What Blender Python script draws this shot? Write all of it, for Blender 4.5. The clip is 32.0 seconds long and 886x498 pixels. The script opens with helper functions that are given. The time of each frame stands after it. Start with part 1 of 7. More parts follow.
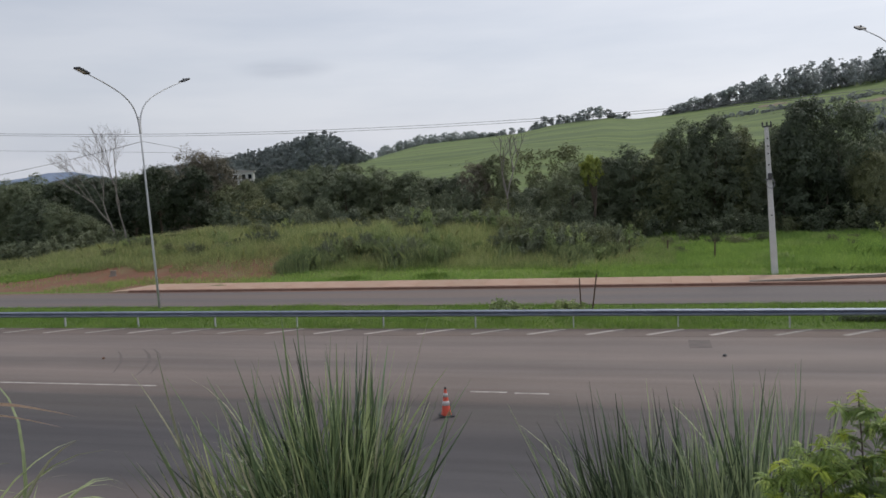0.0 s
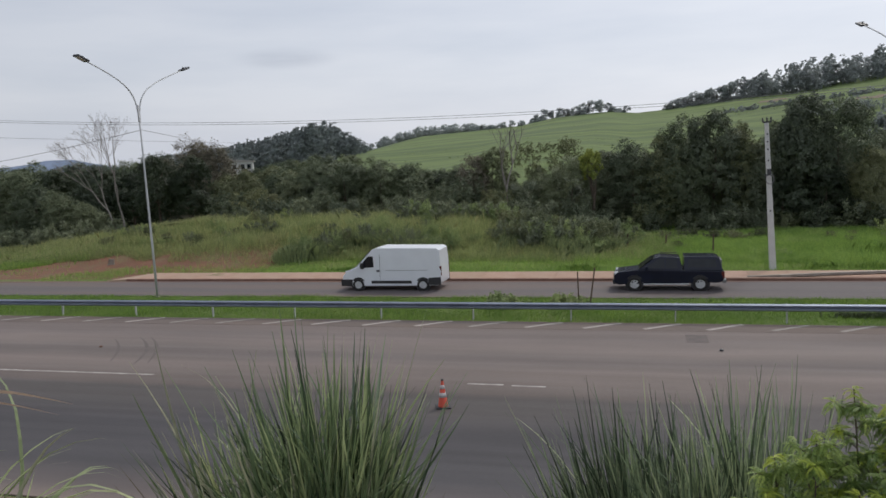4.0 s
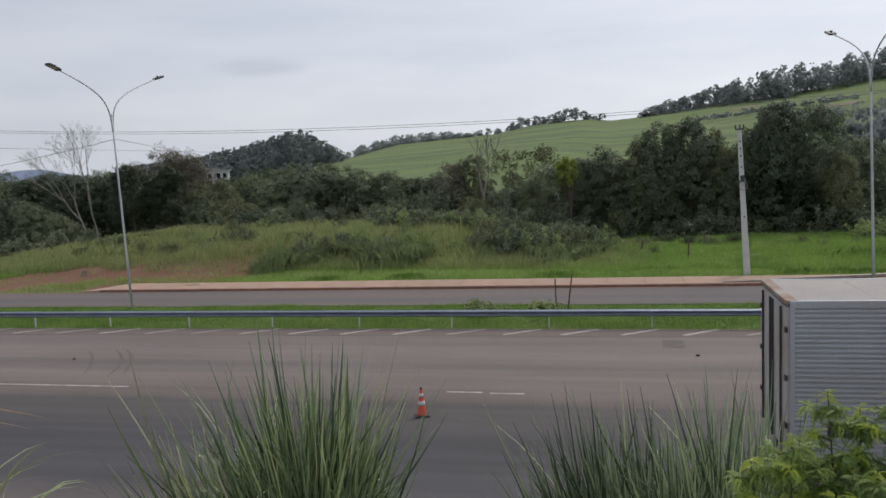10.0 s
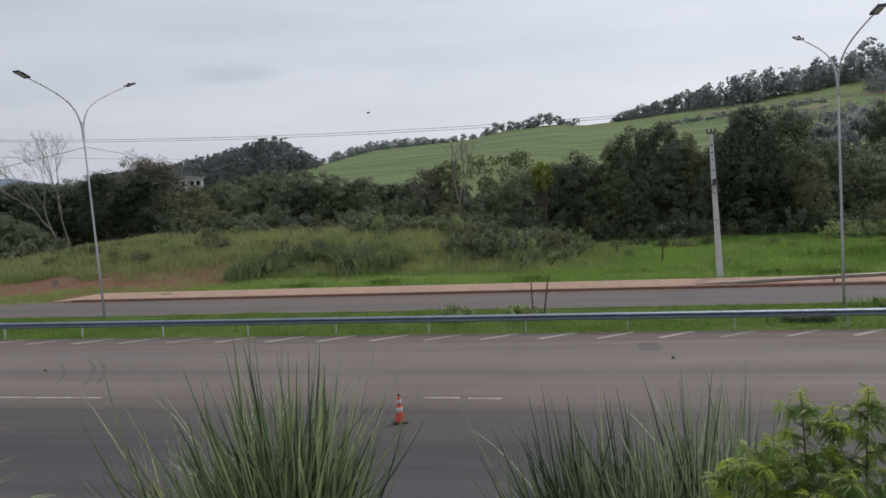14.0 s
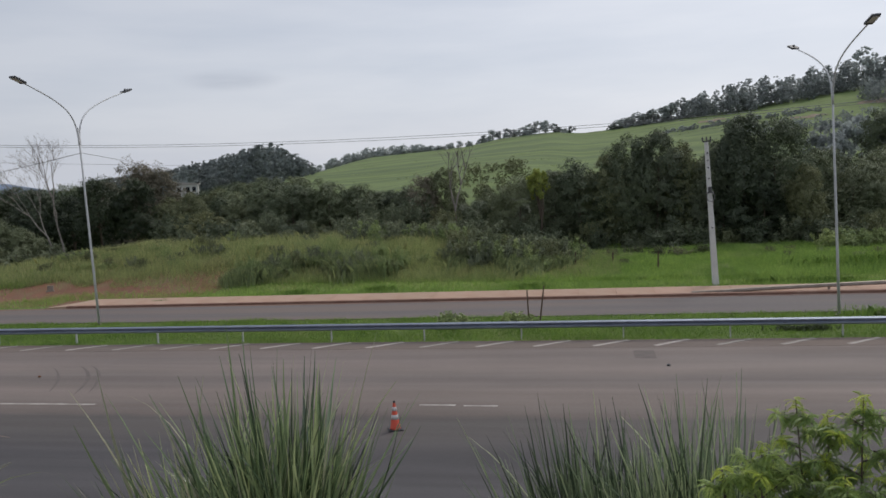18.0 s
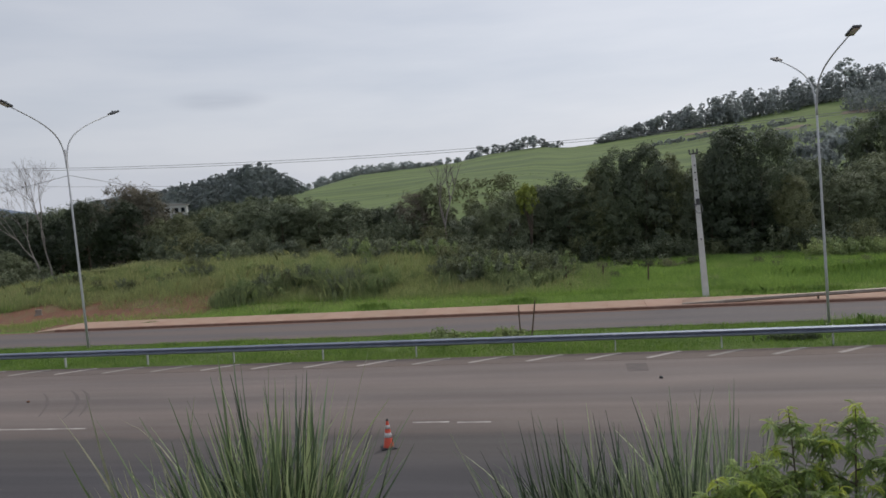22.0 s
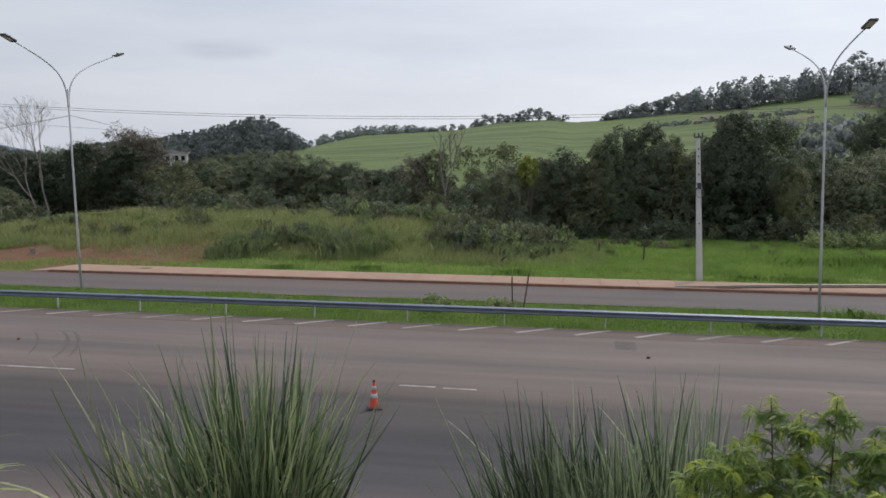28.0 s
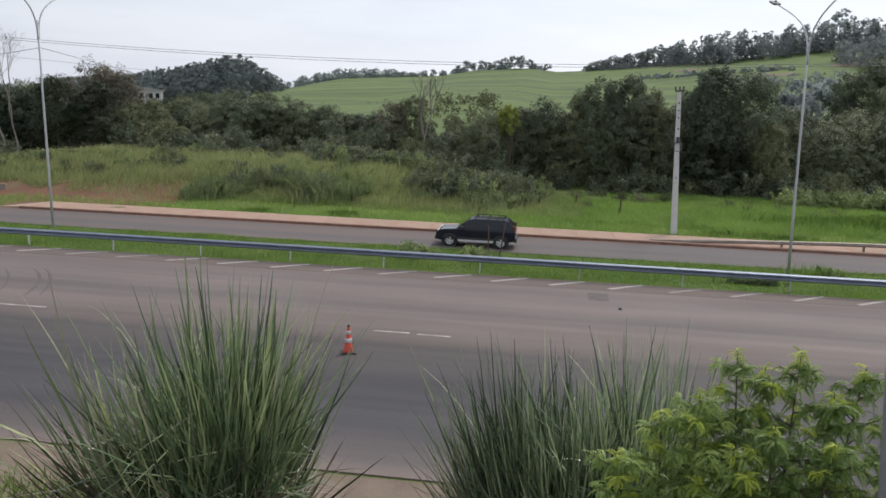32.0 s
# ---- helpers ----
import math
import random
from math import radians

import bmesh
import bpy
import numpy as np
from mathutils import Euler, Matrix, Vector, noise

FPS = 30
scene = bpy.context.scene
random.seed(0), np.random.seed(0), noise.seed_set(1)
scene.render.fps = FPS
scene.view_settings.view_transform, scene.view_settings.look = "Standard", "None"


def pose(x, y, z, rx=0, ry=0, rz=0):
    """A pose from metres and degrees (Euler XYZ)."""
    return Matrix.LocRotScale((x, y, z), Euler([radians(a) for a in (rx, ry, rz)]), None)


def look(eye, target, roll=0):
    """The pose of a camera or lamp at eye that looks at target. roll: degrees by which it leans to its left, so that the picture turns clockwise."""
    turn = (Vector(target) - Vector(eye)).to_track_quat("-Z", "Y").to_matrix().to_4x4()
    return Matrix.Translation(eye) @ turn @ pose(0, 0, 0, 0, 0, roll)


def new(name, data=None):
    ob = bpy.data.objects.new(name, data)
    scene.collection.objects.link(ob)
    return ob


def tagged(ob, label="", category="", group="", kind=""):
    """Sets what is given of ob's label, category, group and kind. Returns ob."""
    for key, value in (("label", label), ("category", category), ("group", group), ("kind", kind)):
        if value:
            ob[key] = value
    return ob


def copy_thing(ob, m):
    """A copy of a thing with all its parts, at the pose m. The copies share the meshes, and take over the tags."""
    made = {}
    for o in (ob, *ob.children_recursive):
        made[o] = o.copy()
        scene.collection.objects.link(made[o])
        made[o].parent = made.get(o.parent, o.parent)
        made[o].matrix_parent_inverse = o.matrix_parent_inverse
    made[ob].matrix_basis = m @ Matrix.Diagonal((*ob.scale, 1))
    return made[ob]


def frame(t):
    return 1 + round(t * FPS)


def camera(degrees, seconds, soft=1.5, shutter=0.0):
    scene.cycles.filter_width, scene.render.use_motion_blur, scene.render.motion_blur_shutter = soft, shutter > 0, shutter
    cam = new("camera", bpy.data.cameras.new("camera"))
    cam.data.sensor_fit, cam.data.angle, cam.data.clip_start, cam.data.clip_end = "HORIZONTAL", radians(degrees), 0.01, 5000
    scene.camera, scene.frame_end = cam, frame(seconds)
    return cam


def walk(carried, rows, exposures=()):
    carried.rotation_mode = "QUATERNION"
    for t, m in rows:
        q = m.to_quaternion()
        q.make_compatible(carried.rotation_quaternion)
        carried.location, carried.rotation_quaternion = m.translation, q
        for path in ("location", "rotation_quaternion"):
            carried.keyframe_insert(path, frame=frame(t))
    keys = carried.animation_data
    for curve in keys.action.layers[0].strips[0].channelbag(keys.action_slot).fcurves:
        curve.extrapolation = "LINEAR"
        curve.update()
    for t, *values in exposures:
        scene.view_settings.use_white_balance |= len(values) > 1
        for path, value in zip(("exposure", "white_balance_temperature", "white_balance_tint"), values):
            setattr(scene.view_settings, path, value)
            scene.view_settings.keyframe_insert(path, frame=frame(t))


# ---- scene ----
cam = camera(59.6, 32.0, soft=1.6)
EYE = 6.7
walk(cam, [
    (0, pose(0, 0, EYE, 83.992, 2.984, 14.26)),
    (0.5, pose(0, 0, EYE, 83.622, 3.024, 14.303)),
    (1, pose(0, 0, EYE, 83.416, 2.912, 14.527)),
    (1.5, pose(0, 0, EYE, 83.282, 2.709, 14.718)),
    (2, pose(0, 0, EYE, 83.276, 2.586, 14.783)),
    (2.5, pose(0, 0, EYE, 83.365, 2.277, 14.869)),
    (3, pose(0, 0, EYE, 83.412, 2.074, 14.676)),
    (3.5, pose(0, 0, EYE, 83.429, 2.165, 14.491)),
    (5.5, pose(0, 0, EYE, 83.248, 2.668, 13.573)),
    (6, pose(0, 0, EYE, 83.226, 2.641, 13.597)),
    (6.5, pose(0, 0, EYE, 83.188, 2.63, 13.604)),
    (7, pose(0, 0, EYE, 83.26, 2.684, 13.572)),
    (7.5, pose(0, 0, EYE, 83.386, 2.753, 13.449)),
    (8, pose(0, 0, EYE, 83.502, 2.766, 13.39)),
    (8.5, pose(0, 0, EYE, 83.579, 2.748, 13.386)),
    (9, pose(0, 0, EYE, 83.831, 2.73, 13.315)),
    (9.5, pose(0, 0, EYE, 83.943, 2.608, 13.099)),
    (10, pose(0, 0, EYE, 83.923, 2.61, 12.53)),
    (10.5, pose(0, 0, EYE, 83.87, 2.562, 11.957)),
    (11, pose(0, 0, EYE, 83.873, 2.516, 11.244)),
    (11.5, pose(0, 0, EYE, 83.872, 2.673, 10.821)),
    (12, pose(0, 0, EYE, 83.938, 2.849, 10.698)),
    (12.5, pose(0, 0, EYE, 84.055, 3.037, 10.751)),
    (13, pose(0, 0, EYE, 84.167, 3.022, 10.763)),
    (13.5, pose(0, 0, EYE, 84.186, 2.96, 10.726)),
    (14, pose(0, 0, EYE, 84.246, 3.046, 10.711)),
    (14.5, pose(0, 0, EYE, 84.29, 3.176, 10.644)),
    (16.5, pose(0, 0, EYE, 84.619, 3.339, 10.736)),
    (17, pose(0, 0, EYE, 84.634, 2.75, 10.689)),
    (17.5, pose(0, 0, EYE, 84.706, 2.792, 10.656)),
    (18, pose(0, 0, EYE, 84.754, 2.834, 10.432)),
    (18.5, pose(0, 0, EYE, 84.811, 2.941, 10.151)),
    (19, pose(0, 0, EYE, 84.903, 3.091, 9.86)),
    (19.5, pose(0, 0, EYE, 84.944, 3.127, 9.685)),
    (20, pose(0, 0, EYE, 85.1, 3.156, 9.679)),
    (20.5, pose(0, 0, EYE, 85.296, 3.235, 9.628)),
    (21, pose(0, 0, EYE, 85.582, 3.459, 9.463)),
    (21.5, pose(0, 0, EYE, 85.9, 3.805, 9.517)),
    (22, pose(0, 0, EYE, 85.908, 3.809, 9.635)),
    (22.5, pose(0, 0, EYE, 85.7, 3.659, 9.693)),
    (23, pose(0, 0, EYE, 85.336, 3.458, 9.866)),
    (23.5, pose(0, 0, EYE, 84.912, 3.307, 9.91)),
    (24, pose(0, 0, EYE, 84.646, 3.218, 10.052)),
    (24.5, pose(0, 0, EYE, 84.379, 3.197, 10.273)),
    (25, pose(0, 0, EYE, 84.378, 3.232, 10.7)),
    (25.5, pose(0, 0, EYE, 84.468, 3.102, 10.957)),
    (27.5, pose(0, 0, EYE, 83.672, -0.249, 10.392)),
    (28, pose(0, 0, EYE, 83.439, -0.148, 9.775)),
    (28.5, pose(0, 0, EYE, 82.728, -0.244, 9.225)),
    (29, pose(0, 0, EYE, 81.671, -0.322, 8.97)),
    (29.5, pose(0, 0, EYE, 80.376, -1.632, 8.875)),
    (30, pose(0, 0, EYE, 79.459, -2.094, 8.588)),
    (30.5, pose(0, 0, EYE, 79.39, -2.298, 8.202)),
    (31, pose(0, 0, EYE, 79.485, -2.172, 8.143)),
    (31.5, pose(0, 0, EYE, 79.511, -2.018, 8.244)),
    (32, pose(0, 0, EYE, 79.582, -1.918, 8.315)),
], exposures=((0, 0.0), (9, 0.0), (13, -0.05), (20, -0.1), (22, -0.12), (24, -0.03), (27.5, 0.0), (29, 0.22), (30, 0.38), (31, 0.3), (32, 0.3)))

# ---- light ----
world = bpy.data.worlds.new("sky")
scene.world = world
world.use_nodes = True
SUN_EL, SUN_AZ = 52.0, 28.0   # height, and bearing from +Y towards +X


def build_sky():
    nt = world.node_tree
    nt.nodes.clear()
    n, l = nt.nodes, nt.links
    out, bg = n.new("ShaderNodeOutputWorld"), n.new("ShaderNodeBackground")
    sky = n.new("ShaderNodeTexSky")
    sky.sky_type, sky.sun_disc = "NISHITA", False
    sky.sun_elevation, sky.sun_rotation = radians(SUN_EL), radians(SUN_AZ)
    sky.air_density, sky.dust_density = 1.2, 3.0
    dim = n.new("ShaderNodeVectorMath")
    dim.operation = "SCALE"
    dim.inputs["Scale"].default_value = 0.13
    co, mp = n.new("ShaderNodeTexCoord"), n.new("ShaderNodeMapping")
    mp.inputs["Scale"].default_value = (1.6, 1.6, 9.0)
    mp.inputs["Location"].default_value = (0.3, 0.1, 0.25)
    noi = n.new("ShaderNodeTexNoise")
    noi.inputs["Scale"].default_value, noi.inputs["Detail"].default_value = 2.2, 6
    ramp = n.new("ShaderNodeValToRGB")
    ramp.color_ramp.elements[0].position, ramp.color_ramp.elements[0].color = 0.30, (0.652, 0.698, 0.806, 1)
    ramp.color_ramp.elements[1].position, ramp.color_ramp.elements[1].color = 0.62, (0.752, 0.785, 0.876, 1)
    # the veil of cloud is brightest low down, towards the sun
    sep, mr = n.new("ShaderNodeSeparateXYZ"), n.new("ShaderNodeMapRange")
    mr.inputs["From Min"].default_value, mr.inputs["From Max"].default_value = 0.0, 0.55
    mr.inputs["To Min"].default_value, mr.inputs["To Max"].default_value = 1.08, 0.86
    glow = n.new("ShaderNodeVectorMath")
    glow.operation = "SCALE"
    mix = n.new("ShaderNodeMix")
    mix.data_type = "RGBA"
    mix.inputs["Factor"].default_value = 0.86
    l.new(co.outputs["Generated"], mp.inputs["Vector"])
    l.new(co.outputs["Generated"], sep.inputs[0])
    l.new(sep.outputs["Z"], mr.inputs["Value"])
    east = n.new("ShaderNodeMapRange")
    east.inputs["From Min"].default_value, east.inputs["From Max"].default_value = -0.75, 0.3
    east.inputs["To Min"].default_value, east.inputs["To Max"].default_value = 0.80, 1.06
    l.new(sep.outputs["X"], east.inputs["Value"])
    both = n.new("ShaderNodeMath")
    both.operation = "MULTIPLY"
    l.new(mr.outputs[0], both.inputs[0])
    l.new(east.outputs[0], both.inputs[1])
    l.new(mp.outputs[0], noi.inputs["Vector"])
    l.new(noi.outputs["Fac"], ramp.inputs["Fac"])
    l.new(ramp.outputs["Color"], glow.inputs[0])
    l.new(both.outputs[0], glow.inputs["Scale"])
    l.new(sky.outputs[0], dim.inputs[0])
    l.new(dim.outputs[0], mix.inputs["A"])
    l.new(glow.outputs[0], mix.inputs["B"])
    # a faint grey wisp of cloud low over the valley
    here = n.new("ShaderNodeMapping")
    size = (14.0, 9.0, 62.0)
    here.inputs["Scale"].default_value = size
    here.inputs["Location"].default_value = tuple(-a * b for a, b in zip((-0.421, 0.898, 0.131), size))
    l.new(co.outputs["Generated"], here.inputs["Vector"])
    far = n.new("ShaderNodeVectorMath")
    far.operation = "LENGTH"
    l.new(here.outputs[0], far.inputs[0])
    wisp = n.new("ShaderNodeMapRange")
    wisp.interpolation_type = "SMOOTHSTEP"
    wisp.inputs["From Min"].default_value, wisp.inputs["From Max"].default_value = 1.0, 0.1
    wisp.inputs["To Max"].default_value = 0.55
    l.new(far.outputs["Value"], wisp.inputs["Value"])
    fleck = n.new("ShaderNodeTexNoise")
    fleck.inputs["Scale"].default_value, fleck.inputs["Detail"].default_value = 9.0, 5
    l.new(mp.outputs[0], fleck.inputs["Vector"])
    dens = n.new("ShaderNodeMath")
    dens.operation = "MULTIPLY"
    l.new(wisp.outputs[0], dens.inputs[0])
    l.new(fleck.outputs["Fac"], dens.inputs[1])
    dull = n.new("ShaderNodeMix")
    dull.data_type = "RGBA"
    dull.inputs["B"].default_value = (0.30, 0.34, 0.43, 1)
    l.new(dens.outputs[0], dull.inputs["Factor"])
    l.new(mix.outputs["Result"], dull.inputs["A"])
    l.new(dull.outputs["Result"], bg.inputs["Color"])
    bg.inputs["Strength"].default_value = 1.0
    l.new(bg.outputs[0], out.inputs[0])


build_sky()
sun = new("sun", bpy.data.lights.new("sun", "SUN"))
sun.data.energy, sun.data.angle, sun.data.color = 1.5, radians(12), (1.0, 0.95, 0.87)
sa, se = radians(SUN_AZ), radians(SUN_EL)
sun.matrix_world = look((0, 0, 60), (-math.sin(sa) * math.cos(se) * 10, -math.cos(sa) * math.cos(se) * 10, 60 - math.sin(se) * 10))

# ---- materials ----
MATS = {}


def mat(name, c1, c2=None, rough=0.7, metal=0.0, scale=4.0, fine=40.0, bump=0.0, vary=0.0, island=0.0,
        stretch=(1, 1, 1), translucent=0.0, grain_mix=0.35, c3=None, c3_scale=0.15, spec=0.5, coords="Object", emit=None, c3_cut=(0.45, 0.62)):
    """A surface with colour at two scales, fine relief and, for repeats, a shade of its own per object or island."""
    if name in MATS:
        return MATS[name]
    m = MATS[name] = bpy.data.materials.new(name)
    m.use_nodes = True
    nt = m.node_tree
    n, l = nt.nodes, nt.links
    bsdf = n["Principled BSDF"]
    co, mp = n.new("ShaderNodeTexCoord"), n.new("ShaderNodeMapping")
    mp.inputs["Scale"].default_value = stretch
    l.new(co.outputs[coords], mp.inputs["Vector"])

    def noise_at(s, detail=5):
        t = n.new("ShaderNodeTexNoise")
        t.inputs["Scale"].default_value, t.inputs["Detail"].default_value = s, detail
        l.new(mp.outputs[0], t.inputs["Vector"])
        return t

    def blend(fac, a, b, mode="MIX"):
        x = n.new("ShaderNodeMix")
        x.data_type, x.blend_type = "RGBA", mode
        if isinstance(fac, float):
            x.inputs["Factor"].default_value = fac
        else:
            l.new(fac, x.inputs["Factor"])
        for key, v in (("A", a), ("B", b)):
            if isinstance(v, tuple):
                x.inputs[key].default_value = (*v, 1)
            else:
                l.new(v, x.inputs[key])
        return x.outputs["Result"]

    def spread(src, a, b):
        r = n.new("ShaderNodeMapRange")
        r.inputs["From Min"].default_value, r.inputs["From Max"].default_value = a, b
        l.new(src, r.inputs["Value"])
        return r.outputs[0]

    c2 = c2 or tuple(v * 0.75 for v in c1)
    colour = blend(spread(noise_at(scale).outputs["Fac"], 0.35, 0.65), c1, c2)
    if c3:
        colour = blend(spread(noise_at(c3_scale, 4).outputs["Fac"], *c3_cut), colour, c3)
    grain = noise_at(fine, 3)
    colour = blend(grain_mix, colour, blend(spread(grain.outputs["Fac"], 0.3, 0.7), tuple(v * 0.62 for v in c1), tuple(min(1, v * 1.3) for v in c1)))
    for amount, source, socket in ((vary, "ShaderNodeObjectInfo", "Random"), (island, "ShaderNodeNewGeometry", "Random Per Island")):
        if amount:
            info, hsv = n.new(source), n.new("ShaderNodeHueSaturation")
            r = n.new("ShaderNodeMapRange")
            r.inputs["To Min"].default_value, r.inputs["To Max"].default_value = 1 - amount, 1 + amount
            l.new(info.outputs[socket], r.inputs["Value"])
            l.new(r.outputs[0], hsv.inputs["Value"])
            h = n.new("ShaderNodeMapRange")
            h.inputs["To Min"].default_value, h.inputs["To Max"].default_value = 0.5 + 0.05 * amount, 0.5 - 0.06 * amount
            l.new(info.outputs[socket], h.inputs["Value"])
            l.new(h.outputs[0], hsv.inputs["Hue"])
            l.new(colour, hsv.inputs["Color"])
            colour = hsv.outputs[0]
    l.new(colour, bsdf.inputs["Base Color"])
    bsdf.inputs["Roughness"].default_value, bsdf.inputs["Metallic"].default_value = rough, metal
    bsdf.inputs["Specular IOR Level"].default_value = spec
    if bump:
        b = n.new("ShaderNodeBump")
        b.inputs["Strength"].default_value, b.inputs["Distance"].default_value = bump, 0.02
        l.new(grain.outputs["Fac"], b.inputs["Height"])
        l.new(b.outputs[0], bsdf.inputs["Normal"])
    if emit:
        bsdf.inputs["Emission Color"].default_value, bsdf.inputs["Emission Strength"].default_value = (*emit[0], 1), emit[1]
    if translucent:
        tr, ms = n.new("ShaderNodeBsdfTranslucent"), n.new("ShaderNodeMixShader")
        l.new(colour, tr.inputs["Color"])
        ms.inputs[0].default_value = translucent
        l.new(bsdf.outputs[0], ms.inputs[1])
        l.new(tr.outputs[0], ms.inputs[2])
        l.new(ms.outputs[0], n["Material Output"].inputs["Surface"])
    return m




def asphalt_lanes():
    """Old brown surfacing with wheel tracks, and a newer dark strip with a ragged seam, dusty at its edge; bands run along x."""
    m = bpy.data.materials.new("asphalt, worn brown and newer dark strip")
    m.use_nodes = True
    n, l = m.node_tree.nodes, m.node_tree.links
    bsdf, co = n["Principled BSDF"], n.new("ShaderNodeTexCoord")

    def noise(stretch, scale, detail=5):
        mp, t = n.new("ShaderNodeMapping"), n.new("ShaderNodeTexNoise")
        mp.inputs["Scale"].default_value = stretch
        t.inputs["Scale"].default_value, t.inputs["Detail"].default_value = scale, detail
        l.new(co.outputs["Object"], mp.inputs["Vector"])
        l.new(mp.outputs[0], t.inputs["Vector"])
        return t.outputs["Fac"]

    def ranged(src, a, b, c, d):
        r = n.new("ShaderNodeMapRange")
        for key, v in (("From Min", a), ("From Max", b), ("To Min", c), ("To Max", d)):
            r.inputs[key].default_value = v
        l.new(src, r.inputs["Value"])
        return r.outputs[0]

    def scaled(colour, fac):
        v = n.new("ShaderNodeVectorMath")
        v.operation = "SCALE"
        l.new(colour, v.inputs[0])
        l.new(fac, v.inputs["Scale"])
        return v.outputs[0]

    sep, add = n.new("ShaderNodeSeparateXYZ"), n.new("ShaderNodeMath")
    l.new(co.outputs["Object"], sep.inputs[0])
    add.operation = "ADD"
    l.new(ranged(noise((0.22, 0.3, 1), 1.0, 6), 0.2, 0.8, -0.35, 0.35), add.inputs[0])
    l.new(sep.outputs["Y"], add.inputs[1])
    ramp = n.new("ShaderNodeValToRGB")
    stops = ((12.9, (0.21, 0.160, 0.135)), (13.5, (0.125, 0.103, 0.097)), (14.8, (0.064, 0.059, 0.063)), (17.8, (0.054, 0.049, 0.053)), (19.4, (0.076, 0.066, 0.063)), (20.7, (0.072, 0.061, 0.057)),
             (21.1, (0.118, 0.094, 0.084)), (22.4, (0.152, 0.121, 0.107)), (23.6, (0.172, 0.138, 0.122)), (24.8, (0.128, 0.105, 0.097)), (26.3, (0.182, 0.147, 0.131)), (28.0, (0.150, 0.122, 0.112)), (30.8, (0.170, 0.132, 0.114)))
    e = ramp.color_ramp.elements
    while len(e) < len(stops):
        e.new(0.5)
    for el, (y, c) in zip(e, stops):
        el.position, el.color = (y - 12.5) / 18.5, (*c, 1)
    l.new(ranged(add.outputs[0], 12.5, 31.0, 0, 1), ramp.inputs["Fac"])
    colour = scaled(ramp.outputs[0], ranged(noise((0.012, 1, 1), 2.6, 4), 0.3, 0.7, 0.93, 1.06))
    colour = scaled(colour, ranged(noise((0.1, 0.35, 1), 1.4, 6), 0.3, 0.7, 0.88, 1.10))
    grain = noise((1, 1, 1), 55, 3)
    colour = scaled(colour, ranged(grain, 0.3, 0.7, 0.8, 1.2))
    l.new(colour, bsdf.inputs["Base Color"])
    l.new(ranged(noise((0.05, 1, 1), 1.5, 4), 0.3, 0.7, 0.68, 0.88), bsdf.inputs["Roughness"])
    b = n.new("ShaderNodeBump")
    b.inputs["Strength"].default_value, b.inputs["Distance"].default_value = 0.25, 0.02
    l.new(grain, b.inputs["Height"])
    l.new(b.outputs[0], bsdf.inputs["Normal"])
    return m


ASPHALT_NEAR = asphalt_lanes()
ASPHALT_FAR = mat("asphalt, far carriageway", (0.122, 0.105, 0.102), (0.090, 0.080, 0.081), 0.8, scale=1.6, fine=50, bump=0.2,
                  stretch=(0.05, 1, 1), c3=(0.16, 0.115, 0.095), c3_scale=0.8)
PAINT = mat("worn white road paint", (0.48, 0.45, 0.42), (0.27, 0.235, 0.215), 0.75, scale=5, fine=60, c3=(0.17, 0.142, 0.13), c3_scale=1.6, c3_cut=(0.44, 0.6))
PAINT_WORN = mat("faded white hatching paint", (0.43, 0.40, 0.37), (0.25, 0.215, 0.195), 0.8, scale=3, fine=60, c3=(0.165, 0.132, 0.115), c3_scale=1.3, c3_cut=(0.42, 0.58), vary=0.2)
SHOULDER = mat("dusty brown shoulder asphalt", (0.150, 0.118, 0.103), (0.112, 0.090, 0.080), 0.85, scale=1.2, fine=45, bump=0.3, stretch=(0.15, 1, 1), c3=(0.17, 0.125, 0.10), c3_scale=0.5)
TYRE_MARK = mat("rubber marks on asphalt", (0.108, 0.090, 0.084), (0.145, 0.119, 0.108), 0.85, scale=3, fine=40)
SOIL = mat("red earth", (0.185, 0.084, 0.046), (0.120, 0.060, 0.036), 0.95, scale=0.9, fine=9, bump=0.9, c3=(0.145, 0.125, 0.06), c3_scale=0.45, c3_cut=(0.5, 0.64))
DIRT = mat("gravelly verge", (0.235, 0.175, 0.135), (0.145, 0.108, 0.085), 0.95, scale=1.5, fine=30, bump=0.8, c3=(0.13, 0.12, 0.06), c3_scale=0.5)
PAVING = mat("pinkish concrete pavement", (0.43, 0.305, 0.23), (0.35, 0.24, 0.175), 0.9, scale=0.8, fine=30, bump=0.2, vary=0.06, c3=(0.33, 0.19, 0.13), c3_scale=0.3)
KERB = mat("kerb stained with red earth", (0.20, 0.105, 0.075), (0.27, 0.17, 0.13), 0.9, scale=2, fine=30, bump=0.3)
STAIN = mat("red earth dust on asphalt", (0.165, 0.105, 0.085), (0.12, 0.085, 0.075), 0.9, scale=1.5, fine=30, stretch=(0.2, 1, 1), c3=(0.20, 0.11, 0.075), c3_scale=0.6)
TURF = mat("mown verge soil and turf", (0.11, 0.16, 0.035), (0.085, 0.125, 0.03), 0.95, scale=0.7, fine=18, bump=0.7, c3=(0.12, 0.13, 0.035), c3_scale=0.12)
MEADOW = mat("rough meadow ground", (0.20, 0.23, 0.07), (0.16, 0.195, 0.055), 0.95, scale=0.5, fine=12, bump=0.7, c3=(0.17, 0.13, 0.06), c3_scale=0.09)
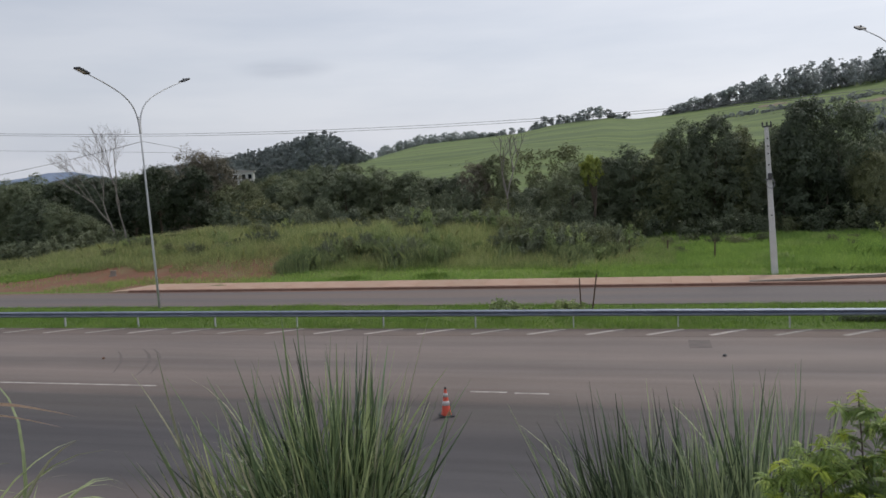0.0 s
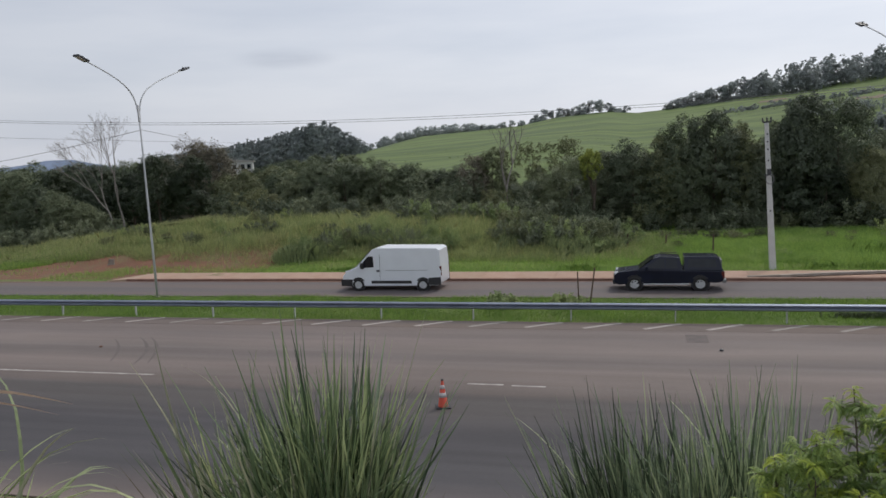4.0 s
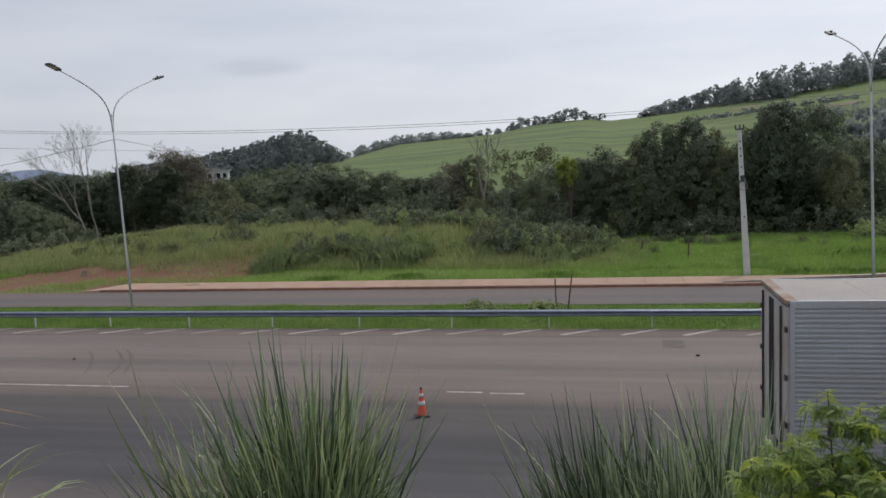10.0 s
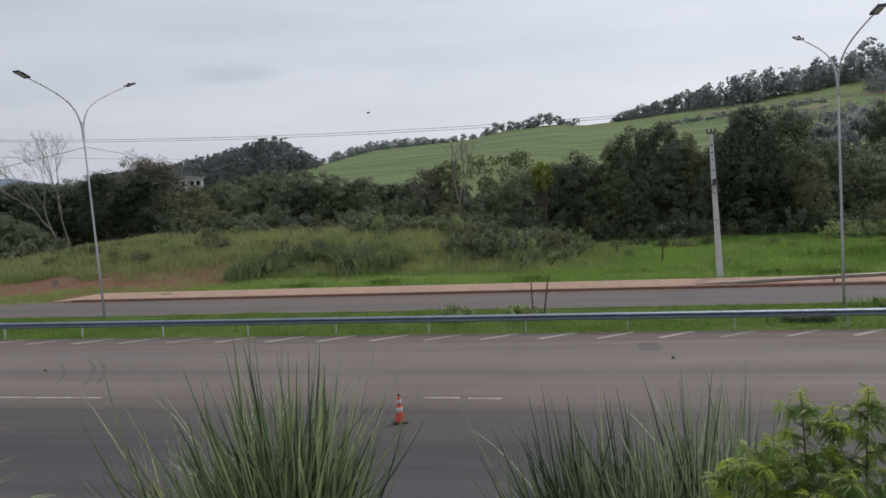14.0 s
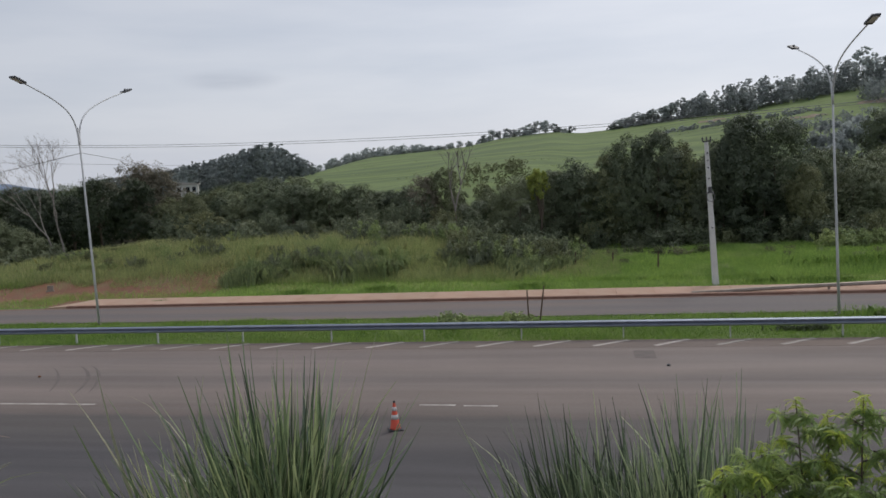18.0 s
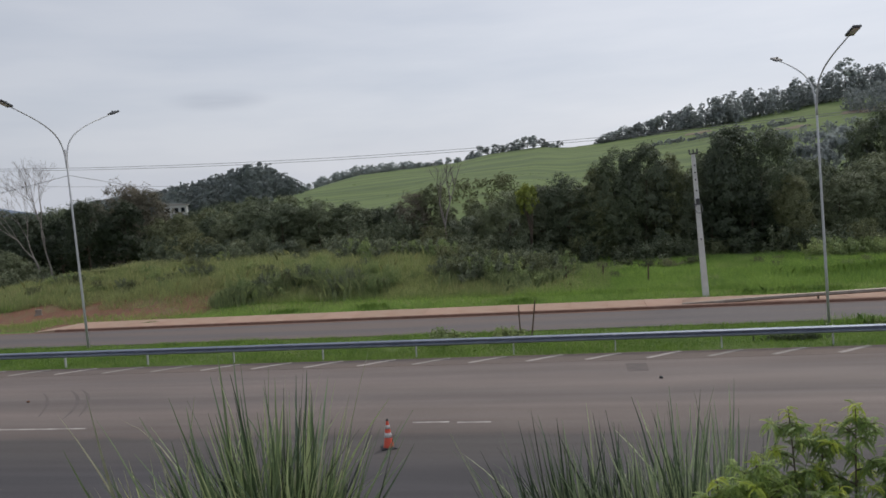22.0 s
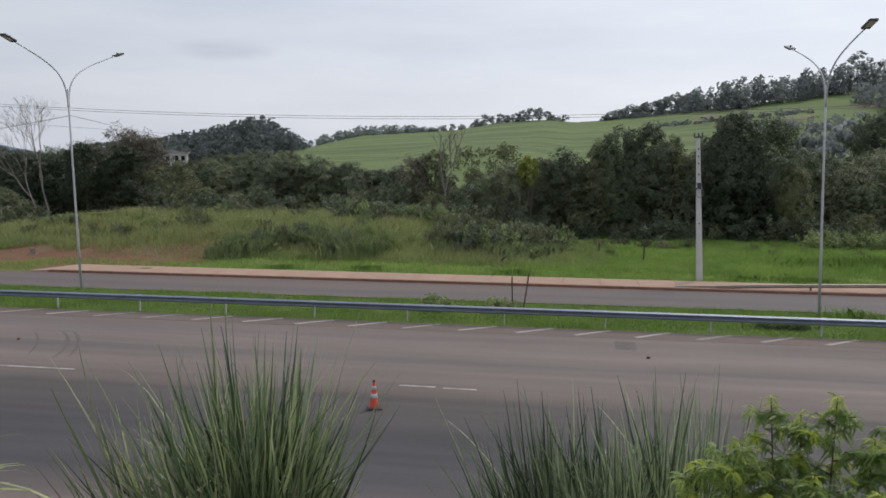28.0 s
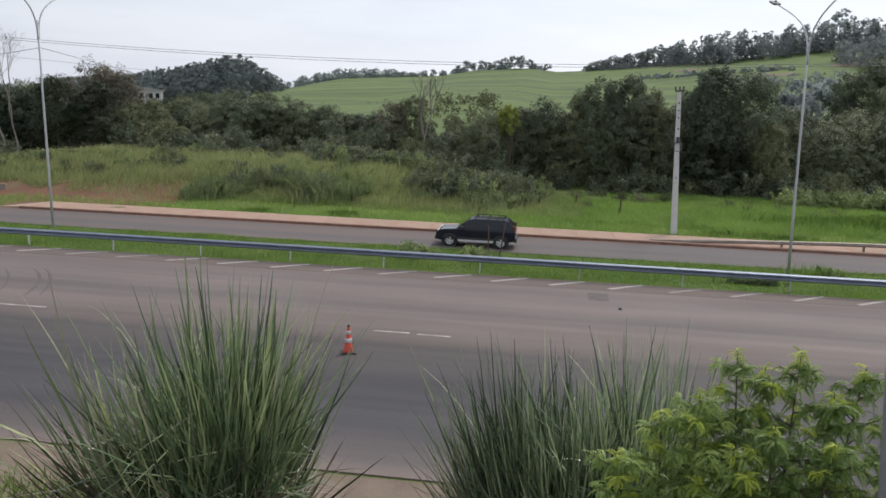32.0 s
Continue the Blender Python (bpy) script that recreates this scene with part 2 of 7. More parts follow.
CROP = mat("hillside field", (0.138, 0.190, 0.056), (0.078, 0.118, 0.036), 0.95, scale=0.22, fine=1.1, bump=0.8, c3=(0.062, 0.094, 0.036), c3_scale=0.13, stretch=(0.10, 1, 1), c3_cut=(0.52, 0.60))
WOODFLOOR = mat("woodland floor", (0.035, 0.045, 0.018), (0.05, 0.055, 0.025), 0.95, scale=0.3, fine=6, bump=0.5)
# blue of aerial haze put into the base colour
HAZE_HILL = mat("far hills, blue haze in colour", (0.22, 0.27, 0.36), (0.19, 0.24, 0.32), 1.0, scale=0.004, fine=0.03, spec=0.0)
BARK = mat("bark", (0.115, 0.088, 0.065), (0.075, 0.06, 0.045), 0.95, scale=3, fine=25, bump=0.8)
PALE_BARK = mat("pale dead bark", (0.25, 0.225, 0.20), (0.16, 0.145, 0.13), 0.9, scale=3, fine=25, bump=0.5)
LEAF = {
    "dark": mat("dark leaves", (0.122, 0.150, 0.088), (0.086, 0.110, 0.066), 0.6, scale=0.7, fine=6, vary=0.3, island=0.22, translucent=0.22),
    "mid": mat("mid green leaves", (0.150, 0.182, 0.098), (0.110, 0.140, 0.076), 0.6, scale=0.7, fine=6, vary=0.34, island=0.22, translucent=0.25),
    "olive": mat("olive leaves", (0.160, 0.180, 0.086), (0.118, 0.138, 0.068), 0.65, scale=0.7, fine=6, vary=0.3, island=0.22, translucent=0.25),
    "lime": mat("yellow green leaves", (0.34, 0.39, 0.08), (0.22, 0.27, 0.07), 0.6, scale=0.8, fine=6, vary=0.1, island=0.3, translucent=0.35),
    "grey": mat("grey green broad leaves", (0.215, 0.245, 0.150), (0.150, 0.180, 0.105), 0.6, scale=0.8, fine=6, vary=0.2, island=0.3, translucent=0.25),
    # distance haze is put into this pale grey base colour
    "haze": mat("far leaves, haze in colour", (0.40, 0.435, 0.425), (0.32, 0.355, 0.352), 0.8, scale=0.3, fine=3, vary=0.25, island=0.16, translucent=0.5),
    # bluish grey base colour stands in for haze over the hill
    "hill": mat("hill wood leaves, haze in colour", (0.215, 0.245, 0.240), (0.165, 0.195, 0.194), 0.8, scale=0.3, fine=3, island=0.14, translucent=0.3),
    "fresh": mat("fresh green weeds", (0.29, 0.365, 0.145), (0.19, 0.26, 0.10), 0.6, scale=0.8, fine=6, vary=0.2, island=0.3, translucent=0.3),
    "ficus": mat("very dark glossy leaves", (0.036, 0.056, 0.022), (0.026, 0.040, 0.017), 0.5, scale=0.7, fine=6, vary=0.1, island=0.3, translucent=0.3),
    "russet": mat("thin brownish foliage", (0.165, 0.150, 0.104), (0.13, 0.120, 0.084), 0.7, scale=0.7, fine=6, vary=0.15, island=0.3, translucent=0.25),
}
GRASS = {
    "weed": mat("dark tall weed grass", (0.31, 0.37, 0.175), (0.21, 0.27, 0.125), 0.6, scale=0.3, fine=4, island=0.45, translucent=0.3),
    "pale": mat("pale seeding grass", (0.42, 0.43, 0.20), (0.34, 0.37, 0.15), 0.7, scale=0.3, fine=4, island=0.3, translucent=0.4),
    "verge": mat("lush verge grass", (0.20, 0.325, 0.065), (0.12, 0.215, 0.042), 0.6, scale=0.6, fine=4, island=0.35, translucent=0.42),
    "meadow": mat("meadow grass", (0.345, 0.395, 0.165), (0.19, 0.25, 0.09), 0.65, scale=0.32, fine=1.3, island=0.35, translucent=0.42, c3=(0.40, 0.36, 0.19), c3_scale=0.5, c3_cut=(0.56, 0.72)),
    "lush": mat("tall bright grass", (0.29, 0.43, 0.105), (0.185, 0.315, 0.07), 0.6, scale=0.3, fine=1.5, island=0.35, translucent=0.42, c3=(0.33, 0.40, 0.16), c3_scale=0.4, c3_cut=(0.56, 0.7)),
    "arch": mat("pale arching grass", (0.33, 0.38, 0.19), (0.25, 0.31, 0.13), 0.5, scale=3, fine=30, vary=0.3, translucent=0.3),
    "rusty": mat("dried reddish leaf", (0.50, 0.37, 0.30), (0.42, 0.32, 0.24), 0.6, scale=6, fine=40, translucent=0.2),
    "reed": mat("coarse tall grass blades", (0.210, 0.295, 0.150), (0.088, 0.138, 0.068), 0.22, scale=3, fine=30, vary=0.85, island=0.8, translucent=0.18, stretch=(1, 1, 0.3), spec=0.9),
    "fine": mat("fine tall grass blades", (0.42, 0.51, 0.30), (0.19, 0.265, 0.15), 0.26, scale=3, fine=30, vary=0.85, island=0.8, translucent=0.24, stretch=(1, 1, 0.3), spec=0.9),
    "dead": mat("dead brown grass stems", (0.21, 0.155, 0.105), (0.13, 0.095, 0.065), 0.8, scale=3, fine=30, vary=0.4, island=0.4, translucent=0.1),
    # pale colour serves dried blades and painted-in sky glints on green ones
    "straw": mat("dried straw and pale glint blades", (0.47, 0.47, 0.33), (0.33, 0.33, 0.21), 0.6, scale=3, fine=30, vary=0.25, island=0.3, translucent=0.25),
    "young": mat("young yellow green leaflets", (0.47, 0.55, 0.10), (0.37, 0.48, 0.09), 0.45, scale=3, fine=20, vary=0.3, translucent=0.55),
    "feather": mat("feathery shrub leaflets", (0.40, 0.51, 0.15), (0.25, 0.36, 0.11), 0.45, scale=3, fine=20, vary=0.42, island=0.22, translucent=0.5),
}
GALV = mat("galvanised steel", (0.27, 0.305, 0.375), (0.21, 0.245, 0.315), 0.55, 0.6, scale=2, fine=30, vary=0.05)
GALV_DULL = mat("dull galvanised pole", (0.50, 0.51, 0.52), (0.42, 0.43, 0.44), 0.6, 0.2, scale=3, fine=30)
RUSTY = mat("earth-stained steel", (0.28, 0.24, 0.205), (0.20, 0.155, 0.125), 0.6, 0.4, scale=2, fine=20)
STEEL_GREY = mat("grey steel trim", (0.20, 0.205, 0.215), (0.15, 0.155, 0.165), 0.5, 0.4, scale=4, fine=30)
DARK_METAL = mat("dark grey metal", (0.07, 0.072, 0.076), (0.05, 0.05, 0.055), 0.5, 0.4, scale=4, fine=30)
CONCRETE = mat("weathered concrete", (0.42, 0.41, 0.39), (0.34, 0.33, 0.31), 0.9, scale=2, fine=25, bump=0.3)
CONCRETE_OLD = mat("earth-stained old concrete", (0.27, 0.235, 0.20), (0.19, 0.155, 0.13), 0.9, scale=4, fine=25, bump=0.4)
CONCRETE_PALE = mat("pale concrete pole", (0.60, 0.60, 0.58), (0.50, 0.50, 0.48), 0.85, scale=2, fine=25, bump=0.3)
WOOD = mat("weathered brown timber", (0.13, 0.085, 0.06), (0.085, 0.06, 0.045), 0.9, scale=3, fine=25, bump=0.5, stretch=(1, 1, 0.15))
WIRE = mat("grey cable", (0.22, 0.22, 0.235), (0.17, 0.17, 0.18), 0.7)
WHITE_PAINT = mat("white vehicle paint", (0.74, 0.76, 0.80), (0.70, 0.72, 0.76), 0.28, scale=1.2, fine=12, spec=0.5, grain_mix=0.04)
NAVY = mat("dark blue vehicle paint", (0.009, 0.012, 0.027), (0.007, 0.009, 0.020), 0.16, scale=1.5, fine=12, grain_mix=0.1, spec=0.35)
BLACKISH = mat("blue-black vehicle paint", (0.012, 0.015, 0.026), (0.009, 0.011, 0.019), 0.16, scale=1.5, fine=12, grain_mix=0.1, spec=0.4)
SILVER = mat("faded silver cab paint", (0.46, 0.46, 0.43), (0.41, 0.41, 0.385), 0.38, 0.15, scale=1.4, fine=14, c3=(0.36, 0.345, 0.32), c3_scale=0.8, grain_mix=0.08)
CAP_PAINT = mat("off-white deflector paint", (0.60, 0.60, 0.57), (0.53, 0.53, 0.50), 0.35, scale=1.4, fine=14, c3=(0.48, 0.46, 0.43), c3_scale=0.9, grain_mix=0.08)
ALU = mat("ribbed aluminium panel", (0.46, 0.49, 0.545), (0.41, 0.44, 0.495), 0.42, 0.3, scale=0.7, fine=18, c3=(0.37, 0.385, 0.415), c3_scale=0.45, grain_mix=0.12)
DOOR_PALE = mat("dusty pale door sheet", (0.50, 0.475, 0.45), (0.42, 0.395, 0.37), 0.6, scale=0.9, fine=14, c3=(0.33, 0.28, 0.24), c3_scale=0.7, c3_cut=(0.52, 0.7), grain_mix=0.12)
RUSTED = mat("rust-stained steel edge", (0.30, 0.215, 0.165), (0.20, 0.12, 0.085), 0.8, scale=3, fine=20, c3=(0.40, 0.37, 0.34), c3_scale=1.5)
ALU_ROOF = mat("dusty aluminium roof", (0.375, 0.338, 0.312), (0.325, 0.295, 0.272), 0.8, 0.05, scale=0.8, fine=14, grain_mix=0.15)
PLASTIC = mat("black plastic", (0.022, 0.022, 0.024), (0.03, 0.03, 0.032), 0.6, scale=3, fine=30)
RUBBER = mat("tyre rubber", (0.022, 0.021, 0.021), (0.032, 0.03, 0.029), 0.9, scale=6, fine=40, bump=0.3)
RIM_SILVER = mat("silver alloy wheel", (0.62, 0.63, 0.65), (0.5, 0.51, 0.53), 0.35, 0.3, scale=5, fine=40)
RIM = mat("grey wheel metal", (0.22, 0.22, 0.23), (0.15, 0.15, 0.155), 0.5, 0.3, scale=5, fine=40)
GLASS = mat("tinted vehicle glass", (0.014, 0.017, 0.022), (0.010, 0.013, 0.017), 0.06, spec=0.35, scale=1, fine=3)
LAMP_CLEAR = mat("clear headlamp", (0.75, 0.77, 0.8), (0.6, 0.62, 0.66), 0.12, scale=8, fine=40)
LAMP_RED = mat("red tail lamp", (0.13, 0.018, 0.02), (0.09, 0.012, 0.014), 0.2, scale=8, fine=40)
ORANGE = mat("orange cone plastic", (0.58, 0.075, 0.035), (0.47, 0.055, 0.028), 0.5, scale=3, fine=30)
REFLECT = mat("white reflective collar", (0.62, 0.60, 0.59), (0.5, 0.48, 0.47), 0.4, scale=5, fine=40)
RENDER_WALL = mat("pale rendered wall", (0.50, 0.495, 0.48), (0.43, 0.425, 0.41), 0.9, scale=0.5, fine=8)
ROOF_TILE = mat("dull fibre roof", (0.36, 0.34, 0.32), (0.30, 0.28, 0.26), 0.9, scale=1, fine=10)
GREY_POST = mat("blue grey painted steel", (0.20, 0.225, 0.245), (0.17, 0.19, 0.21), 0.5, 0.1, scale=8, fine=60)
SKIN = mat("dark feathers", (0.03, 0.028, 0.027), (0.04, 0.037, 0.034), 0.8)

# ---- mesh helpers ----


def mesh_of(name, bm, material=None, smooth=False):
    me = bpy.data.meshes.new(name)
    bm.to_mesh(me)
    bm.free()
    if material:
        me.materials.append(material)
    if smooth:
        me.shade_smooth()
    return me


def part(name, bm, material, parent=None, label="", smooth=False, at=None):
    """Links a bmesh, or a mesh, as one object under a thing or a part."""
    me = bm if isinstance(bm, bpy.types.Mesh) else mesh_of(name, bm, material, smooth)
    ob = new(name, me)
    if parent:
        ob.parent = parent
    if at is not None:
        ob.matrix_basis = at
    return tagged(ob, label) if label else ob


def thing(name, label, category, group="", at=None, kind=""):
    ob = new(name)
    ob.empty_display_size = 0.3
    if at is not None:
        ob.matrix_basis = at
    return tagged(ob, label, category, group, kind)


def box(x0, x1, y0, y1, z0, z1, bevel=0.0, bm=None, turn=None):
    bm = bm or bmesh.new()
    m = Matrix.LocRotScale(((x0 + x1) / 2, (y0 + y1) / 2, (z0 + z1) / 2), None, (abs(x1 - x0), abs(y1 - y0), abs(z1 - z0)))
    made = bmesh.ops.create_cube(bm, size=1, matrix=(turn @ m) if turn else m)
    if bevel:
        edges = {e for v in made["verts"] for e in v.link_edges}
        bmesh.ops.bevel(bm, geom=list(edges), offset=bevel, segments=2, affect="EDGES", profile=0.7)
    return bm


def rod(a, b, r0, r1=None, sides=8, bm=None):
    bm = bm or bmesh.new()
    a, b = Vector(a), Vector(b)
    turn = (b - a).to_track_quat("Z", "Y").to_matrix().to_4x4()
    m = Matrix.Translation((a + b) / 2) @ turn
    bmesh.ops.create_cone(bm, cap_ends=True, segments=sides, radius1=r0, radius2=r0 if r1 is None else r1, depth=(b - a).length, matrix=m)
    return bm


def tube(points, radii, sides=8, bm=None):
    bm = bm or bmesh.new()
    pts = [Vector(p) for p in points]
    rings = []
    for i, p in enumerate(pts):
        d = (pts[min(i + 1, len(pts) - 1)] - pts[max(i - 1, 0)]).normalized()
        q = d.to_track_quat("Z", "Y")
        r = radii[i] if isinstance(radii, (list, tuple)) else radii
        rings.append([bm.verts.new(p + q @ Vector((math.cos(a) * r, math.sin(a) * r, 0))) for a in (2 * math.pi * k / sides for k in range(sides))])
    for A, B in zip(rings, rings[1:]):
        for k in range(sides):
            bm.faces.new((A[k], A[(k + 1) % sides], B[(k + 1) % sides], B[k]))
    bm.faces.new(rings[0][::-1])
    bm.faces.new(rings[-1])
    return bm


def slab(profile, y0, y1, inset=0.0, bevel=0.0, bm=None):
    """A side profile of (x, z) points, made solid from y0 to y1; the top may lean in by inset."""
    bm = bm or bmesh.new()
    zs = [p[1] for p in profile]
    lo, hi = min(zs), max(zs)

    def lean(z):
        return inset * (z - lo) / (hi - lo or 1)
    A = [bm.verts.new((x, y0 + lean(z), z)) for x, z in profile]
    B = [bm.verts.new((x, y1 - lean(z), z)) for x, z in profile]
    faces = [bm.faces.new(A), bm.faces.new(B[::-1])]
    n = len(A)
    for k in range(n):
        faces.append(bm.faces.new((A[(k + 1) % n], A[k], B[k], B[(k + 1) % n])))
    bmesh.ops.recalc_face_normals(bm, faces=faces)
    if bevel:
        bmesh.ops.bevel(bm, geom=list({e for f in faces for e in f.edges}), offset=bevel, segments=2, affect="EDGES", profile=0.7, clamp_overlap=True)
    return bm


def lathe(profile, sides=24, bm=None, m=None, hoop=False):
    """A solid of turning: profile of (radius, height) about z."""
    bm = bm or bmesh.new()
    rings = []
    for r, z in profile:
        ring = [bm.verts.new((max(r, 1e-4) * math.cos(2 * math.pi * k / sides), max(r, 1e-4) * math.sin(2 * math.pi * k / sides), z)) for k in range(sides)]
        if m:
            for v in ring:
                v.co = m @ v.co
        rings.append(ring)
    for A, B in zip(rings, rings[1:]):
        for k in range(sides):
            bm.faces.new((A[k], A[(k + 1) % sides], B[(k + 1) % sides], B[k]))
    if hoop:
        for k in range(sides):
            bm.faces.new((rings[-1][k], rings[-1][(k + 1) % sides], rings[0][(k + 1) % sides], rings[0][k]))
    else:
        bm.faces.new(rings[0][::-1])
        bm.faces.new(rings[-1])
    bmesh.ops.recalc_face_normals(bm, faces=bm.faces)
    return bm


def raw_mesh(name, verts, size, material):
    """A mesh of separate polygons of one size, from an array (n, size, 3)."""
    me = bpy.data.meshes.new(name)
    n = len(verts)
    me.vertices.add(n * size)
    me.vertices.foreach_set("co", np.ascontiguousarray(verts, np.float32).ravel())
    me.loops.add(n * size)
    me.loops.foreach_set("vertex_index", np.arange(n * size, dtype=np.int32))
    me.polygons.add(n)
    me.polygons.foreach_set("loop_start", np.arange(0, n * size, size, dtype=np.int32))
    me.polygons.foreach_set("loop_total", np.full(n, size, np.int32))
    me.update(calc_edges=True)
    me.materials.append(material)
    return me


# ---- the lie of the land ----


def step(a, b, x):
    t = np.clip((np.asarray(x, float) - a) / (b - a), 0, 1)
    return t * t * (3 - 2 * t)


def ripple(x, y):
    return np.sin(x * 0.31 + 1.3) * np.sin(y * 0.27 + 0.4) * 0.5 + np.sin(x * 0.83 + y * 0.41) * 0.25 + np.sin(x * 0.13 - y * 0.57 + 2) * 0.25


def land(x, y):
    """Height of the ground at a place, in metres."""
    x, y = np.asarray(x, float), np.asarray(y, float)
    bank = np.interp(y, [-6, 0, 3, 6, 9, 11.6, 12.9], [5.2, 5.0, 4.15, 2.75, 1.25, 0.1, -0.02])
    bank = bank + 0.1 * ripple(x * 2, y * 2) * step(11.8, 9, y)
    rise = step(45.5, 57, y) * step(-56, -34, x) * (1 - step(-15, 1, x))
    meadow = -0.03 + 0.25 * step(46, 60, y) + 1.9 * rise + 0.14 * ripple(x, y) * step(46, 50, y)
    valley = -3.5 * step(66, 84, y)
    ridge = np.interp(x, [-260, -190, -145, -100, -37, 0, 32, 65, 140, 200], [0, 1, 6.5, 16, 19.8, 22.6, 25, 28.5, 38, 39])
    t = np.clip((y - 96) / 254, 0, 1)
    slope = (ridge + 4.5) * (t - 0.06 * np.sin(t * np.pi)) + 0.7 * ripple(x * 0.12, y * 0.12) * step(110, 160, y)
    beyond = -0.05 * np.clip(y - 350, 0, 400)
    return np.where(y < 12.9, bank, meadow + valley + slope + beyond)


def build_ground():
    xs = np.concatenate([np.linspace(-4000, -300, 14)[:-1], np.linspace(-300, -75, 31)[:-1], np.linspace(-75, 45, 121)[:-1], np.linspace(45, 300, 35)[:-1], np.linspace(300, 4000, 14)])
    ys = np.concatenate([np.linspace(-400, -10, 8)[:-1], np.linspace(-10, 0, 11)[:-1], np.linspace(0, 12.9, 27), np.linspace(13.1, 45, 12), np.linspace(46, 100, 55)[:-1], np.linspace(100, 400, 61)[:-1], np.linspace(400, 4500, 18)])
    X, Y = np.meshgrid(xs, ys)
    Z = land(X, Y)
    nx, ny = len(xs), len(ys)
    me = bpy.data.meshes.new("ground")
    idx = np.arange(nx * ny).reshape(ny, nx)
    faces = np.stack([idx[:-1, :-1], idx[:-1, 1:], idx[1:, 1:], idx[1:, :-1]], -1).reshape(-1, 4)
    me.from_pydata(np.stack([X, Y, Z], -1).reshape(-1, 3).tolist(), [], faces.tolist())
    for m in (DIRT, TURF, SOIL, MEADOW, WOODFLOOR, CROP):
        me.materials.append(m)
    cx = (X[:-1, :-1] + X[1:, 1:]).ravel() / 2
    cy = (Y[:-1, :-1] + Y[1:, 1:]).ravel() / 2
    wob = 1.2 * np.sin(cx * 0.7) + 0.8 * np.sin(cx * 1.9 + 1)
    bare = (cx < -24) & (cx > -62) & (cy > 41) & (cy < 54)
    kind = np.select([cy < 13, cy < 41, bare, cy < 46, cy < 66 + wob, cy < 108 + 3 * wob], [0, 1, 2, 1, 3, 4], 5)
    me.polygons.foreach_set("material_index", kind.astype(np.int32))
    me.shade_smooth()
    tagged(new("ground", me), "grassy bank, verges, meadow, wooded valley and green hillside", "ground", kind="structure")


build_ground()


def strip(name, x0, x1, y0, y1, z0, z1, material, label, category):
    ob = part(name, box(x0, x1, y0, y1, z0, z1), material)
    return tagged(ob, label, category, kind="structure")


# carriageways, with the seam between old and newer surfacing
strip("road_main", -900, 900, 12.95, 30.75, -0.3, 0.004, ASPHALT_NEAR, "worn brownish asphalt carriageway with darker near lane", "road")
strip("road_shoulder", -900, 900, 29.45, 30.76, -0.3, 0.009, SHOULDER, "dusty brown asphalt shoulder with hatching", "road")
strip("road_far", -900, 900, 36.2, 41.1, -0.3, 0.0, ASPHALT_FAR, "grey asphalt of the far carriageway", "road")
strip("road_edge_dust", -70, 120, 40.72, 41.1, -0.2, 0.004, STAIN, "band of red earth dust along the road edge", "road")
kerb = strip("kerb", -31, 120, 41.1, 41.35, -0.3, 0.13, KERB, "low concrete kerb stained by red earth", "kerb")


def build_pavement():
    base = thing("pavement", "pinkish concrete pavement slabs beside the far road", "pavement", kind="structure", at=pose(0, 0, 0))
    me = mesh_of("slab", box(-0.995, 0.995, 41.36, 43.75, -0.25, 0.125, 0.01), PAVING)
    for i in range(40):
        part("slab", me, None, base, at=pose(-29.6 + 2.0 * i, 0, 0, 0, random.uniform(-0.15, 0.15), 0))
    # the sloping first slab
    bm = bmesh.new()
    vs = [bm.verts.new(v) for v in ((-32.6, 41.36, 0.01), (-30.6, 41.36, 0.125), (-30.6, 43.75, 0.125), (-30.9, 43.75, 0.1),
                                    (-32.6, 41.36, -0.2), (-30.6, 41.36, -0.2), (-30.6, 43.75, -0.2), (-30.9, 43.75, -0.2))]
    for f in ((0, 1, 2, 3), (7, 6, 5, 4), (0, 4, 5, 1), (1, 5, 6, 2), (2, 6, 7, 3), (3, 7, 4, 0)):
        bm.faces.new([vs[k] for k in f])
    part("slab", bm, PAVING, base)


build_pavement()


# tyre marks: start, bend and end of each arc, and its width
SKIDS = (((-19.38, 26.91), (-17.86, 25.58), (-16.94, 23.22), 0.30), ((-19.86, 26.88), (-18.03, 25.34), (-17.35, 22.97), 0.30), ((-20.80, 26.55), (-19.36, 25.22), (-18.51, 23.27), 0.22))


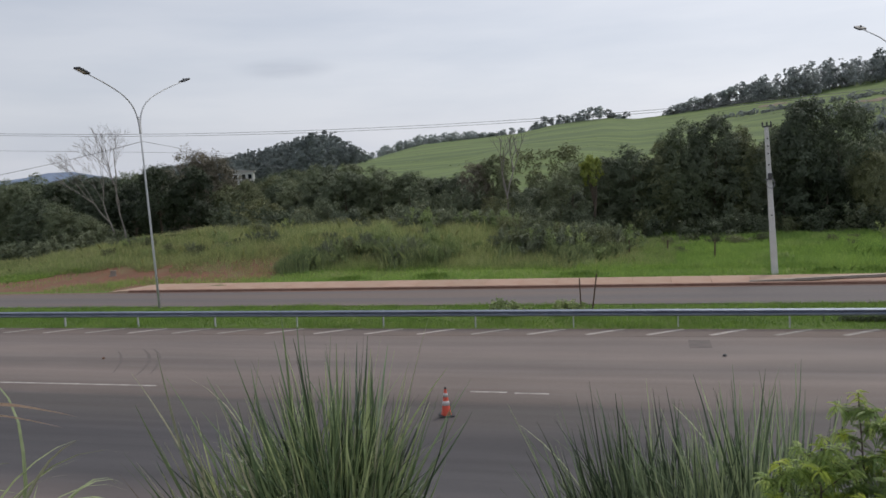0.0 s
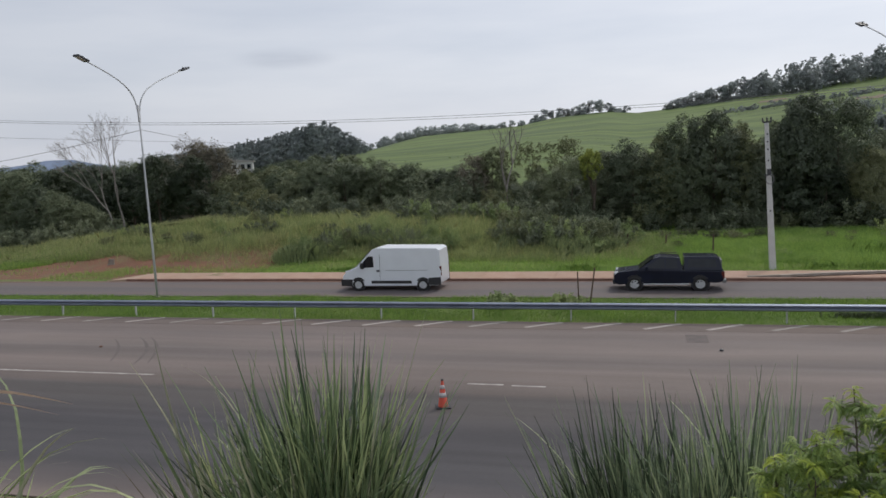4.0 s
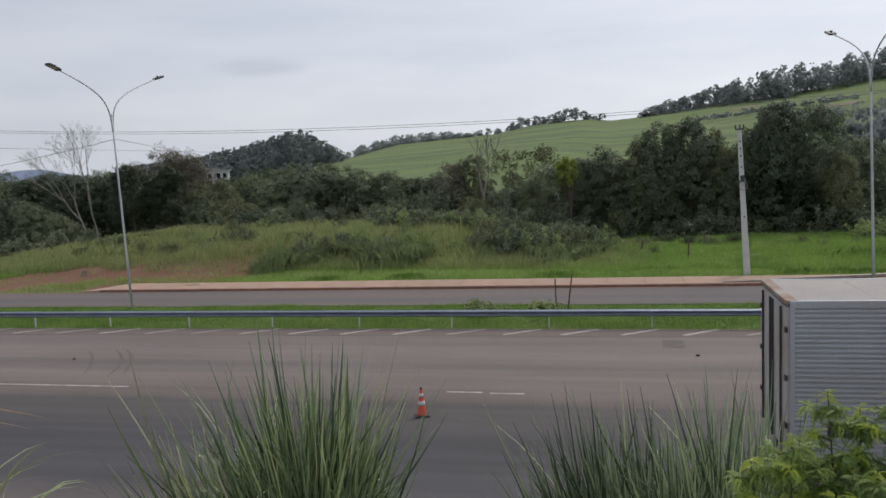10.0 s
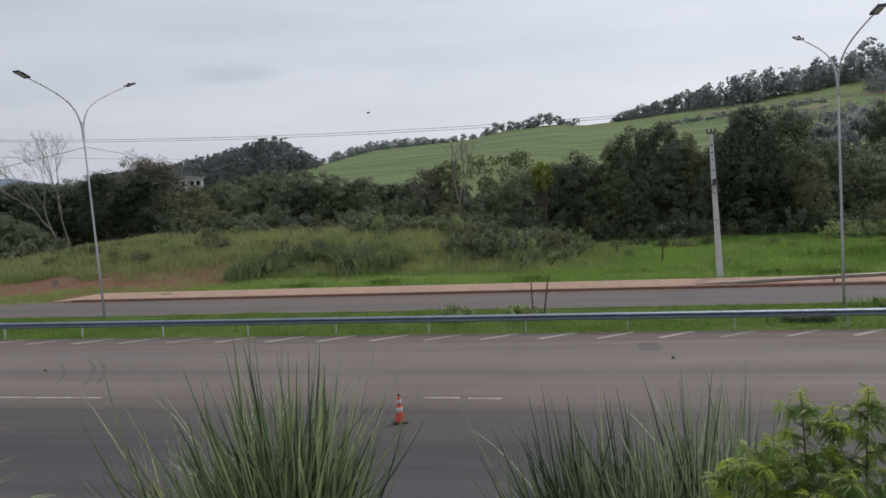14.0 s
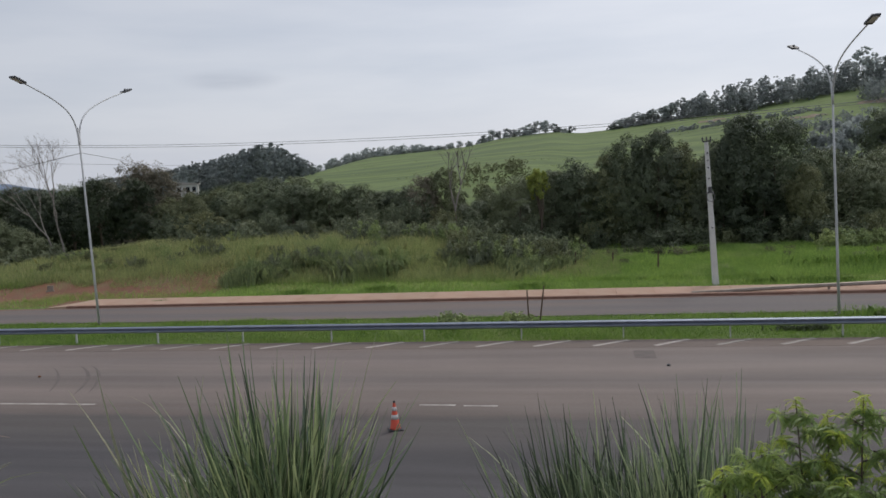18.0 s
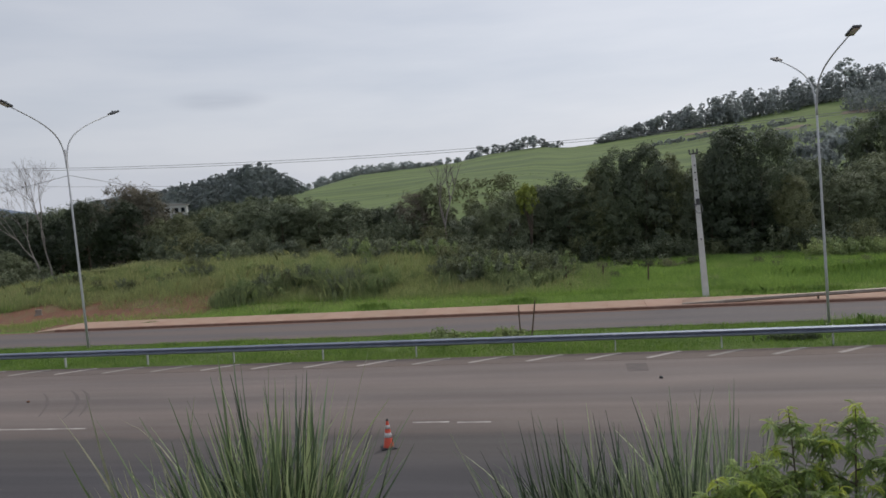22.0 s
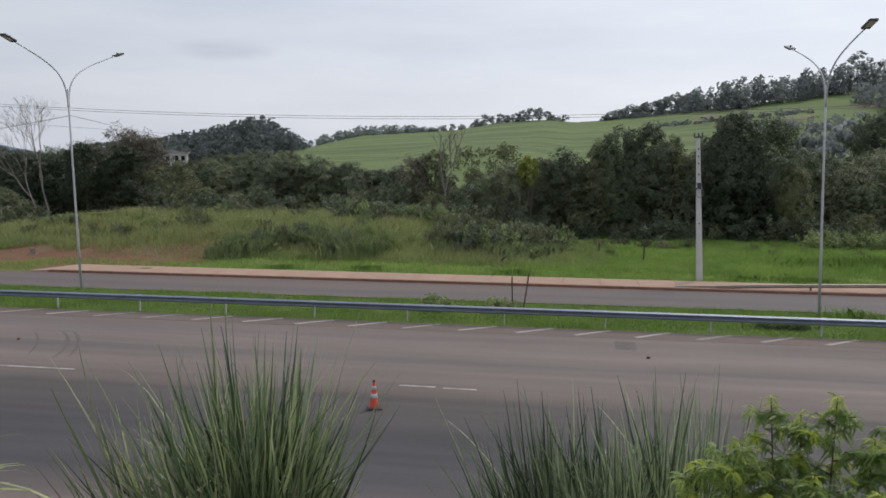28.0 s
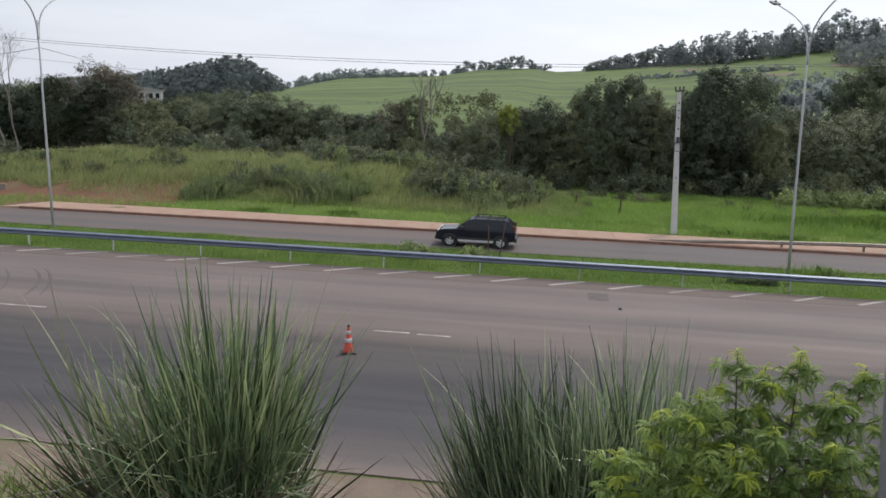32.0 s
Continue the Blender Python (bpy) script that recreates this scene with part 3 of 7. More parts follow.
def build_markings():
    lines = thing("lane_line", "worn white lane line painted on asphalt", "road marking", kind="structure")
    for x0, x1, y in ((-60, -15.75, 21.86), (-5.1, -4.0, 21.98), (-3.75, -2.75, 21.92), (18, 40, 21.9)):
        part("dash", box(x0, x1, y - 0.055, y + 0.055, 0.0, 0.008), PAINT, lines)
    hatch = thing("hatching", "faded white diagonal bars along the road edge", "road marking", kind="structure")
    me = mesh_of("bar", box(-0.85, 0.85, -0.1, 0.1, -0.002, 0.005), PAINT_WORN)
    for i in range(-14, 12):
        part("bar", me, None, hatch, at=pose(0.75 + 2.27 * i, 30.2, 0.010, 0, 0, 35 + random.uniform(-2, 2)))
    skid = thing("tyre_mark", "dark curved tyre marks on the asphalt", "tyre mark", kind="structure")
    for (xa, ya), (xb, yb), (xc, yc), w in SKIDS:
        bm = bmesh.new()
        prev = None
        for k in range(19):
            t = k / 18
            a, b, c = (1 - t) ** 2, 2 * t * (1 - t), t * t
            x, y = a * xa + b * xb + c * xc, a * ya + b * yb + c * yc
            half = 0.4 * w * (0.2 + math.sin(math.pi * (k + 0.5) / 19)) / 2
            dx, dy = (1 - t) * (xb - xa) + t * (xc - xb), (1 - t) * (yb - ya) + t * (yc - yb)
            size = math.hypot(dx, dy)
            pair = [bm.verts.new((x - dy / size * q, y + dx / size * q, 0.007)) for q in (half, -half)]
            if prev:
                bm.faces.new((prev[0], prev[1], pair[1], pair[0]))
            prev = pair
        part("mark", bm, TYRE_MARK, skid)
    part("patch", box(1.5, 2.25, 27.7, 28.9, 0.0, 0.0075), TYRE_MARK, skid)
    stone = lathe([(0.02, 0), (0.07, 0.02), (0.06, 0.06), (0.01, 0.085)], 8)
    tagged(part("stone", stone, DARK_METAL, at=pose(2.54, 26.58, 0.003)), "small dark lump lying on the asphalt", "stone")
    stone = lathe([(0.02, 0), (0.06, 0.02), (0.05, 0.05), (0.01, 0.07)], 8)
    tagged(part("stone", stone, SOIL, at=pose(-20.4, 25.2, 0.003)), "small reddish clod lying on the asphalt", "stone")


build_markings()


def field_strip(x0, x1, y, depth):
    """A pale cart track lying on the hillside."""
    bm = bmesh.new()
    prev = None
    for k in range(13):
        x = x0 + (x1 - x0) * k / 12
        w = depth * (0.35 + 0.65 * math.sin(math.pi * (k + 0.5) / 13)) / 2
        yy = y + 1.5 * math.sin(k * 0.9)
        pair = [bm.verts.new((x, q, float(land(x, q)) + 0.12)) for q in (yy - w, yy + w)]
        if prev:
            bm.faces.new((prev[0], pair[0], pair[1], prev[1]))
        prev = pair
    tagged(part("field_track", bm, DIRT), "pale earth track across the hillside field", "track", "tracks on the hillside", kind="structure")


for strip_of in ((44, 54, 320, 9), (96, 112, 301, 9), (70, 82, 288, 6)):
    field_strip(*strip_of)

# far hills; the blue of distance haze is in their base colour
bm = bmesh.new()
for k in range(60):
    x = -4200 + 140 * k
    h = 48 + 26 * math.sin(k * 0.55 + 2.6) + 14 * math.sin(k * 1.31)
    a, b, c = bm.verts.new((x, 3000, -60)), bm.verts.new((x, 3200, h)), bm.verts.new((x, 3900, -60))
    if k:
        bm.faces.new((last[0], a, b, last[1]))
        bm.faces.new((last[1], b, c, last[2]))
    last = (a, b, c)
tagged(part("backdrop", bm, HAZE_HILL, smooth=True), "distant hills on the horizon, blue haze in their colour", "hills", kind="structure")

# ---- roadside ----


def build_guardrail():
    rail = thing("guardrail", "galvanised steel crash barrier with two-wave beam on posts", "guardrail", at=pose(0, 31.0, 0))
    prof = [(0.0, 0.475), (-0.03, 0.495), (-0.09, 0.53), (-0.09, 0.563), (-0.03, 0.598), (0.0, 0.62), (-0.03, 0.642), (-0.09, 0.677), (-0.09, 0.712), (-0.03, 0.742), (0.0, 0.757)]
    bm = bmesh.new()
    L = 4.06
    rows = [[bm.verts.new((x, y + dy, z)) for y, z in prof] for x, dy in ((-0.12, -0.006), (L, 0.0))]
    back = [[bm.verts.new((x, y + 0.012 + dy, z)) for y, z in prof] for x, dy in ((-0.12, -0.006), (L, 0.0))]
    for k in range(len(prof) - 1):
        bm.faces.new((rows[0][k], rows[1][k], rows[1][k + 1], rows[0][k + 1]))
        bm.faces.new((back[0][k + 1], back[1][k + 1], back[1][k], back[0][k]))
    bm.faces.new((rows[0][-1], rows[1][-1], back[1][-1], back[0][-1]))
    bm.faces.new((rows[1][0], rows[0][0], back[0][0], back[1][0]))
    beam = mesh_of("beam", bm, GALV)
    post = mesh_of("post", box(-0.024, 0.024, 0.10, 0.20, -0.4, 0.73, 0.006), GALV_DULL)
    block = mesh_of("spacer", box(-0.03, 0.03, 0.014, 0.10, 0.52, 0.72), GALV_DULL)
    for i in range(-13, 14):
        x = -2.8 + L * i
        part("beam", beam, None, rail, at=pose(x, 0, 0, random.uniform(-0.5, 0.5), 0, 0))
        part("post", post, None, rail, at=pose(x, 0, 0, 0, random.uniform(-1, 1), 0))
        part("spacer", block, None, rail, at=pose(x, 0, 0))
    far = thing("guardrail", "earth-stained steel barrier rising from its buried end beside the pavement", "guardrail", at=pose(0, 41.55, 0))
    bm = bmesh.new()
    pts = [(5.2, 0.0), (6.8, 0.06), (8.6, 0.15), (10.6, 0.22), (12.4, 0.28), (15.1, 0.36), (19, 0.43), (40, 0.46), (80, 0.46)]
    for (xa, za), (xb, zb) in zip(pts, pts[1:]):
        q = [bm.verts.new(v) for v in ((xa, 0, za), (xb, 0, zb), (xb, -0.07, zb + 0.06), (xa, -0.07, za + 0.06), (xb, -0.04, zb + 0.17), (xa, -0.04, za + 0.17), (xb, 0.06, zb + 0.2), (xa, 0.06, za + 0.2))]
        for f in ((0, 1, 2, 3), (3, 2, 4, 5), (5, 4, 6, 7), (1, 0, 7, 6)):
            bm.faces.new([q[k] for k in f])
    part("beam", bm, RUSTY, far)
    post = mesh_of("post", box(-0.05, 0.05, 0.07, 0.16, -0.2, 0.44, 0.008), RUSTY)
    for i in range(12):
        part("post", post, None, far, at=pose(11.9 + 4 * i, 0, 0.03 * i if i < 3 else 0.1))


build_guardrail()


def build_street_lamp():
    lamp = thing("street_lamp", "tall galvanised double-arm street lamp in the grass median", "street lamp", "street lamps along the median")
    tip = 10.2
    part("pole", tube([(0, 0, -0.2), (0, 0, 3), (0, 0, 6.5), (0, 0, tip)], [0.066, 0.06, 0.05, 0.042], 10), GALV_DULL, lamp, smooth=True)
    part("base_plate", box(-0.16, 0.16, -0.16, 0.16, -0.06, 0.0, 0.01), CONCRETE_OLD, lamp)
    for side, reach, rise in ((-1, 3.6, 1.85), (1, 4.3, 2.2)):
        pts = []
        for k in range(13):
            t = k / 12
            a, b, c, d = (1 - t) ** 3, 3 * t * (1 - t) ** 2, 3 * t * t * (1 - t), t ** 3
            pts.append((0, side * (0.04 + (0.16 * c + d) * reach), tip + a * -0.9 + b * 0.7 + c * 1.05 + d * rise))
        arm = part("arm", tube(pts, [0.038 - 0.010 * k / 12 for k in range(13)], 8), GALV_DULL, lamp, smooth=True)
        p, q = Vector(pts[-2]), Vector(pts[-1])
        d = (q - p).normalized()
        m = Matrix.Translation(q) @ d.to_track_quat("X", "Z").to_matrix().to_4x4()
        head = part("lamp_head", box(-0.05, 0.72, -0.16, 0.16, -0.035, 0.06, 0.03), DARK_METAL, arm, "flat dark lamp head", at=m)
        part("lens", box(0.15, 0.66, -0.12, 0.12, -0.05, -0.036), REFLECT, lamp, at=m)
        part("sensor", rod((0.25, 0, 0.06), (0.25, 0, 0.15), 0.045, 0.04, 10), DARK_METAL, lamp, at=m)
    return lamp


lamp = build_street_lamp()
lamp.matrix_basis = pose(-25.27, 35.98, 0, 0, -1.15, 0)
copy_thing(lamp, pose(10.53, 35.44, 0, 0, -1.5, 4) @ Matrix.Diagonal((1, 1, 0.965, 1)))


def build_utility_pole():
    pole = thing("utility_pole", "leaning grey concrete power pole beside the pavement", "utility pole", at=pose(6.9, 44.72, 0, 0, -2.68, 0))
    bm = bmesh.new()
    for z, w, d in ((-0.3, 0.175, 0.14), (8.0, 0.10, 0.085)):
        for sx, sy in ((-1, -1), (1, -1), (1, 1), (-1, 1)):
            bm.verts.new((sx * w, sy * d, z))
    bm.verts.ensure_lookup_table()
    v = bm.verts
    for f in ((3, 2, 1, 0), (4, 5, 6, 7), (0, 1, 5, 4), (1, 2, 6, 5), (2, 3, 7, 6), (3, 0, 4, 7)):
        bm.faces.new([v[k] for k in f])
    bmesh.ops.bevel(bm, geom=list(bm.edges), offset=0.02, segments=1, affect="EDGES")
    part("shaft", bm, CONCRETE_PALE, pole)
    for z in (3.2, 5.9, 6.5, 6.9, 7.3):
        part("hole", box(-0.03, 0.03, -0.165, -0.10, z, z + 0.09), DARK_METAL, pole)
    part("bracket", box(-0.22, 0.26, -0.12, -0.06, 7.95, 8.03, 0.01), DARK_METAL, pole)
    for x in (-0.2, 0.02, 0.22):
        part("insulator", lathe([(0.02, 8.03), (0.06, 8.08), (0.03, 8.13), (0.055, 8.18), (0.02, 8.24)], 10, m=Matrix.Translation((x, -0.09, 0))), DARK_METAL, pole)
    coil = bmesh.new()
    for k in range(3):
        pts = [(0.02 + 0.2 * math.sin(a), -0.2 - 0.02 * k, 4.95 + 0.26 * math.cos(a)) for a in (2 * math.pi * i / 14 for i in range(15))]
        tube(pts, 0.02, 5, coil)
    part("cable_coil", coil, WIRE, pole, "black coil of spare cable")
    part("clamp", box(-0.19, 0.19, -0.17, 0.15, 5.15, 5.21), DARK_METAL, pole)
    part("junction_box", box(-0.09, 0.09, -0.3, -0.14, 5.2, 5.5, 0.02), DARK_METAL, pole)


build_utility_pole()


def build_wires():
    def run(x0, x1, y0, y1, f, r, label):
        n = 40
        pts = [(x0 + (x1 - x0) * k / n, y0 + (y1 - y0) * k / n, f(x0 + (x1 - x0) * k / n)) for k in range(n + 1)]
        tagged(part("overhead_cable", tube(pts, r, 5), WIRE), label, "cable")

    run(-98, 84, 60, 60, lambda x: 10.06 + 0.00078 * (x + 8) ** 2, 0.017, "sagging overhead cable above the meadow")
    run(-98, 84, 60.5, 60.5, lambda x: 9.90 + 0.00078 * (x + 8) ** 2, 0.017, "sagging overhead cable above the meadow")
    run(-98, -25.4, 60, 36, lambda x: 8.9 - 0.0015 * (x + 25.4) * (x + 98) * -1, 0.014, "thin overhead cable tied to the street lamp")
    run(-25.4, -62, 36, 130, lambda x: 8.9 + 0.025 * (x + 25.4), 0.014, "thin overhead cable leading away over the woods")
    run(-98, -66, 61, 130, lambda x: 13.0 - 0.066 * (x + 98), 0.022, "thin overhead cable above the woodland edge")
    for x, h in ((-98, 16.5), (84, 17.0)):
        p = thing("utility_pole", "slim weathered pole carrying overhead cables", "utility pole", at=pose(x, 60.4, float(land(x, 60.4)) - 0.3))
        part("shaft", rod((0, 0, 0), (0, 0, h - float(land(x, 60.4)) + 0.3), 0.07, 0.05, 10), CONCRETE, p)
        part("cross_arm", box(-0.05, 0.05, -0.55, 0.65, h - float(land(x, 60.4)) + 0.05, h - float(land(x, 60.4)) + 0.17, 0.01), WOOD, p)


build_wires()


def build_cone():
    cone = thing("traffic_cone", "orange traffic cone with white collars standing on the asphalt", "traffic cone", at=pose(-5.28, 19.75, 0, 0, 0, 20))
    part("base", box(-0.2, 0.2, -0.2, 0.2, 0, 0.04, 0.015), PLASTIC, cone, "black rubber base")
    def r(z):
        return 0.138 - 0.11 * (z - 0.04) / 0.73
    part("body", lathe([(r(0.04) + 0.015, 0.035), (r(0.06), 0.06), (r(0.77), 0.77), (0.02, 0.78)], 28), ORANGE, cone, smooth=True)
    for a, b in ((0.30, 0.42), (0.53, 0.63)):
        part("collar", lathe([(r(a) - 0.01, a - 0.003), (r(a) + 0.004, a), (r(b) + 0.004, b), (r(b) - 0.01, b + 0.003)], 28), REFLECT, cone, "white reflective collar", smooth=True)
    part("tip", lathe([(0.034, 0.745), (0.03, 0.79), (0.012, 0.795)], 16), PLASTIC, cone)


build_cone()
tagged(part("wooden_stake", rod((-2.72, 34.3, -0.2), (-2.76, 34.3, 1.52), 0.035, 0.03, 7), WOOD), "upright weathered timber stake in the median grass", "stake")
tagged(part("wooden_stake", rod((-2.27, 34.3, -0.2), (-2.0, 34.3, 1.72), 0.04, 0.03, 7), WOOD), "leaning weathered timber stake in the median grass", "stake")
for x, y, h in ((4.4, 51.5, 1.15), (-0.9, 52.5, 1.0), (1.6, 54.0, 0.8)):
    z = float(land(x, y))
    tagged(part("fence_post", rod((x, y, z - 0.2), (x + 0.03, y, z + h + 0.1), 0.055, 0.05, 7), WOOD), "dark timber fence post standing in tall grass", "fence post", "fence posts in the meadow")
marker = thing("marker_stone", "small square concrete boundary marker on red earth", "marker", at=pose(-37.0, 47.6, float(land(-37.0, 47.6)) - 0.2, 0, 3, 20))
part("block", box(-0.19, 0.19, -0.09, 0.09, 0, 0.6, 0.03), CONCRETE_OLD, marker)
part("foot", box(-0.27, 0.27, -0.14, 0.14, 0, 0.25, 0.03), CONCRETE_OLD, marker)

tagged(part("fallen_branch", tube([(-38.2, 55.4, float(land(-38.2, 55.4)) + 0.6), (-37.0, 55.0, float(land(-37, 55)) + 0.72), (-35.9, 55.2, float(land(-35.9, 55.2)) + 0.66), (-34.8, 54.8, float(land(-34.8, 54.8)) + 0.9)], [0.05, 0.06, 0.045, 0.02], 7), GRASS["pale"]), "pale dead branch lying on the meadow grass", "branch")
house = thing("house", "pale rendered house with a dull low roof among trees", "house", at=pose(-82.2, 150, 3.2, 0, 0, 24) @ Matrix.Diagonal((0.78, 0.8, 0.9, 1)))
part("wall", box(-3.0, 3.0, -3, 3, -1.5, 5.2), RENDER_WALL, house)
roof = slab([(-3.4, 5.2), (3.4, 5.2), (3.4, 5.5), (-3.4, 6.0)], -3.3, 3.3)
part("roof", roof, ROOF_TILE, house)
for x in (-1.7, 0.5, 2.1):
    w = part("window", box(x - 0.45, x + 0.45, -3.03, -2.95, 3.6, 4.7), GLASS, house)
    part("sill", box(x - 0.55, x + 0.55, -3.1, -2.95, 3.48, 3.6), CONCRETE, w)

post = thing("steel_post", "blue-grey painted steel post close beside the viewpoint", "post", at=pose(1.068, 2.05, float(land(1.068, 2.05)) - 0.1, 0, -4.2, 0))
part("shaft", box(-0.05, 0.05, -0.05, 0.05, 0, 2.4, 0.008), GREY_POST, post)
part("cap", box(-0.054, 0.054, -0.054, 0.054, 2.4, 2.42, 0.006), GREY_POST, post)

# ---- plants ----
rng = np.random.default_rng(7)


def leaves(centres, normals, size, shape=0.55, r=None):
    """Diamond leaves as (n, 4, 3), lying across their normals, with a random spin."""
    r = r or rng
    n = len(centres)
    nrm = normals / (np.linalg.norm(normals, axis=1, keepdims=True) + 1e-9)
    a = np.cross(nrm, r.normal(size=(n, 3)))
    a /= np.linalg.norm(a, axis=1, keepdims=True) + 1e-9
    b = np.cross(nrm, a)
    s = (size * r.uniform(0.6, 1.35, n))[:, None]
    droop = nrm * s * 0.22
    return np.stack([centres - a * s - droop, centres - b * s * shape, centres + a * s - droop, centres + b * s * shape], 1)


def crown_points(n, rx, ry, rz, lobes, clumps, r, hollow=0.8, full=True):
    """Leaf places and outward normals: rounded lobes over a dome, clumps on the lobes' outsides, leaves round the clumps."""
    d = r.normal(size=(lobes, 3))
    d[:, :2] /= np.linalg.norm(d[:, :2], axis=1, keepdims=True) + 1e-9
    d[:, 2] = np.linspace(-0.9, 0.97, lobes) if full else r.uniform(-0.2, 0.95, lobes)
    wide = np.where(d[:, 2] > 0, np.sqrt(1 - d[:, 2] ** 2), 1 - 0.18 * d[:, 2] ** 2)
    d[:, :2] *= wide[:, None]
    size = r.uniform(0.30, 0.46, lobes)
    lob = d * np.array([rx, ry, rz]) * (1.02 - size * r.uniform(0.9, 1.5, lobes))[:, None]
    lr = size * min(rx, rz)
    k = r.integers(0, lobes, clumps)
    e = r.normal(size=(clumps, 3))
    e /= np.linalg.norm(e, axis=1, keepdims=True)
    # leaves sit on the outer and upper side of each lobe
    out = lob[k] / (np.linalg.norm(lob[k], axis=1, keepdims=True) + 1e-9)
    flip = (e * (out + np.array([0, 0, 0.5]))).sum(1) < -0.35
    e[flip] *= -1
    cl = lob[k] + e * (lr[k] * r.uniform(hollow, 1.1, clumps))[:, None]
    j = r.integers(0, clumps, n)
    off = r.normal(size=(n, 3)) * np.array([1, 1, 0.55])
    p = cl[j] + off * (0.115 * lr[k[j]] + 0.05)[:, None]
    nor = e[j] * 1.1 + r.normal(size=(n, 3)) * 0.5 + np.array([0, 0, 0.4])
    return p, nor, lob


def make_tree(name, label, h, spread, leaf, kind, seed, n=3600, lobes=11, clumps=150, bark=BARK, low=0.22, category="tree", trunk_r=0.16, far=False):
    """A tree with a tapered trunk, limbs and a crown of many small leaves, rooted at the origin."""
    r = np.random.default_rng(seed)
    tree = thing(name, label, category)
    cz, rz = h * (0.5 + low * 0.5), h * (0.5 - low * 0.5)
    p, nor, lob = crown_points(n, spread, spread * r.uniform(0.85, 1.1), rz, lobes, clumps, r, full=low < 0.5)
    p[:, 2] = np.maximum(p[:, 2], -rz * 1.05)
    scale_top = rz / max(np.percentile(p[:, 2], 99.0), 0.1)
    p[:, 2] = np.where(p[:, 2] > 0, p[:, 2] * scale_top, p[:, 2]) + cz
    bm = bmesh.new()
    bend = r.normal(size=2) * 0.05 * h
    tube([(0, 0, -0.6), (bend[0] * 0.4, bend[1] * 0.4, h * 0.22), (bend[0], bend[1], h * 0.5), (bend[0] * 0.8, bend[1], h * 0.8)], [trunk_r * 1.3, trunk_r, trunk_r * 0.6, trunk_r * 0.2], 6 if far else 8, bm)
    if not far:
        for q in lob[:8]:
            a = Vector((bend[0] * 0.7, bend[1] * 0.7, h * r.uniform(0.25, 0.45)))
            b = Vector((q[0] * 0.95, q[1] * 0.95, q[2] + cz))
            tube([a, (a + b) / 2 + Vector((0, 0, 0.1 * h * r.uniform(0, 1))), b], [trunk_r * 0.5, trunk_r * 0.3, 0.02], 5, bm)
    part("trunk", bm, bark, tree)
    part("crown", raw_mesh("crown", leaves(p, nor, leaf, r=r), 4, LEAF[kind]), None, tree)
    return tree


def put(tree, x, y, s=1.0, sz=None, dz=0.0, rz=None, label=None, group=None):
    z = float(land(x, y)) + dz
    k = tree.scale
    m = Matrix.LocRotScale((x, y, z), Euler((0, 0, random.uniform(0, 6.28) if rz is None else rz)), (s / k[0], s / k[1], (sz or s) / k[2]))
    ob = copy_thing(tree, m)
    if group:
        tagged(ob, group=group)
    if label:
        tagged(ob, label)
    return ob


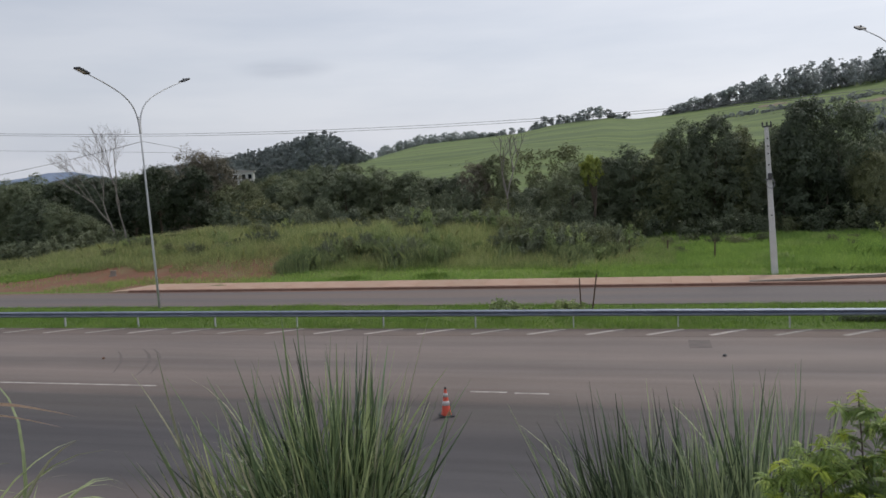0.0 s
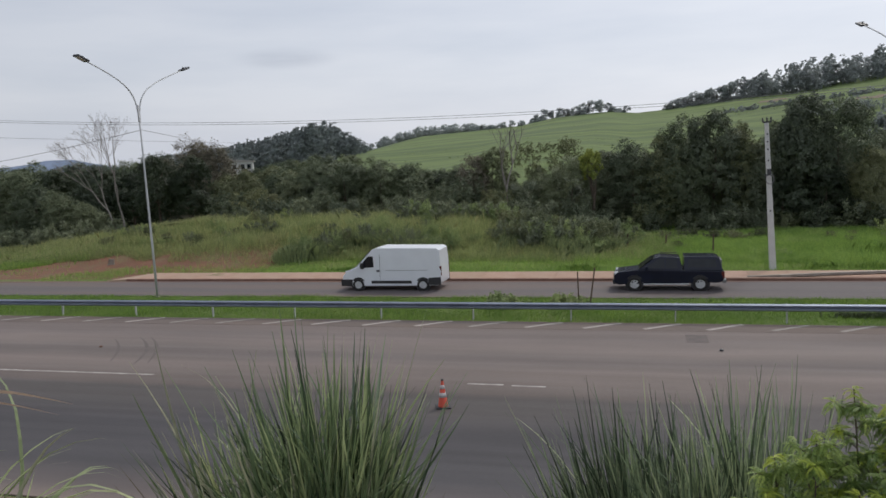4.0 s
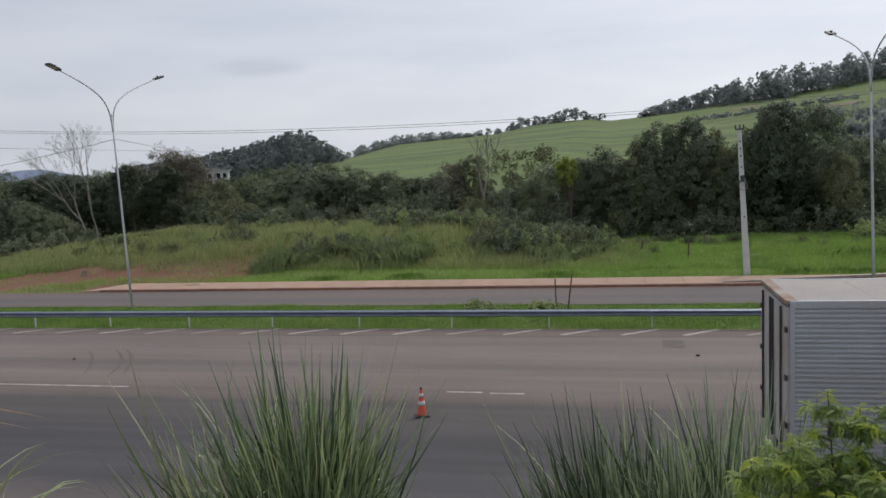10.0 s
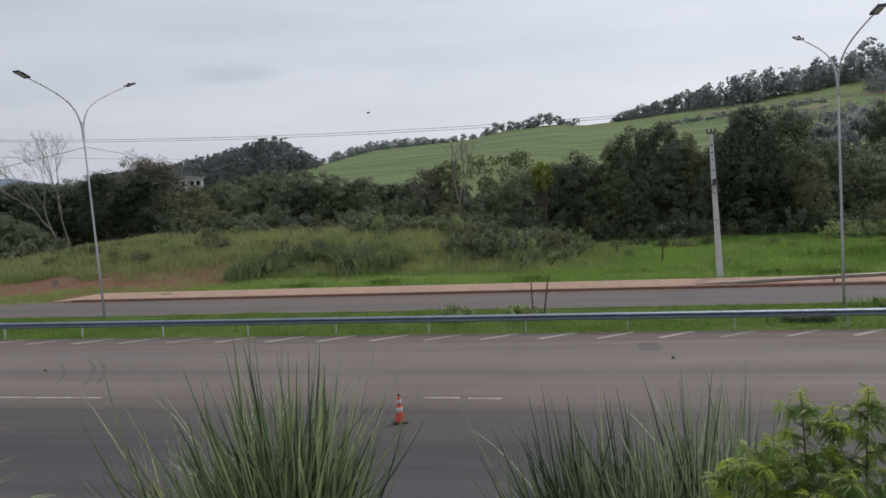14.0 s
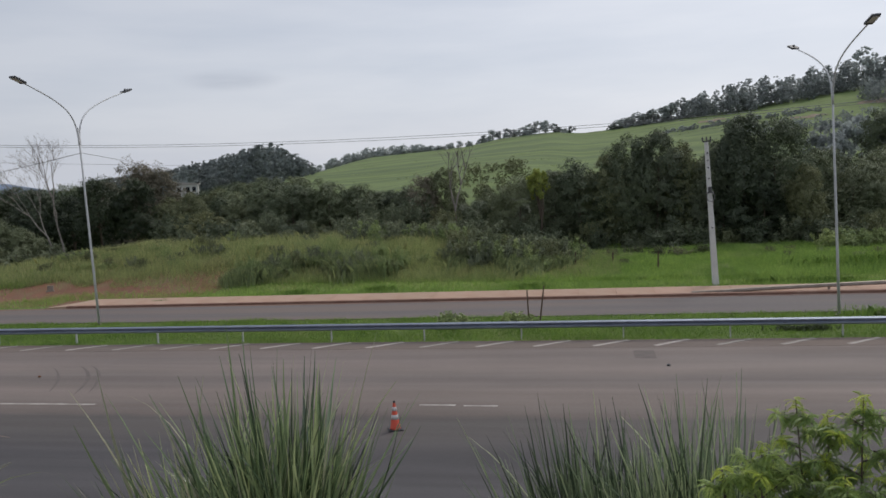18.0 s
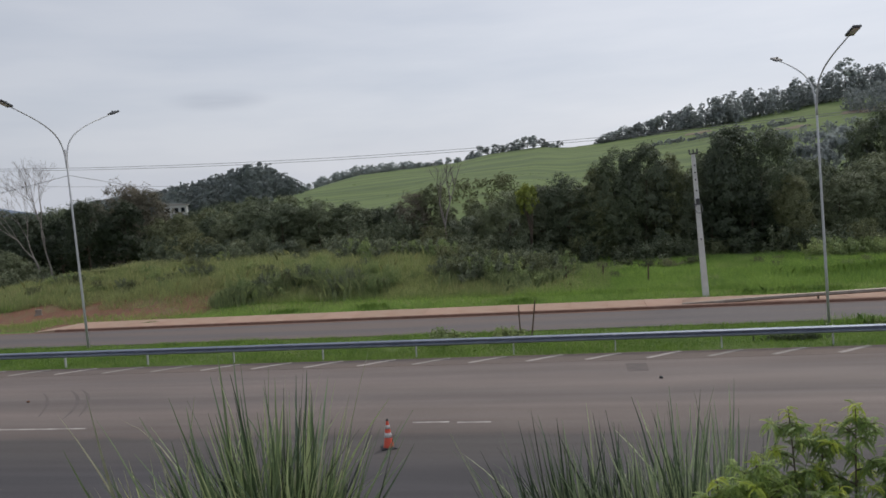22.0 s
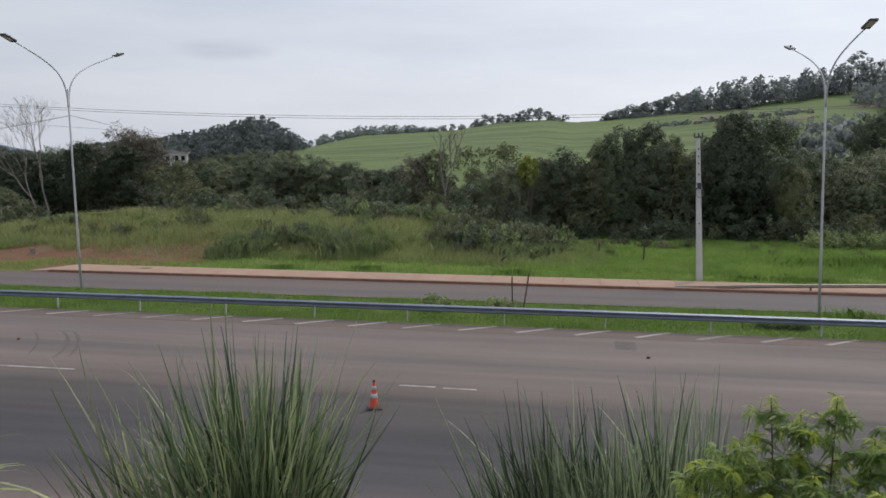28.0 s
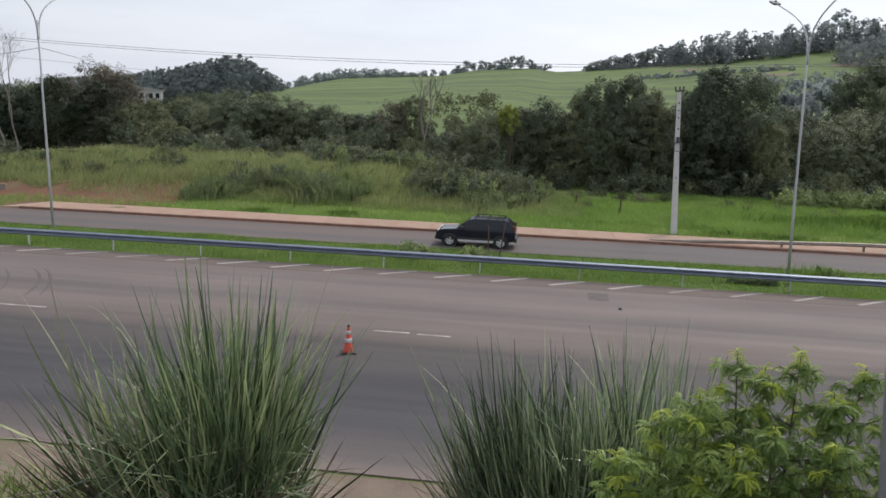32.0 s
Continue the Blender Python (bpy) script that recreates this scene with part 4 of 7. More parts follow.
def forest():
    kinds = {}
    for key, args in {
        "dark": ("broad tree with a dense dark green crown", 9.0, 3.6, 0.10, "dark", 11),
        "dark_b": ("rounded tree with dark green leaves", 9.0, 3.2, 0.10, "dark", 12),
        "mid": ("woodland tree with mid green crown", 9.0, 3.3, 0.098, "mid", 13),
        "mid_b": ("spreading woodland tree with uneven green crown", 9.0, 3.8, 0.098, "mid", 14),
        "olive": ("woodland tree with olive green foliage", 9.0, 3.3, 0.098, "olive", 15),
        "lime": ("small tree with yellow green leaves", 6.0, 1.5, 0.105, "lime", 16),
        "ficus": ("compact tree with a dense, very dark crown", 9.0, 3.3, 0.10, "ficus", 18),
        "russet": ("thinly leaved brownish tree", 9.0, 3.3, 0.085, "russet", 17),
    }.items():
        label, h, spread, leaf, kind, seed = args
        kinds[key] = make_tree("tree", label, h, spread, leaf, kind, seed, n=23000, lobes=30, clumps=900, low=0.0) if key != "lime" else make_tree("tree", label, h, spread, leaf, kind, seed, n=4200, lobes=14, clumps=160, low=0.5)
        kinds[key].matrix_basis = pose(0, 0, 0)
    spare = dict(kinds)
    used = set()

    def plant(key, x, y, top, wide=1.0):
        z = float(land(x, y))
        h = top - z
        base = 6.0 if key == "lime" else 9.0
        s = wide * (h / base) ** 0.5
        if key not in used:
            used.add(key)
            spare[key].matrix_basis = Matrix.LocRotScale((x, y, z - 0.2), Euler((0, 0, random.uniform(0, 6))), (s, s, h / base))
            tagged(spare[key], group="trees along the valley")
        else:
            put(spare[key], x, y, s, h / base, -0.2, group="trees along the valley")

    def skyline(az):
        """How high the tree tops reach, seen from the bank: rise over distance, by bearing x / y."""
        return float(np.interp(az, (-0.85, -0.75, -0.70, -0.62, -0.58, -0.53, -0.42, -0.31, -0.29, -0.235, -0.20, -0.17, -0.15, -0.118, -0.096, -0.007, 0.026, 0.06, 0.085, 0.12, 0.19, 0.23, 0.28, 0.4),
                               (0.012, 0.010, 0.024, 0.044, 0.0, 0.002, 0.012, -0.001, -0.013, -0.005, 0.013, 0.006, -0.031, -0.021, 0.0, 0.017, 0.018, 0.046, 0.047, 0.033, 0.057, 0.052, 0.012, 0.02)))

    # front row: place along the valley edge, height of the top above the road, kind, width
    front = ((-80, 74, 8.8, "mid", 1), (-73, 71, 8.0, "mid_b", 1), (-66, 70, 7.6, "mid", 1), (-60, 69, 7.2, "ficus", 1), (-55.5, 71, 7.6, "dark_b", 1), (-51, 70, 7.0, "ficus", 0.9),
             (-56.5, 63, 5.8, "mid", 0.95), (-52.3, 61, 5.3, "mid", 0.85), (-49.2, 60.8, 4.2, "mid", 0.7),
             (-44.9, 65.5, 8.3, "ficus", 0.8), (-41.4, 66, 8.0, "ficus", 0.8), (-37.2, 68, 6.5, "olive", 0.8), (-33.4, 66, 4.3, "olive", 0.8), (-30.6, 66.5, 3.9, "olive", 0.75),
             (-32.5, 76, 7.1, "mid", 1), (-28.5, 72, 6.8, "mid_b", 1), (-24.6, 72, 7.1, "mid", 1), (-21.4, 72, 6.5, "mid_b", 0.9), (-18.6, 73, 5.6, "ficus", 0.8), (-16.4, 71, 5.9, "dark", 0.75),
             (-14.3, 67, 7.0, "russet", 0.72), (-12.6, 67.5, 7.5, "olive", 0.66), (-9.8, 68, 4.0, "mid", 0.7), (-7.9, 68, 4.7, "olive", 0.65), (-14.0, 88, 5.0, "olive", 0.7), (-11.0, 86, 4.7, "mid", 0.6), (-9.2, 92, 5.3, "olive", 0.65), (-12.6, 98, 5.4, "olive", 0.7), (-9.9, 104, 5.6, "mid", 0.6))
    for x, y, top, key, wide in front:
        plant(key, x, y, top, wide)
    front = ((-5.9, 67, 6.5, "mid_b", 0.8), (-4.0, 65.6, 7.2, "lime", 0.62), (-2.6, 68, 6.9, "dark_b", 0.9), (-0.4, 67, 7.6, "mid", 0.85), (1.5, 67, 7.7, "olive", 0.75),
             (3.5, 67, 9.3, "mid", 0.75), (5.6, 67, 9.7, "dark_b", 0.8), (8.2, 68, 8.6, "olive", 0.75), (10.2, 67, 8.6, "dark", 0.75), (12.4, 66, 10.5, "dark_b", 0.82), (15.0, 67, 10.1, "mid_b", 0.8), (13.6, 64.8, 5.2, "ficus", 0.8), (10.6, 65, 4.6, "ficus", 0.7),
             (16.8, 65.0, 6.4, "olive", 0.6), (18.3, 69, 7.2, "mid", 0.85), (20.2, 73, 7.6, "dark", 0.9), (22.5, 70, 6.2, "mid_b", 0.9), (25.5, 72, 7.4, "mid", 1), (29, 73, 7.6, "mid_b", 1), (34, 74, 7.8, "mid", 1), (40, 75, 8, "dark", 1))
    for x, y, top, key, wide in front:
        plant(key, x, y, top, wide)
    # russet tree and its neighbours behind
    for x, y, top, key in ((-52.5, 83, 10.1, "russet"), (-49.0, 84, 9.4, "russet"), (-56.5, 83, 8.4, "dark_b"), (-62, 84, 7.9, "mid_b"), (-70, 86, 8.1, "dark"), (-79, 88, 8.3, "mid"), (-88, 88, 8.3, "dark_b")):
        plant(key, x, y, top)
    # the valley's far side
    keys = ["mid", "dark_b", "mid_b", "dark", "olive"]
    for i in range(64):
        x = -46 + 1.5 * i + random.uniform(-1, 1)
        y = random.uniform(75, 92)
        cap = 6.7 + y * min(skyline((x + q) / y) for q in (-3, -1.5, 0, 1.5, 3)) - random.uniform(0.1, 1.0)
        plant(keys[random.randrange(5)], x, y, min(cap, random.uniform(6.2, 7.6) + (1.2 if x > 16 else 0)))
    for i in range(60):
        x, y = -112 + 1.45 * i + random.uniform(-1, 1), random.uniform(98, 165)
        x *= y / 115
        if x / y < -0.38:
            near_house = abs(x / y + 0.548) < 0.05
            plant(keys[random.randrange(5)], x, min(y, 138) if near_house else y, random.uniform(5.6, 6.6) if near_house else 6.7 + y * random.uniform(0.002, 0.012))
    # big trees at the foot of the hill, and slim ones beside them
    for x, y, top in ((47, 128, 15.5), (52, 130, 16.8), (57, 132, 16.0), (49, 122, 12), (54, 124, 13), (61, 130, 14)):
        plant("mid_b", x, y, top, 1.2)


forest()


def bare_tree(label, h, seed, x, y, lean, levels=6):
    r = random.Random(seed)
    tree = thing("bare_tree", label, "tree", "leafless trees", at=pose(x, y, float(land(x, y)) - 0.2, 0, lean, r.uniform(-8, 8)))
    bm, twigs = bmesh.new(), bmesh.new()

    def grow(p, d, length, rad, level):
        q = p + d * length
        mid = (p + q) / 2 + Vector((r.uniform(-1, 1), r.uniform(-1, 1), 0)) * length * 0.05
        tube([p, mid, q], [rad, rad * 0.85, rad * 0.72], 6 if level < 2 else 4, bm if level < 2 else twigs)
        if level >= levels:
            return
        for _ in range(r.choice((3, 3, 2)) if level < 5 else 2):
            nd = (d + Vector((r.uniform(-1, 1), r.uniform(-1, 1), r.uniform(-0.25, 0.45))) * (0.3, 0.42, 0.5, 0.55, 0.6, 0.6, 0.6)[level]).normalized()
            grow(q, nd, length * (r.uniform(0.62, 0.82) if level else 0.85), max(rad * r.uniform(0.5, 0.66), 0.008), level + 1)

    grow(Vector((0, 0, 0)), Vector((0, 0, 1)), h * 0.31, 0.11, 0)
    part("trunk", bm, PALE_BARK, tree)
    tagged(part("twig_mass", twigs, PALE_BARK, tree), kind="stuff")


bare_tree("tall leafless grey tree at the woodland edge", 10.2, 5, -46.0, 61.5, -8)
bare_tree("leafless grey tree leaning at the woodland edge", 8.6, 8, -46.8, 61.6, -20)
bare_tree("slim half-bare tree above the bushes", 7.6, 21, -10.9, 64, 1, 4)


def wood(name, label, places, seed, leaf=0.5, per=620, kind="haze", flat=False):
    """Far woodland as one body: many crowns of small leaves on short trunks. Places: x, y, height, half width."""
    r = np.random.default_rng(seed)
    quads = []
    for x, y, h, w in places:
        p, nor, _ = crown_points(per, w, w, h * (0.2 if flat else 0.5), 12, 70, r, full=not flat)
        top = h * (0.2 if flat else 0.5) / max(np.percentile(p[:, 2], 98.5), 0.1)
        p[:, 2] = np.where(p[:, 2] > 0, p[:, 2] * top, p[:, 2]) + h * (0.8 if flat else 0.5)
        base = np.array([x, y, float(land(x, y)) - 0.5])
        quads.append(leaves(p + base, nor, leaf * (0.55 + h / 22), r=r))
        if h > 3 and not flat:      # bushes round the foot
            p, nor, _ = crown_points(per // 3, w * 1.15, w, h * 0.28, 7, 40, r)
            quads.append(leaves(p + base + np.array([0, -0.6, h * 0.22]), nor, leaf * (0.55 + h / 22), r=r))
        for a in (0, 1.57):
            d = np.array([math.cos(a), math.sin(a), 0]) * 0.14
            up = np.array([0, 0, h * 0.85])
            quads.append(np.stack([base - d, base + d, base + d * 0.5 + up, base - d * 0.5 + up])[None])
    tagged(new(name, raw_mesh(name, np.concatenate(quads), 4, LEAF[kind])), label, "woodland", kind="stuff")


def far_trees():
    R = random.Random(12)
    # wooded hill behind the house
    rows = []
    for i in range(190):
        y = R.uniform(200, 300)
        az = -0.70 + 0.00175 * i
        crest = float(np.interp(az, (-0.72, -0.66, -0.58, -0.54, -0.5, -0.46, -0.413, -0.395, -0.372), (0.020, 0.024, 0.031, 0.038, 0.043, 0.054, 0.060, 0.046, 0.034)))
        y = y if az < -0.42 else R.uniform(270, 330)
        top = 6.7 + y * crest * (R.uniform(0.6, 1.0) if i % 2 else R.uniform(0.9, 1.02))
        x = az * y + R.uniform(-1.5, 1.5)
        h = max(top - float(land(x, y)), 5)
        rows.append((x, y, h, R.uniform(2.6, 4.6)))
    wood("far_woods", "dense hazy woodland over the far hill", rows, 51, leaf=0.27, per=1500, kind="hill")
    # hedge along the skyline, left of the open field
    rows = [(-128 + 1.05 * i + R.uniform(-1, 1), 352 + R.uniform(-4, 10), R.uniform(4, 7) * (1 - 0.006 * i), R.uniform(2.0, 3.2)) for i in range(56)]
    rows += [(-72 + 1.3 * i + R.uniform(-1, 1), 350 + R.uniform(-2, 5), R.uniform(1.4, 3.2), R.uniform(1.4, 2.4)) for i in range(50) if (i < 10 or 14 < i < 24 or 28 < i < 38 or i > 46)]
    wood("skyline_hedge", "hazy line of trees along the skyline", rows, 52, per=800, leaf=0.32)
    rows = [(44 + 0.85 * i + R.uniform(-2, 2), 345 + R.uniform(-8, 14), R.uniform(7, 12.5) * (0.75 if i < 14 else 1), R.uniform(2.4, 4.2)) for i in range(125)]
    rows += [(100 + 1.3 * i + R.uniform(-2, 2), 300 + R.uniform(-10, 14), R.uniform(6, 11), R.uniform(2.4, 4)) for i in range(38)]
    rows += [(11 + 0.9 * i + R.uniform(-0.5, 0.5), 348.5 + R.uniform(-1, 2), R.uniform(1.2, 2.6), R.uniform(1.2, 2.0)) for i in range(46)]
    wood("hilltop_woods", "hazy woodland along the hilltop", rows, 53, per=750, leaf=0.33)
    # hedgerows across the slope
    rows = [(52 + 1.7 * i + R.uniform(-1, 1), 262 + R.uniform(-5, 5) - 0.3 * i, R.uniform(2.5, 6), R.uniform(1.8, 3)) for i in range(34)]
    rows += [(30 + 1.3 * i + R.uniform(-1, 1), 300 + R.uniform(-3, 3), R.uniform(1.2, 2.6), R.uniform(1.3, 2)) for i in range(40)]
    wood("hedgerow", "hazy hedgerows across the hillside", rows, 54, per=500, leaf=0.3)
    rows = [(-75 + 1.7 * i + R.uniform(-1.5, 1.5), 108 + R.uniform(-4, 10), R.uniform(2.0, 4.5), R.uniform(1.4, 2.6)) for i in range(62)]
    wood("field_scrub", "green scrub along the lower edge of the field", rows, 55, per=700, leaf=0.2, kind="mid")
    rows = [(R.uniform(-0.175, -0.075) * y, y, R.uniform(1.5, 3.6), R.uniform(1.4, 2.6)) for y in (R.uniform(150, 205) for _ in range(30))]
    wood("field_scrub", "olive green scrub at the foot of the field", rows, 57, per=600, leaf=0.2, kind="olive")
    rows = [(R.uniform(-0.36, 0.3) * y, y + R.uniform(-1.0, 1.0), R.uniform(0.3, 0.6), R.uniform(2.0, 7.0)) for y in (118, 124, 131, 140, 150, 162, 176, 192, 210, 232, 258, 292) for _ in range(34)]
    wood("field_tufts", "dark tufts along the field terraces", rows, 56, per=90, leaf=0.24, kind="fresh")
    # ridge trees wear the leaf colour that carries the haze
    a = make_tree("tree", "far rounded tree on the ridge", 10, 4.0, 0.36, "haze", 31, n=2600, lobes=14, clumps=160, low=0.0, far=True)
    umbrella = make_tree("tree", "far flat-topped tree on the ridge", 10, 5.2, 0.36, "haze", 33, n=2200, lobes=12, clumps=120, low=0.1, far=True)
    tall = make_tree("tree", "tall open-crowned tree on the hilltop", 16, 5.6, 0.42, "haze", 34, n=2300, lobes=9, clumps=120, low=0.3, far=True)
    first = {}

    def plant(t, x, y, s, sz):
        if t.name not in first:
            first[t.name] = 1
            t.matrix_basis = Matrix.LocRotScale((x, y, float(land(x, y)) - 0.4), Euler((0, 0, 0.4)), (s, s, sz))
            tagged(t, group="trees on the far hills")
        else:
            put(t, x, y, s, sz, -0.4, group="trees on the far hills")

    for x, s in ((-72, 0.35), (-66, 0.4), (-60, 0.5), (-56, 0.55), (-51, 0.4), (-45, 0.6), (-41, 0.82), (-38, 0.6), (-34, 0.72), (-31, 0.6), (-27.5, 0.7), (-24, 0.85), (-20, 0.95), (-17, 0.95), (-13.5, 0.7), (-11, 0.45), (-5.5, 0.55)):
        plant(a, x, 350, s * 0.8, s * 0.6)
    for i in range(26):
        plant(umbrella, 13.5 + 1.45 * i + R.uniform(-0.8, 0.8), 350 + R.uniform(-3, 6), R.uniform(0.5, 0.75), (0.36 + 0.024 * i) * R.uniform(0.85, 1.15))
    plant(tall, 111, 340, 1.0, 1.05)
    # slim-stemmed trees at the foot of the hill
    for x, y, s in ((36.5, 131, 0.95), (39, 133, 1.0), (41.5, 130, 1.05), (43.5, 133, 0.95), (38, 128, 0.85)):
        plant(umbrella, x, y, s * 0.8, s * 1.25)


far_trees()


def make_bush(label, h, spread, leaf, kind, seed, n=3000, stems=34):
    """A ragged bush: leaning stems of uneven height with leaves all along them."""
    r = np.random.default_rng(seed)
    bush = thing("bush", label, "bush")
    foot = r.normal(size=(stems, 2)) * spread * 0.42
    tip = foot * r.uniform(1.1, 1.7, (stems, 1)) + r.normal(size=(stems, 2)) * 0.12 * h
    tall = h * r.uniform(0.45, 1.0, stems) * np.exp(-0.35 * (np.linalg.norm(foot, axis=1) / spread) ** 2)
    k = r.integers(0, stems, n)
    t = r.uniform(0.05, 1.0, n) ** 0.75
    xy = foot[k] + (tip[k] - foot[k]) * t[:, None] + r.normal(size=(n, 2)) * ((0.13 - 0.08 * t) * h * 0.6 + 0.03)[:, None]
    p = np.concatenate([xy, (tall[k] * t + r.normal(size=n) * 0.04)[:, None]], 1)
    nor = np.concatenate([xy * 0.4 / spread, np.full((n, 1), 0.6)], 1) + r.normal(size=(n, 3)) * 0.6
    bm = bmesh.new()
    for i in range(0, stems, 3):
        rod((foot[i][0], foot[i][1], -0.15), (tip[i][0], tip[i][1], tall[i] * 0.9), 0.014, 0.005, 4, bm)
    tagged(part("stem_mass", bm, BARK, bush), kind="stuff")
    part("crown", raw_mesh("crown", leaves(p, nor, leaf, 0.42, r), 4, LEAF[kind]), None, bush)
    return bush


def bushes():
    mk = {
        "weed": make_bush("dark tangled bush in the meadow", 1.7, 1.4, 0.075, "fresh", 41),
        "olive": make_bush("olive green bush in the meadow", 1.8, 1.4, 0.075, "olive", 42),
        "grey": make_bush("broad-leaved grey green bush", 1.9, 1.5, 0.10, "grey", 43, n=2600, stems=26),
        "dark": make_bush("dense dark green bush", 2.2, 1.6, 0.08, "dark", 44, n=3600, stems=44),
        "lush": make_bush("bright green leafy bush", 1.8, 1.4, 0.09, "fresh", 45),
    }
    used = set()

    def plant(key, x, y, s, sz=None):
        if key not in used:
            used.add(key)
            mk[key].matrix_basis = Matrix.LocRotScale((x, y, float(land(x, y)) - 0.1), Euler((0, 0, 1)), (s, s, sz or s))
            tagged(mk[key], group="bushes in the meadow")
        else:
            put(mk[key], x, y, s, sz, -0.1, group="bushes in the meadow")

    R = random.Random(5)
    for i in range(22):     # the dark belt on the near slope of the mound
        plant(("weed", "weed", "olive", "grey")[i % 4], -22.0 + 0.42 * i + R.gauss(0, 0.6), 50.3 + R.gauss(0, 0.8), R.uniform(0.4, 0.75), R.uniform(0.45, 1.05))
    for i in range(20):     # taller growth on the mound's right shoulder and crest
        plant(("olive", "grey", "grey", "weed")[i % 4], -9.2 + 0.42 * i + R.uniform(-0.5, 0.5), 54.0 + R.uniform(-1.8, 2.2), R.uniform(0.7, 1.1), R.uniform(0.8, 1.25))
    for i in range(9):
        plant(("grey", "lush", "grey")[i % 3], -17.5 + 1.1 * i + R.uniform(-0.5, 0.5), 58.0 + R.uniform(-0.8, 0.8), R.uniform(0.7, 1.0), R.uniform(0.75, 1.15))
    for i in range(7):
        plant(("olive", "grey", "weed")[i % 3], -8.5 + 1.0 * i + R.uniform(-0.5, 0.5), 53 + R.uniform(-1.6, 2.2), R.uniform(0.8, 1.2), R.uniform(0.85, 1.25))
    for i in range(12):
        plant("grey", -34 + 2.9 * i + R.uniform(-1, 1), 59.5 + R.uniform(-1, 2), R.uniform(0.5, 0.85))
    for i in range(15):     # broad leaves under the woodland edge
        plant("grey", -66 + 1.3 * i + R.uniform(-0.7, 0.7), 57.0 + 0.2 * i + R.uniform(-1.6, 1.6), R.uniform(0.9, 1.3))
    for i in range(38):
        x = -58 + 2.2 * i + R.uniform(-0.8, 0.8)
        if -48 < x < -38.5:
            continue
        plant(("dark", "olive", "dark", "grey", "dark")[i % 5], x, 63.5 + R.uniform(-0.6, 1.2), R.uniform(0.9, 1.5), R.uniform(0.9, 1.7))
    for i in range(9):
        plant("lush", 17.5 + 1.3 * i, 60.5 + R.uniform(-1, 1), R.uniform(0.8, 1.2))
    for i in range(46):     # low weeds scattered through the meadow grass
        plant(("grey", "olive", "lush", "weed")[i % 4], R.uniform(-44, -9), R.uniform(51.5, 61.5), R.uniform(0.3, 0.55), R.uniform(0.38, 0.62))
    for i in range(14):
        plant(("lush", "olive")[i % 2], R.uniform(0, 26), R.uniform(50, 60), R.uniform(0.3, 0.5), R.uniform(0.3, 0.45))
    for i in range(7):
        plant("olive", -1.5 + 1.6 * i, 58 + R.uniform(-1, 1), R.uniform(0.5, 0.8), R.uniform(0.4, 0.6))

    clump = make_bush("bright green weed clump on the median behind the barrier", 0.85, 0.62, 0.055, "fresh", 46, n=2600, stems=40)
    clump.matrix_basis = pose(-6.3, 34.0, -0.08)
    tagged(clump, group="weed clumps on the median")
    for x, y, q in ((-5.6, 34.1, 0.75), (-3.4, 34.0, 0.95), (-2.9, 34.2, 0.7), (12.2, 35.2, 0.55)):
        copy_thing(clump, pose(x, y, -0.08, 0, 0, 90 * q) @ Matrix.Diagonal((q, q, q, 1)))


bushes()


def blades(name, label, place, n, h0, h1, width, material, seed, lean=0.5, uneven=0.38, fine=False):
    """Grass as one body of separate tapering blades; fine grass has straight ones."""
    r = np.random.default_rng(seed)
    x, y = place(r, n)
    n = len(x)
    z = land(x, y)
    # shorter and taller patches
    patch = 1 - uneven + uneven * np.clip(0.5 + 0.6 * ripple(x * 1.7, y * 1.7) + 0.35 * ripple(x * 5.1 + 3, y * 4.7), 0, 1.4)
    h = r.uniform(h0, h1, n) * patch
    a = r.uniform(0, 2 * np.pi, n)
    w = width * r.uniform(0.6, 1.3, n)
    l = h * lean * r.uniform(0.3, 1.5, n)
    h = h * r.uniform(0.75, 1.0, n)
    b = r.uniform(0, 2 * np.pi, n)
    p = np.stack([x, y, z - 0.03], 1)
    side = np.stack([np.cos(a), np.sin(a), 0 * a], 1) * w[:, None]
    up = np.stack([np.cos(b) * l, np.sin(b) * l, h], 1)
    if fine:
        v = np.stack([p - side, p + side, p + up], 1)
    else:
        mid = p + up * np.array([0.3, 0.3, 0.72])
        v = np.stack([p - side, p + side, mid + side * 0.8, p + up, mid - side * 0.8], 1)
    ob = new(name, raw_mesh(name, v, 3 if fine else 5, material))
    return tagged(ob, label, "grass", kind="stuff")


def area(x0, x1, y0, y1, keep=None):
    def f(r, n):
        x, y = r.uniform(x0, x1, n), r.uniform(y0, y1, n)
        if keep is not None:
            k = keep(x, y, r)
            x, y = x[k], y[k]
        return x, y
    return f


def not_bare(x, y, r):
    """Grass thins out over the red track that leaves the road, and on the worn ground beside it."""
    w = 0.8 * np.sin(x * 1.3) + 0.5 * np.sin(y * 1.7 + x * 0.6)
    top = 46.2 + 3.2 * step(-47.0, -38.0, x) + 0.7 * w
    front = 41.2 + 5.6 * step(-39.5, -34.8, x + 0.8 * w)
    track = step(-0.5, 0.5, top - y) * step(-0.5, 0.5, y - front) * step(-29.5, -34.0, x + w) * (1 - step(-47, -54, x))
    worn = 0.86 * np.exp(-(((x + 27.6) / 4.8) ** 2) ** 1.5 - (((y - 48.6) / 2.3) ** 2) ** 1.5)
    return r.uniform(0, 1, len(x)) > track * 0.975 + worn


